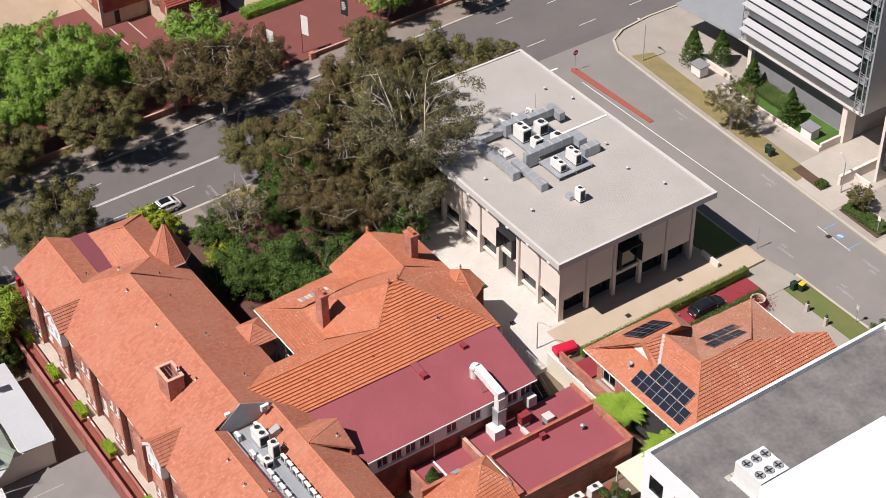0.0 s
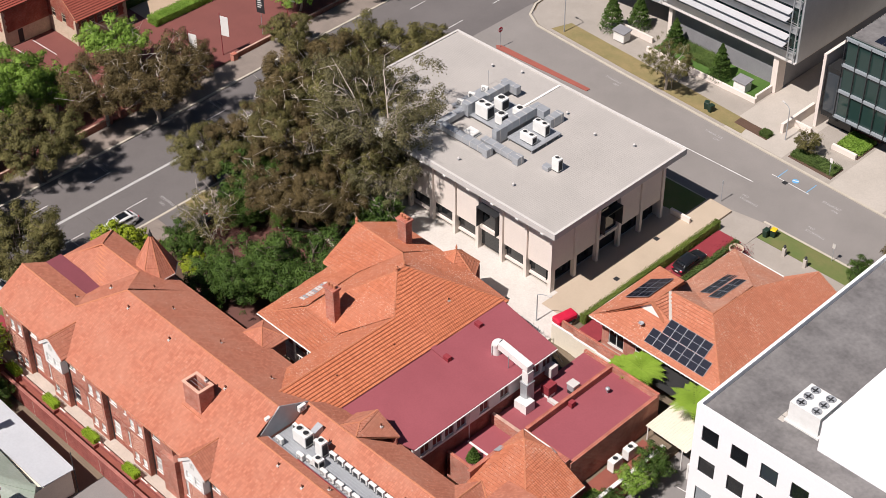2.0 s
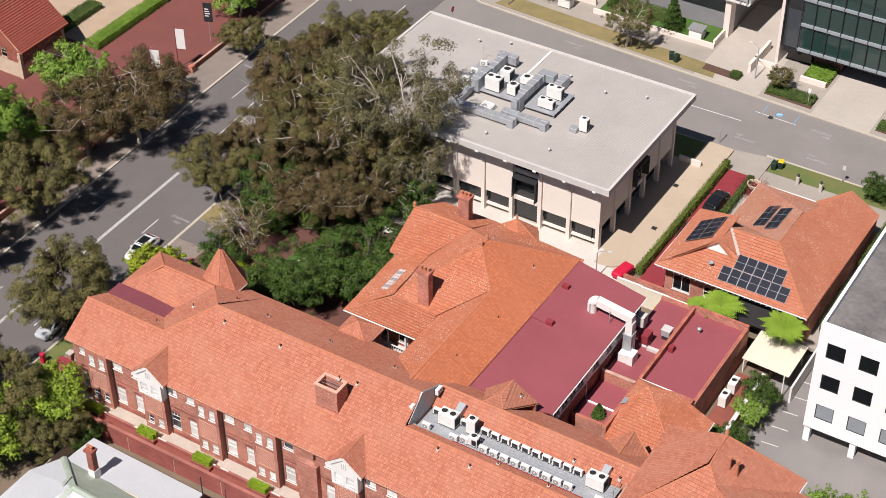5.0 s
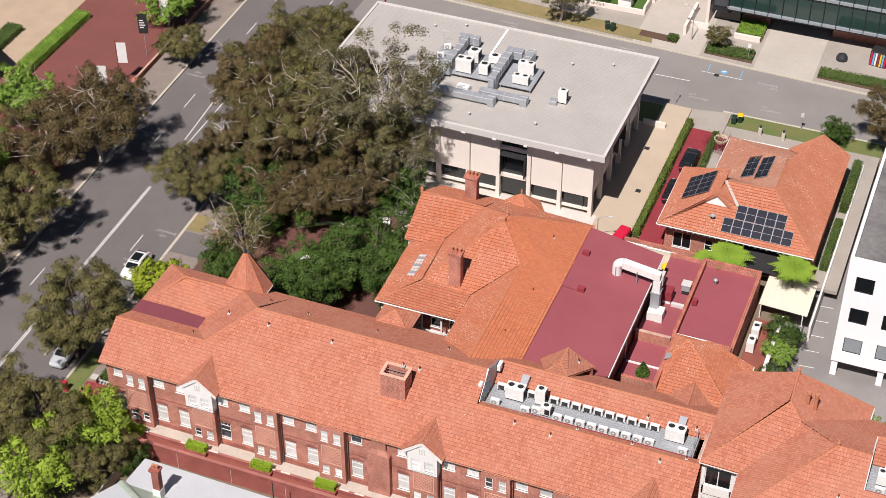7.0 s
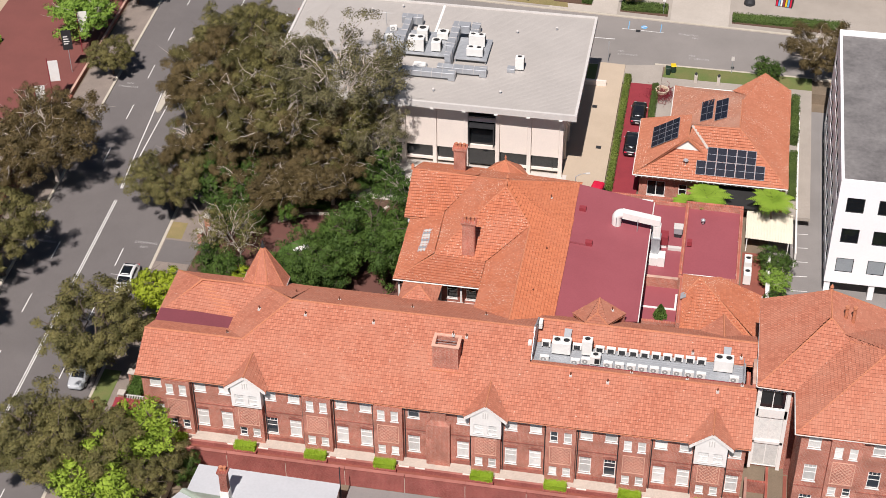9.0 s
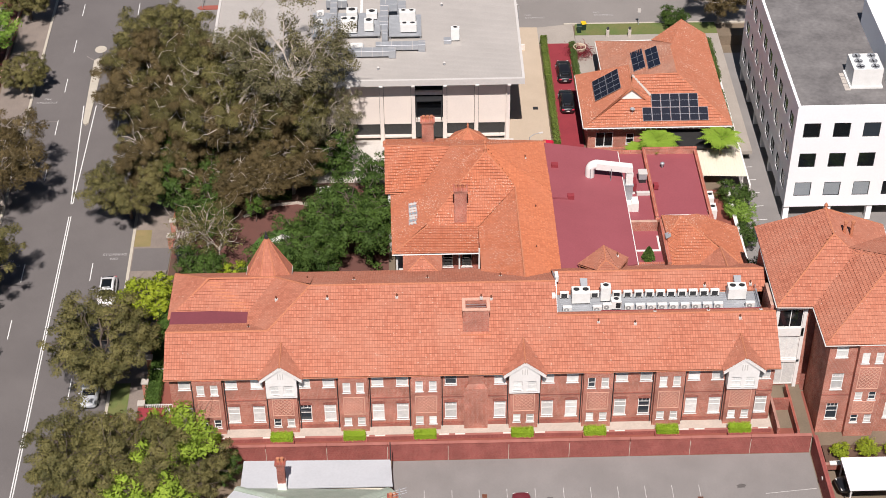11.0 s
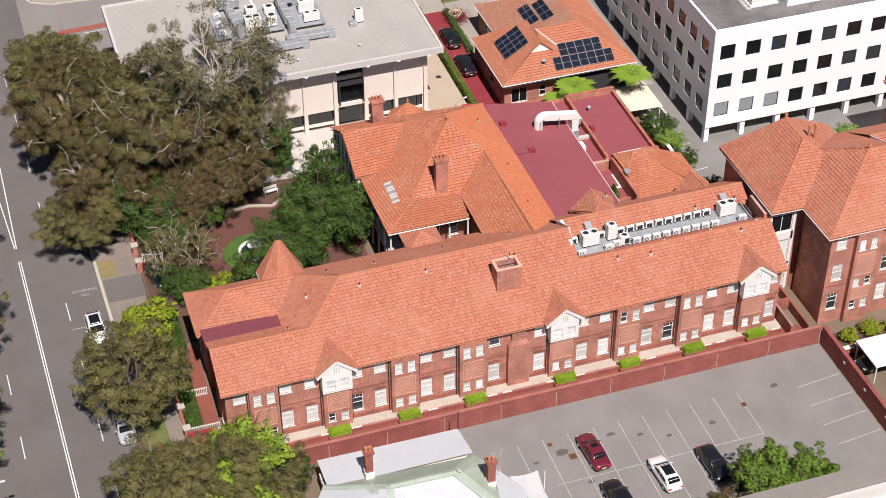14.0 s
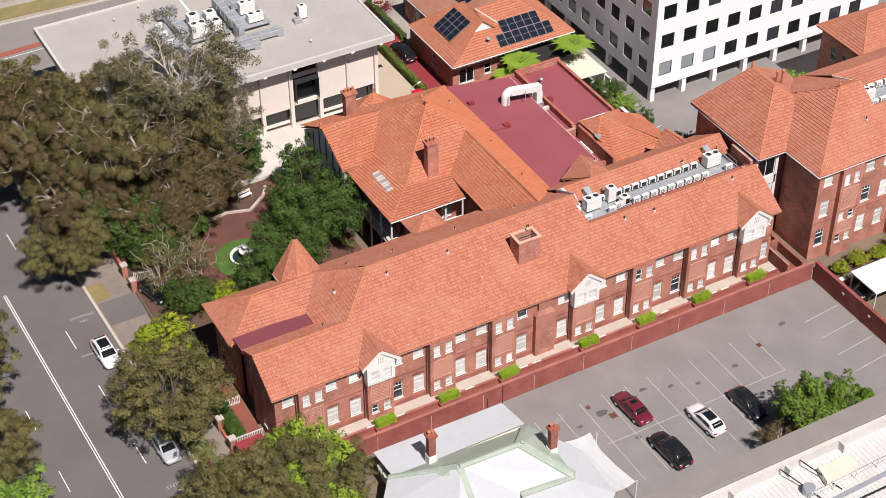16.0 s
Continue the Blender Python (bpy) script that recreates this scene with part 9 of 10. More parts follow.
def conifer(x, y, z, h, r, seed, label):
    rnd = np.random.default_rng(seed)
    n = 5200
    u = rnd.uniform(0, 1, n) ** 0.8
    rr = r * (1 - u) ** 0.8 * np.sqrt(rnd.uniform(0.35, 1.1, n)) * (1 + 0.18 * np.sin(u * 40))
    a = rnd.uniform(0, 2 * math.pi, n)
    c = np.stack([rr * np.cos(a), rr * np.sin(a), 0.35 + u * (h - 0.4)], 1)
    t = thing("conifer", label, "tree", "conifers", at=(x, y, z))
    part("trunk", tube(bmesh.new(), (0, 0, -0.2), (0, 0, h * 0.9), 0.1, 0.02, 6), BARK_DARK, t)
    shared("crown", leaf_mesh("conifer_leaves", c, rnd.uniform(0.6, 1.2, n) * 0.13, LEAF_GREEN, rnd), t)


for i, (x, y, h, r) in enumerate(((3.0, 92.0, 5.6, 1.7), (5.2, 95.0, 5.2, 1.6), (20.6, 92.6, 5.4, 1.5), (11.8, 94.4, 4.6, 1.4))):
    conifer(x, y, 1.55, h, r, 70 + i, "dark upright magnolia-like evergreen by the offices")
conifer(47.0, 20.9, 4.0, 1.9, 0.62, 77, "small yellow-green conifer in the light well")


def hedge(name, x0, x1, y0, y1, z0, z1, n, size, mat, seed, label):
    t = thing(name, label, "hedge", at=((x0 + x1) / 2, (y0 + y1) / 2, z0))
    a, b, h = (x1 - x0) / 2, (y1 - y0) / 2, z1 - z0
    part("foliage_core", boxes((-a + 0.1, a - 0.1, -b + 0.1, b - 0.1, 0, h - 0.12)), mat, t)
    shared("foliage", leaf_box("hedge_leaves", seed, -a, a, -b, b, 0, h, n, size, mat), t)


hedge("driveway_hedge", 39.15, 39.85, 45.0, 67.9, 1.6, 2.75, 9000, 0.08, LEAF_DRIVE, 81, "long dark clipped hedge beside the driveway")
hedge("driveway_hedge", 42.7, 43.4, 57.0, 66.8, 1.6, 2.5, 3500, 0.09, LEAF_DARKHEDGE, 82, "low dark hedge along the maroon driveway")
hedge("house_hedge", 59.5, 60.4, 57.5, 66, 1.2, 3.2, 4200, 0.09, LEAF_DARKHEDGE, 83, "tall dark hedge beside the bungalow")
hedge("house_hedge", 59.5, 60.3, 46.5, 55, 1.2, 2.6, 3500, 0.09, LEAF_DARKHEDGE, 84, "loose green hedge beside the bungalow")
hedge("yard_hedge", 55.6, 57.4, 22.5, 24.0, 0.8, 1.9, 1500, 0.08, LEAF_BRIGHT, 85, "clipped green hedge in the side yard")
hedge("yard_hedge", 55.8, 57.4, 26.0, 28.0, 0.8, 1.8, 1500, 0.08, LEAF_BRIGHT, 86, "clipped green hedge in the side yard")
hedge("plaza_hedge", -43.2, -41.2, 49.8, 64, 1.1, 2.4, 8000, 0.1, LEAF_BRIGHT, 87, "long clipped green hedge on the brick plaza")
hedge("plaza_hedge", -50, -47.8, 49.5, 58, 1.1, 2.3, 5000, 0.1, LEAF_DARKHEDGE, 88, "second clipped hedge on the brick plaza")
hedge("fence_hedge", -3.3, -1.9, 3.2, 12.0, 1.2, 2.5, 4200, 0.11, LEAF_GREEN, 89, "loose green shrubs along the brick fence")
hedge("fence_hedge", -3.2, -1.4, 13.2, 19.0, 1.2, 3.0, 3500, 0.12, LEAF_GREEN, 90, "dense green shrubs behind the footpath")
hedge("garden_hedge", 3.5, 9.0, 35.9, 36.8, 1.45, 2.1, 2500, 0.09, LEAF_GREEN, 91, "low green hedge along the curved edging")
hedge("office_shrubs", 10.5, 19.5, 93.5, 96.2, 1.7, 2.4, 4000, 0.1, LEAF_DARKHEDGE, 92, "dark low shrubs at the grey wall")
for i, (x0, x1, y0, y1) in enumerate(((37.1, 43.0, 85.2, 87.2), (39.8, 43.0, 91, 94.4), (51.8, 65.8, 84.6, 86.4), (31.8, 32.9, 86.2, 87.2))):
    hedge("street_planting", x0, x1, y0, y1, 1.6, 2.1, 2600 if x1 - x0 < 8 else 4200, 0.11, LEAF_DARKHEDGE if i != 1 else LEAF_BRIGHT, 93 + i, "loose tufted grasses in a mulched bed")
pot = thing("round_planter", "round stone planter ringed by red foliage", "planter", at=(43.9, 65.6, 1.62))
part("bowl", lathe(bmesh.new(), [(0.5, 0), (0.75, 0.5), (0.85, 0.9), (0.7, 0.9), (0.6, 0.5), (0.1, 0.4)], 16), STONE, pot)
rnd_ = np.random.default_rng(5)
c_ = rnd_.normal(size=(2200, 3)) * np.array([0.75, 0.75, 0.25]) + np.array([0, -0.3, 0.4])
c_[:, 2] = np.maximum(c_[:, 2], 0.05)
shared("red_foliage", leaf_mesh("red_leaves", c_, rnd_.uniform(0.05, 0.12, 2200), LEAF_RED, rnd_), pot)


def fern(x, y, z, h, r, seed):
    """A tree fern: a trunk and a rosette of long arching fronds with leaflets on both sides."""
    t = thing("tree_fern", "bright green tree fern with arching fronds", "tree fern", "tree ferns by the bungalow", at=(x, y, z))
    part("trunk", tube(bmesh.new(), (0, 0, -0.2), (0, 0, h), 0.14, 0.1, 8), BARK_DARK, t)
    rnd = np.random.default_rng(seed)
    for k in range(19):
        a = 2 * math.pi * k / 19 + rnd.uniform(-0.15, 0.15)
        L = r * rnd.uniform(0.8, 1.1)
        bm = bmesh.new()
        prev = None
        for i in range(15):
            s = i / 14
            px, pz = L * s, h + 0.75 * math.sin(s * 2.1) * r * 0.35 - 0.25 * s * s
            w = 0.44 * r * 0.5 * math.sin(math.pi * min(1, s * 0.9 + 0.1)) + 0.02
            ctr = Vector((math.cos(a) * px, math.sin(a) * px, pz))
            side = Vector((-math.sin(a), math.cos(a), 0))
            fw = Vector((math.cos(a), math.sin(a), 0))
            for sg in (-1, 1):
                tip = ctr + side * (w * sg) + fw * 0.12 - Vector((0, 0, 0.06))
                bm.faces.new([bm.verts.new(v) for v in (ctr - fw * 0.08, ctr + fw * 0.08, tip + fw * 0.09, tip - fw * 0.03)])
        part("frond", bm, LEAF_FERN, t)


fern(50.5, 41.2, 1.6, 3.1, 2.5, 1)
fern(48.4, 41.0, 1.6, 2.2, 1.7, 2)
fern(57.6, 40.6, 1.0, 4.3, 2.5, 3)

# ---------------------------------------------------------------- yard beside the bungalow
cr = thing("cream_carport", "cream metal carport roof with white posts", "canopy")
bm = bmesh.new()
rows_ = []
for x in np.arange(55.0, 59.9, 0.3):
    zz = 3.32 - 0.042 * (x - 55)
    for dx, dz in ((0, 0), (0.12, 0), (0.15, 0.02), (0.2, 0.02), (0.23, 0)):
        rows_.append([bm.verts.new((x + dx, y, zz + dz)) for y in (36.6, 41.8)])
for a, b in zip(rows_, rows_[1:]):
    bm.faces.new((a[0], b[0], b[1], a[1]))
part("roof", bm, CREAM, cr)
for x, y in ((55.2, 36.8), (59.6, 36.6), (59.6, 41.8), (55.2, 41.4)):
    part("post", boxes((x - 0.05, x + 0.05, y - 0.05, y + 0.05, 0.5, 3.1)), WHITE, cr)
slab("yard", [(54.9, 17.5), (57.5, 17.5), (57.5, 36.5), (54.9, 36.5)], 0.5, 1.42, PAVE_RED, "red brick side yard")
yf = thing("yard_wall", "white-capped boundary wall along the lane", "wall")
part("wall", boxes((57.5, 57.75, 17.0, 36.3, -0.6, 2.6)), BRICK_DARK, yf)
part("coping", boxes((57.42, 57.83, 17.0, 36.3, 2.6, 2.72)), WHITE, yf)
part("wall", boxes((60.4, 60.6, 36.5, 67, -0.6, 2.0)), WHITE, yf)
cf = thing("cream_fence", "cream panel fence beside the maroon roof", "fence")
for x0, x1, y0, y1 in ((38.9, 41.8, 40.7, 40.85), (41.85, 45.0, 40.6, 40.75), (45.05, 48.3, 40.5, 40.65)):
    part("fence_panel", boxes((x0, x1, y0, y1, 1.4, 3.9)), CREAM, cf)
    part("cap", boxes((x0, x1, y0 - 0.04, y1 + 0.04, 3.9, 3.98)), WHITE, cf)
part("brick_wall", boxes((38.9, 48.4, 42.3, 42.6, 1.3, 3.2)), BRICK, cf)
lattice_t = thing("steel_lattice", "tangle of pale steel mesh fencing by the lane", "fence")
bm = bmesh.new()
r_ = random.Random(3)
for i in range(9):
    x = 33.2 + 0.75 * i
    tube(bm, (x, 39.2, 1.4), (x, 39.2, 4.2), 0.035, 0.035, 4)
    tube(bm, (x, 37.4, 1.4), (x, 37.4, 4.0), 0.035, 0.035, 4)
for z in (1.8, 2.5, 3.2, 3.9):
    tube(bm, (33.2, 39.2, z), (39.2, 39.2, z), 0.03, 0.03, 4)
    tube(bm, (33.2, 37.4, z), (39.2, 37.4, z), 0.03, 0.03, 4)
for i in range(7):
    tube(bm, (33.5 + i * 0.8, 37.4, 3.9), (33.5 + i * 0.8, 39.2, 3.9), 0.025, 0.025, 4)
part("mesh_frame", bm, FASCIA, lattice_t)
st = thing("steel_stair", "dark steel stair beside the annex", "stairs")
for i in range(8):
    part("step", boxes((40.6 + 0.28 * i, 40.9 + 0.28 * i, 37.2, 38.2, 1.5 + 0.19 * (8 - i) - 0.05, 1.5 + 0.19 * (8 - i))), DARK_METAL, st)
bm = bmesh.new()
tube(bm, (40.6, 37.2, 4.0), (42.8, 37.2, 2.6), 0.03, 0.03, 5)
tube(bm, (40.6, 38.2, 4.0), (42.8, 38.2, 2.6), 0.03, 0.03, 5)
part("handrail", bm, FASCIA, st)
for y in (37.15, 38.2):
    part("stringer", slanted(bmesh.new(), [(40.6, y, 3.0), (42.9, y, 1.6), (42.9, y, 1.35), (40.6, y, 1.35)], [(40.6, y + 0.05, 3.0), (42.9, y + 0.05, 1.6), (42.9, y + 0.05, 1.35), (40.6, y + 0.05, 1.35)]), DARK_METAL, st)
tank = thing("yellow_bin", "round yellow-topped bin in the service yard", "bin", at=(44.3, 39.9, 1.4))
part("body", lathe(bmesh.new(), [(0.4, 0), (0.5, 1.1)], 14), BLACK, tank)
part("lid", lathe(bmesh.new(), [(0.55, 1.1), (0.55, 1.2), (0.4, 1.4), (0.05, 1.45)], 14), YELLOW, tank)
cov = thing("covered_trailer", "low trailer under a bright red fitted cover", "trailer", at=(38.2, 43.6, 1.9), rz=80)
part("cover", box(bmesh.new(), -1.3, 1.3, -0.65, 0.65, 0.25, 1.0, 0.16), RED_CLOTH, cov)
for x in (-0.7, 0.7):
    part("wheel", tube(bmesh.new(), (x, -0.68, 0.25), (x, 0.68, 0.25), 0.25, 0.25, 12), BLACK, cov)


def wheelie_bin(x, y, z, rz, lid, lab):
    t = thing("wheelie_bin", lab, "bin", "wheelie bins", at=(x, y, z), rz=rz)
    bm = bmesh.new()
    solid(bm, [(-0.24, -0.28, 0.05), (0.24, -0.28, 0.05), (0.24, 0.28, 0.05), (-0.24, 0.28, 0.05), (-0.3, -0.36, 0.95), (0.3, -0.36, 0.95), (0.3, 0.36, 0.95), (-0.3, 0.36, 0.95)], ((3, 2, 1, 0), (4, 5, 6, 7), (0, 1, 5, 4), (1, 2, 6, 5), (2, 3, 7, 6), (3, 0, 4, 7)))
    part("body", bm, BIN_GREEN, t)
    part("lid", box(bmesh.new(), -0.32, 0.32, -0.4, 0.38, 0.95, 1.05, 0.03), lid, t)
    for sx in (-0.3, 0.22):
        part("wheel", tube(bmesh.new(), (sx, 0.3, 0.1), (sx + 0.08, 0.3, 0.1), 0.1, 0.1, 10), BLACK, t)


BIN_GREEN = material("dark_green_plastic", (0.02, 0.045, 0.03), (0.015, 0.03, 0.02), 1, 8, 0.5)
wheelie_bin(44.9, 71.2, 1.58, 10, YELLOW, "dark green bin with a yellow lid on the verge")
wheelie_bin(44.3, 70.6, 1.58, 0, BIN_GREEN, "dark green bin beside the yellow-lidded one")
wheelie_bin(23.6, 86.2, 1.56, 20, BIN_GREEN, "dark green bin on the dry verge")
wheelie_bin(24.4, 86.0, 1.56, -10, BIN_GREEN, "dark green bin on the dry verge")


def street_lamp(x, y, z, h, rz, label):
    t = thing("street_lamp", label, "street lamp", at=(x, y, z), rz=rz)
    bm = bmesh.new()
    tube(bm, (0, 0, 0), (0, 0, h), 0.08, 0.05, 8)
    for a, b in (((0, 0, h), (0.5, 0, h + 0.25)), ((0.5, 0, h + 0.25), (1.2, 0, h + 0.28))):
        tube(bm, a, b, 0.04, 0.04, 6)
    part("pole", bm, STEEL, t)
    part("lantern", box(bmesh.new(), 1.1, 1.6, -0.12, 0.12, h + 0.2, h + 0.32, 0.03), FASCIA, t)


def sign(name, x, y, z, h, w, sh, rz, mat, label, bars=0, bar_mat=None):
    t = thing(name, label, "sign", at=(x, y, z), rz=rz)
    part("post", tube(bmesh.new(), (0, 0, 0), (0, 0, h), 0.04, 0.04, 6), STEEL, t)
    face = part("face", boxes((-w / 2, w / 2, -0.04, 0.0, h - sh, h)), mat, t)
    for i in range(bars):
        part("text_bar", boxes((-w * 0.35, w * (0.1 + 0.08 * (i % 3)), -0.05, -0.041, h - sh * (0.35 + 0.12 * i), h - sh * (0.30 + 0.12 * i))), bar_mat or WHITE, face)


street_lamp(-1.2, 87.2, 1.5, 5.5, 180, "slim grey street lamp on the corner")
street_lamp(36.0, 41.6, 1.9, 3.6, 20, "short lamp post beside the lane")
street_lamp(34.6, 87.6, 1.5, 4.5, 160, "slim grey street lamp before the offices")
street_lamp(-21.6, -4.0, 1.1, 6.5, 0, "tall street lamp on the far footpath")
stp = thing("stop_sign", "red octagonal road sign on the median", "sign", at=(-4.7, 78.5, 1.5), rz=90)
part("post", tube(bmesh.new(), (0, 0, 0), (0, 0, 2.9), 0.04, 0.04, 6), STEEL, stp)
part("face", tube(bmesh.new(), (0, -0.06, 2.7), (0, -0.03, 2.7), 0.4, 0.4, 8), RED_CLOTH, stp)
part("text_bar", boxes((-0.25, 0.25, -0.075, -0.061, 2.63, 2.77)), WHITE, stp)
sign("parking_sign", 52.1, 72.2, 1.58, 2.4, 0.4, 0.6, 0, FASCIA, "white parking sign on a steel post")
sign("parking_sign", 42.6, 85.3, 1.6, 2.4, 0.4, 0.6, 0, WHITE, "white parking sign in the street bed")
sign("post_sign", 36.6, 72.4, 1.42, 3.0, 0.15, 0.5, 0, STEEL, "slim grey post by the driveway")
for x in (47.8, 50.6):
    pl = thing("letterbox_pier", "small grey letterbox pier on the lawn edge", "pier", at=(x, 69.2, 1.6))
    part("pier", box(bmesh.new(), -0.2, 0.2, -0.2, 0.2, 0, 1.1, 0.03), CONCRETE, pl)
    part("lantern", lathe(bmesh.new(), [(0.12, 1.1), (0.18, 1.35), (0.05, 1.5)], 8), DARK_METAL, pl)
for x, y, rz in ((-28.9, 46.2, 20), (-29.4, 51.7, 20), (-30.0, 63.4, 20)):
    t = thing("banner", "tall white printed banner on a maroon pole", "banner", "banners on the plaza", at=(x, y, 1.1), rz=rz)
    part("pole", tube(bmesh.new(), (0, 0, 0), (0, 0, 6.6), 0.06, 0.05, 6), MAROON_LIGHT, t)
    part("cloth", slanted(bmesh.new(), [(0.08, -0.03, 6.2), (1.25, -0.03, 6.2), (1.25, -0.03, 3.3), (0.08, -0.03, 3.3)], [(0.08, 0.0, 6.2), (1.25, 0.0, 6.2), (1.25, 0.0, 3.3), (0.08, 0.0, 3.3)]), WHITE, t)
sign("notice_board", -29.6, 58.6, 1.1, 6.4, 1.2, 2.8, 20, DARK_METAL, "tall dark notice board with a gold crest patch", 4, WHITE)

# ---------------------------------------------------------------- plaza and buildings across the west street
sheet("plaza", [-100, -60, -26.4], [5, 30, 40, 50, 60, 74, 100], lambda x, y: road_z(x, y) + 0.11, PLAZA, "dark red brick-paved plaza with white bay lines", "pavement", tilt=TILT)
sheet("plaza_path", [-58, -42.4], [50, 60, 74, 90], lambda x, y: road_z(x, y) + 0.13, PAVE_TAN2, "sandy path between hedges", "pavement", tilt=TILT)
slab("plaza_path", [(-90, 8), (-57.7, 8), (-57.6, 32.6), (-90, 32.6)], 0.9, 1.17, PAVE_TAN2, "sandy forecourt")
for y in (33.4, 36.2):
    stripe("bay_line", [(-50.6, y), (-45.3, y + 0.2)], 0.12, lambda x, y: road_z(x, y) + 0.115, LINE, "white plaza parking line")
pw = thing("plaza_wall", "low red brick wall with pale coping along the plaza", "wall")
for y0, y1 in ((8, 32), (34, 48), (52, 95)):
    xa, xb = -26.6 - 0.027 * y0, -26.6 - 0.027 * y1
    bm = bmesh.new()
    solid(bm, [(xa, y0, 0.9), (xa + 0.3, y0, 0.9), (xb + 0.3, y1, 0.9), (xb, y1, 0.9), (xa, y0, 1.9), (xa + 0.3, y0, 1.9), (xb + 0.3, y1, 1.9), (xb, y1, 1.9)], ((3, 2, 1, 0), (4, 5, 6, 7), (0, 1, 5, 4), (1, 2, 6, 5), (2, 3, 7, 6), (3, 0, 4, 7)))
    part("wall", bm, BRICK, pw)
for y in (32, 34, 48, 52):
    part("pier", boxes((-27.8, -27.1, y - 0.35, y + 0.35, 0.9, 2.3)), BRICK, pw)
hl = thing("chapel_hall", "red brick hall on pale limestone with a red tiled roof", "building")


def stone_wall(axis, face, depth, a0, a1, base, top, holes):
    """Limestone to the sills, red brick above, with stone corners."""
    b = [h for h in holes if h[2] < base]
    part("stone_base", wall_mesh(bmesh.new(), axis, face, depth, a0, a1, 0.9, base, [(h[0], h[1], h[2], min(h[3], base)) for h in b]), STONE, hl)
    part("wall", wall_mesh(bmesh.new(), axis, face, depth, a0, a1, base, top, [(h[0], h[1], max(h[2], base), h[3]) for h in holes]), BRICK_BRIGHT, hl)


bays = [41.0 + 1.25 * i for i in range(5)]
stone_wall("y", -44.9, -0.3, 39.7, 47.6, 3.0, 5.3, [(y - 0.45, y + 0.45, 3.3, 4.9) for y in bays])
stone_wall("x", 39.7, 0.3, -54.0, -45.2, 3.4, 5.3, [(-48.2, -47.2, 3.6, 5.0), (-50.6, -49.6, 3.6, 5.0)])
stone_wall("x", 47.6, -0.3, -54.0, -45.2, 3.0, 5.3, [])
stone_wall("y", -51.2, -0.3, 32.7, 39.6, 3.3, 7.2, [(34.6, 35.4, 1.2, 3.2)])
stone_wall("x", 32.7, 0.3, -68.0, -51.5, 3.3, 7.2, [(-55.0, -54.0, 3.8, 5.8), (-58.0, -57.0, 3.8, 5.8)])
for y in bays:
    window(hl, -44.9, y, 3.3, 90, 0.9, 1.6, "cottage", STONE, GLASS_DARK)
for x in (-47.7, -50.1):
    window(hl, x, 39.7, 3.6, 0, 1.0, 1.4, "cottage", STONE, GLASS_DARK)
for x in (-54.5, -57.5):
    window(hl, x, 32.7, 3.8, 0, 1.0, 2.0, "cottage", STONE, GLASS_DARK)
part("door", boxes((-51.3, -51.25, 34.6, 35.4, 1.15, 3.2)), DARK_METAL, hl, "dark timber door")
for x, y, h in ((-44.85, 39.65, 5.4), (-44.85, 47.65, 5.4), (-51.15, 32.65, 7.2)):
    for k in range(int((h - 1) / 0.45)):
        w = 0.45 if k % 2 else 0.32
        part("quoin", boxes((x - w, x + 0.05, y - 0.05, y + w, 0.95 + 0.45 * k, 1.36 + 0.45 * k)) if y < 45 else boxes((x - w, x + 0.05, y - w, y + 0.05, 0.95 + 0.45 * k, 1.36 + 0.45 * k)), STONE, hl)
RS, RN = (-49.5, 39.5, 9.6), (-49.5, 48.2, 9.6)
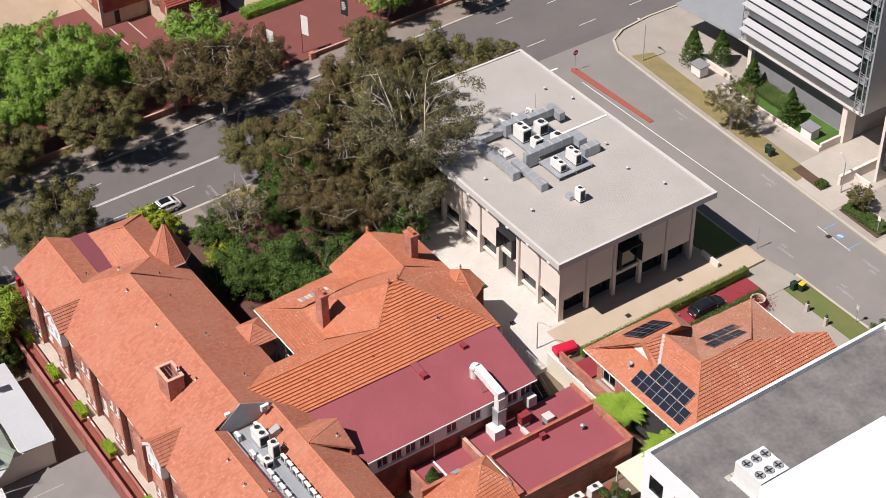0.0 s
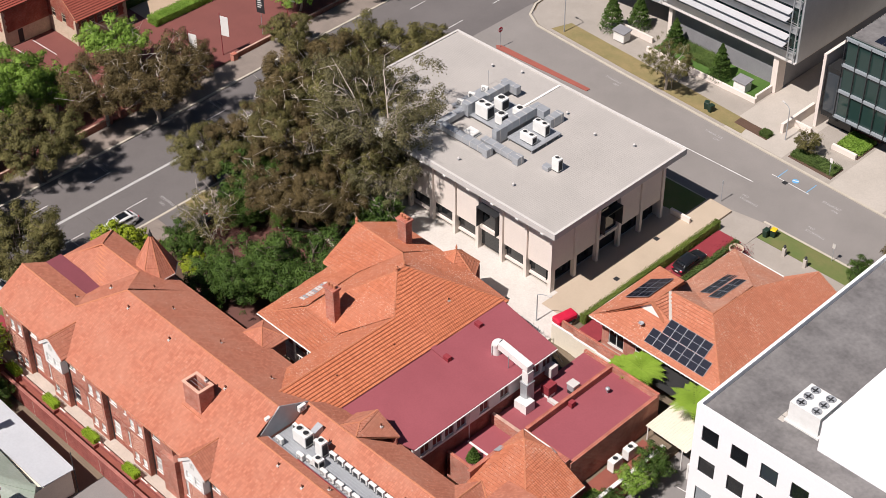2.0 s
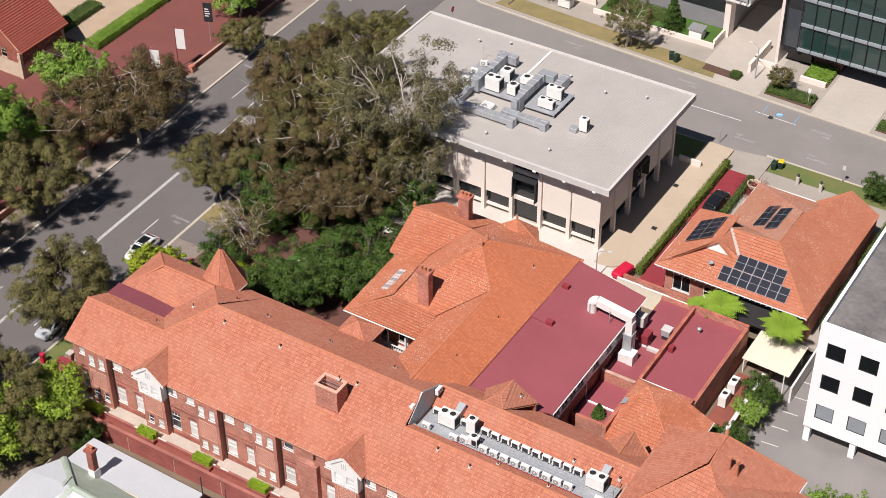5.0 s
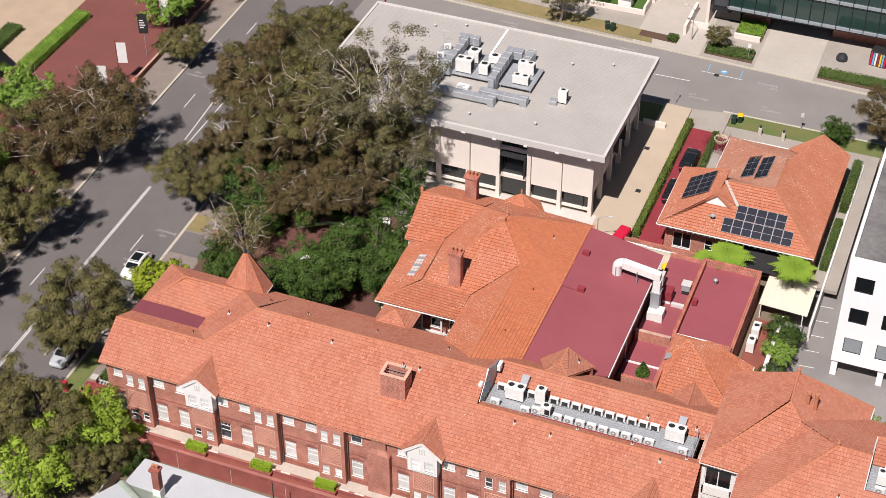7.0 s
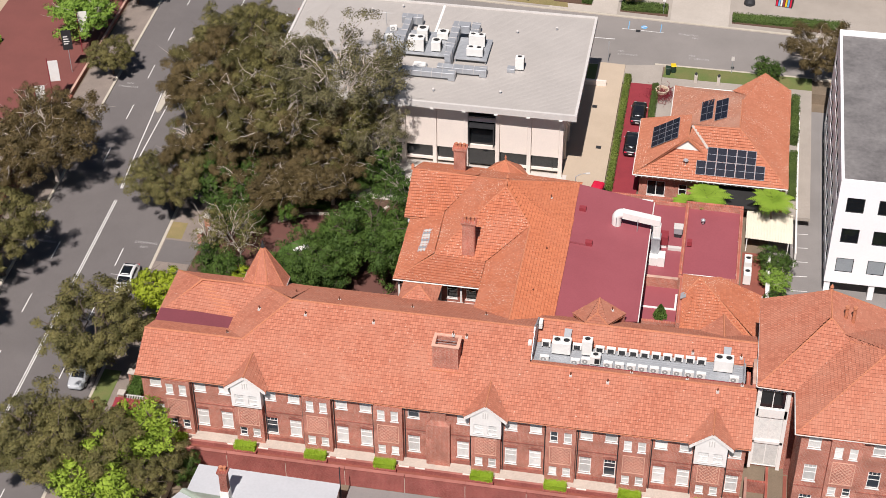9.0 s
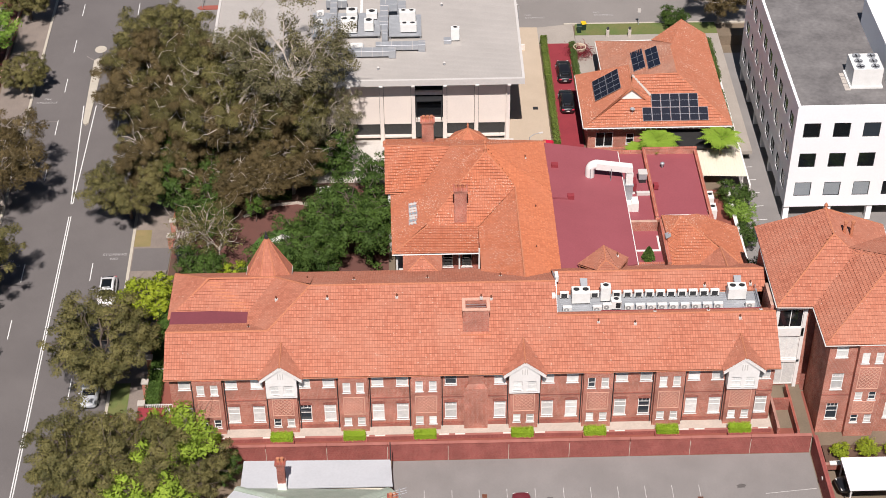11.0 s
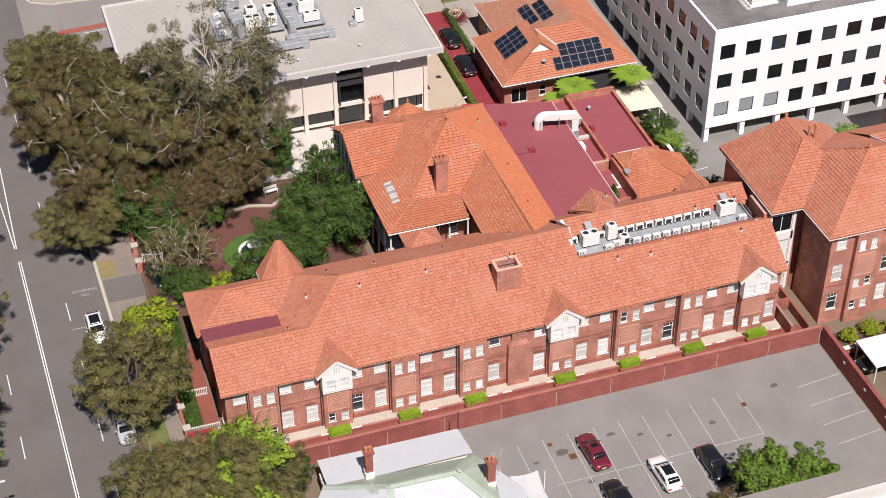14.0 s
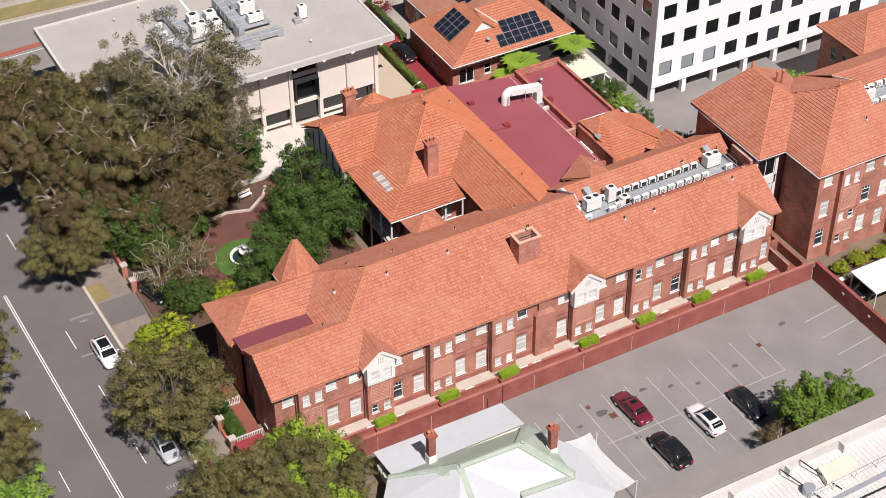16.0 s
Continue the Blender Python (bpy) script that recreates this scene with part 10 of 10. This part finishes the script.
tiled("roof", [[(-44.3, 39.5, 5.2), (-44.3, 48.2, 5.2), RN, RS], [(-54.6, 39.5, 5.2), RS, RN, (-54.6, 48.2, 5.2)],
               [(-50.6, 32.2, 7.1), (-50.6, 40.0, 7.1), (-59.5, 40.0, 12.6), (-59.5, 32.2, 12.6)], [(-68.4, 32.2, 7.1), (-59.5, 32.2, 12.6), (-59.5, 40.0, 12.6), (-68.4, 40.0, 7.1)]], TILE_RED, hl, lift=0.1)
for xa, xm, xb, y, z0, z1 in ((-54.0, -49.5, -44.9, 39.7, 5.3, 9.3), (-68.0, -59.5, -51.2, 32.7, 7.2, 12.3)):
    bm = bmesh.new()
    solid(bm, [(xa, y, z0), (xb, y, z0), (xm, y, z1), (xa, y + 0.3, z0), (xb, y + 0.3, z0), (xm, y + 0.3, z1)], ((0, 1, 2), (3, 4, 5), (0, 1, 4, 3), (1, 2, 5, 4), (2, 0, 3, 5)))
    part("gable_wall", bm, BRICK_BRIGHT, hl)
    for xe in (xa, xb):
        bm = bmesh.new()
        slanted(bm, [(xe, y - 0.12, z0 + 0.25), (xm, y - 0.12, z1 + 0.45), (xm, y + 0.3, z1 + 0.45), (xe, y + 0.3, z0 + 0.25)], [(xe, y - 0.12, z0 - 0.05), (xm, y - 0.12, z1 + 0.1), (xm, y + 0.3, z1 + 0.1), (xe, y + 0.3, z0 - 0.05)])
        part("gable_coping", bm, STONE, hl, "pale limestone gable coping")
kn = thing("post_box", "small red post box on the footpath", "post box", at=(-6.2, 1.2, 1.15))
part("body", box(bmesh.new(), -0.25, 0.25, -0.22, 0.22, 0, 1.2, 0.05), RED_CLOTH, kn)
part("slot_hood", boxes((-0.2, 0.2, -0.27, -0.22, 0.9, 1.0)), DARK_METAL, kn)
slab("verge", [(-6.9, -2.0), (-5.0, -2.0), (-5.2, 7.0), (-7.0, 7.0)], 1.0, 1.17, GRASS, "small green verge by the kerb", "grass")
slab("verge", [(-7.6, 28.5), (-5.8, 28.5), (-6.0, 33), (-7.7, 33)], 1.0, 1.17, DRY_GRASS, "patch of dry verge by the kerb", "grass")
slab("driveway", [(-7.4, 24.4), (-3.4, 24.4), (-3.4, 28.2), (-7.5, 28.2)], 1.0, 1.165, ASPHALT, "dark crossover at the garden gate")
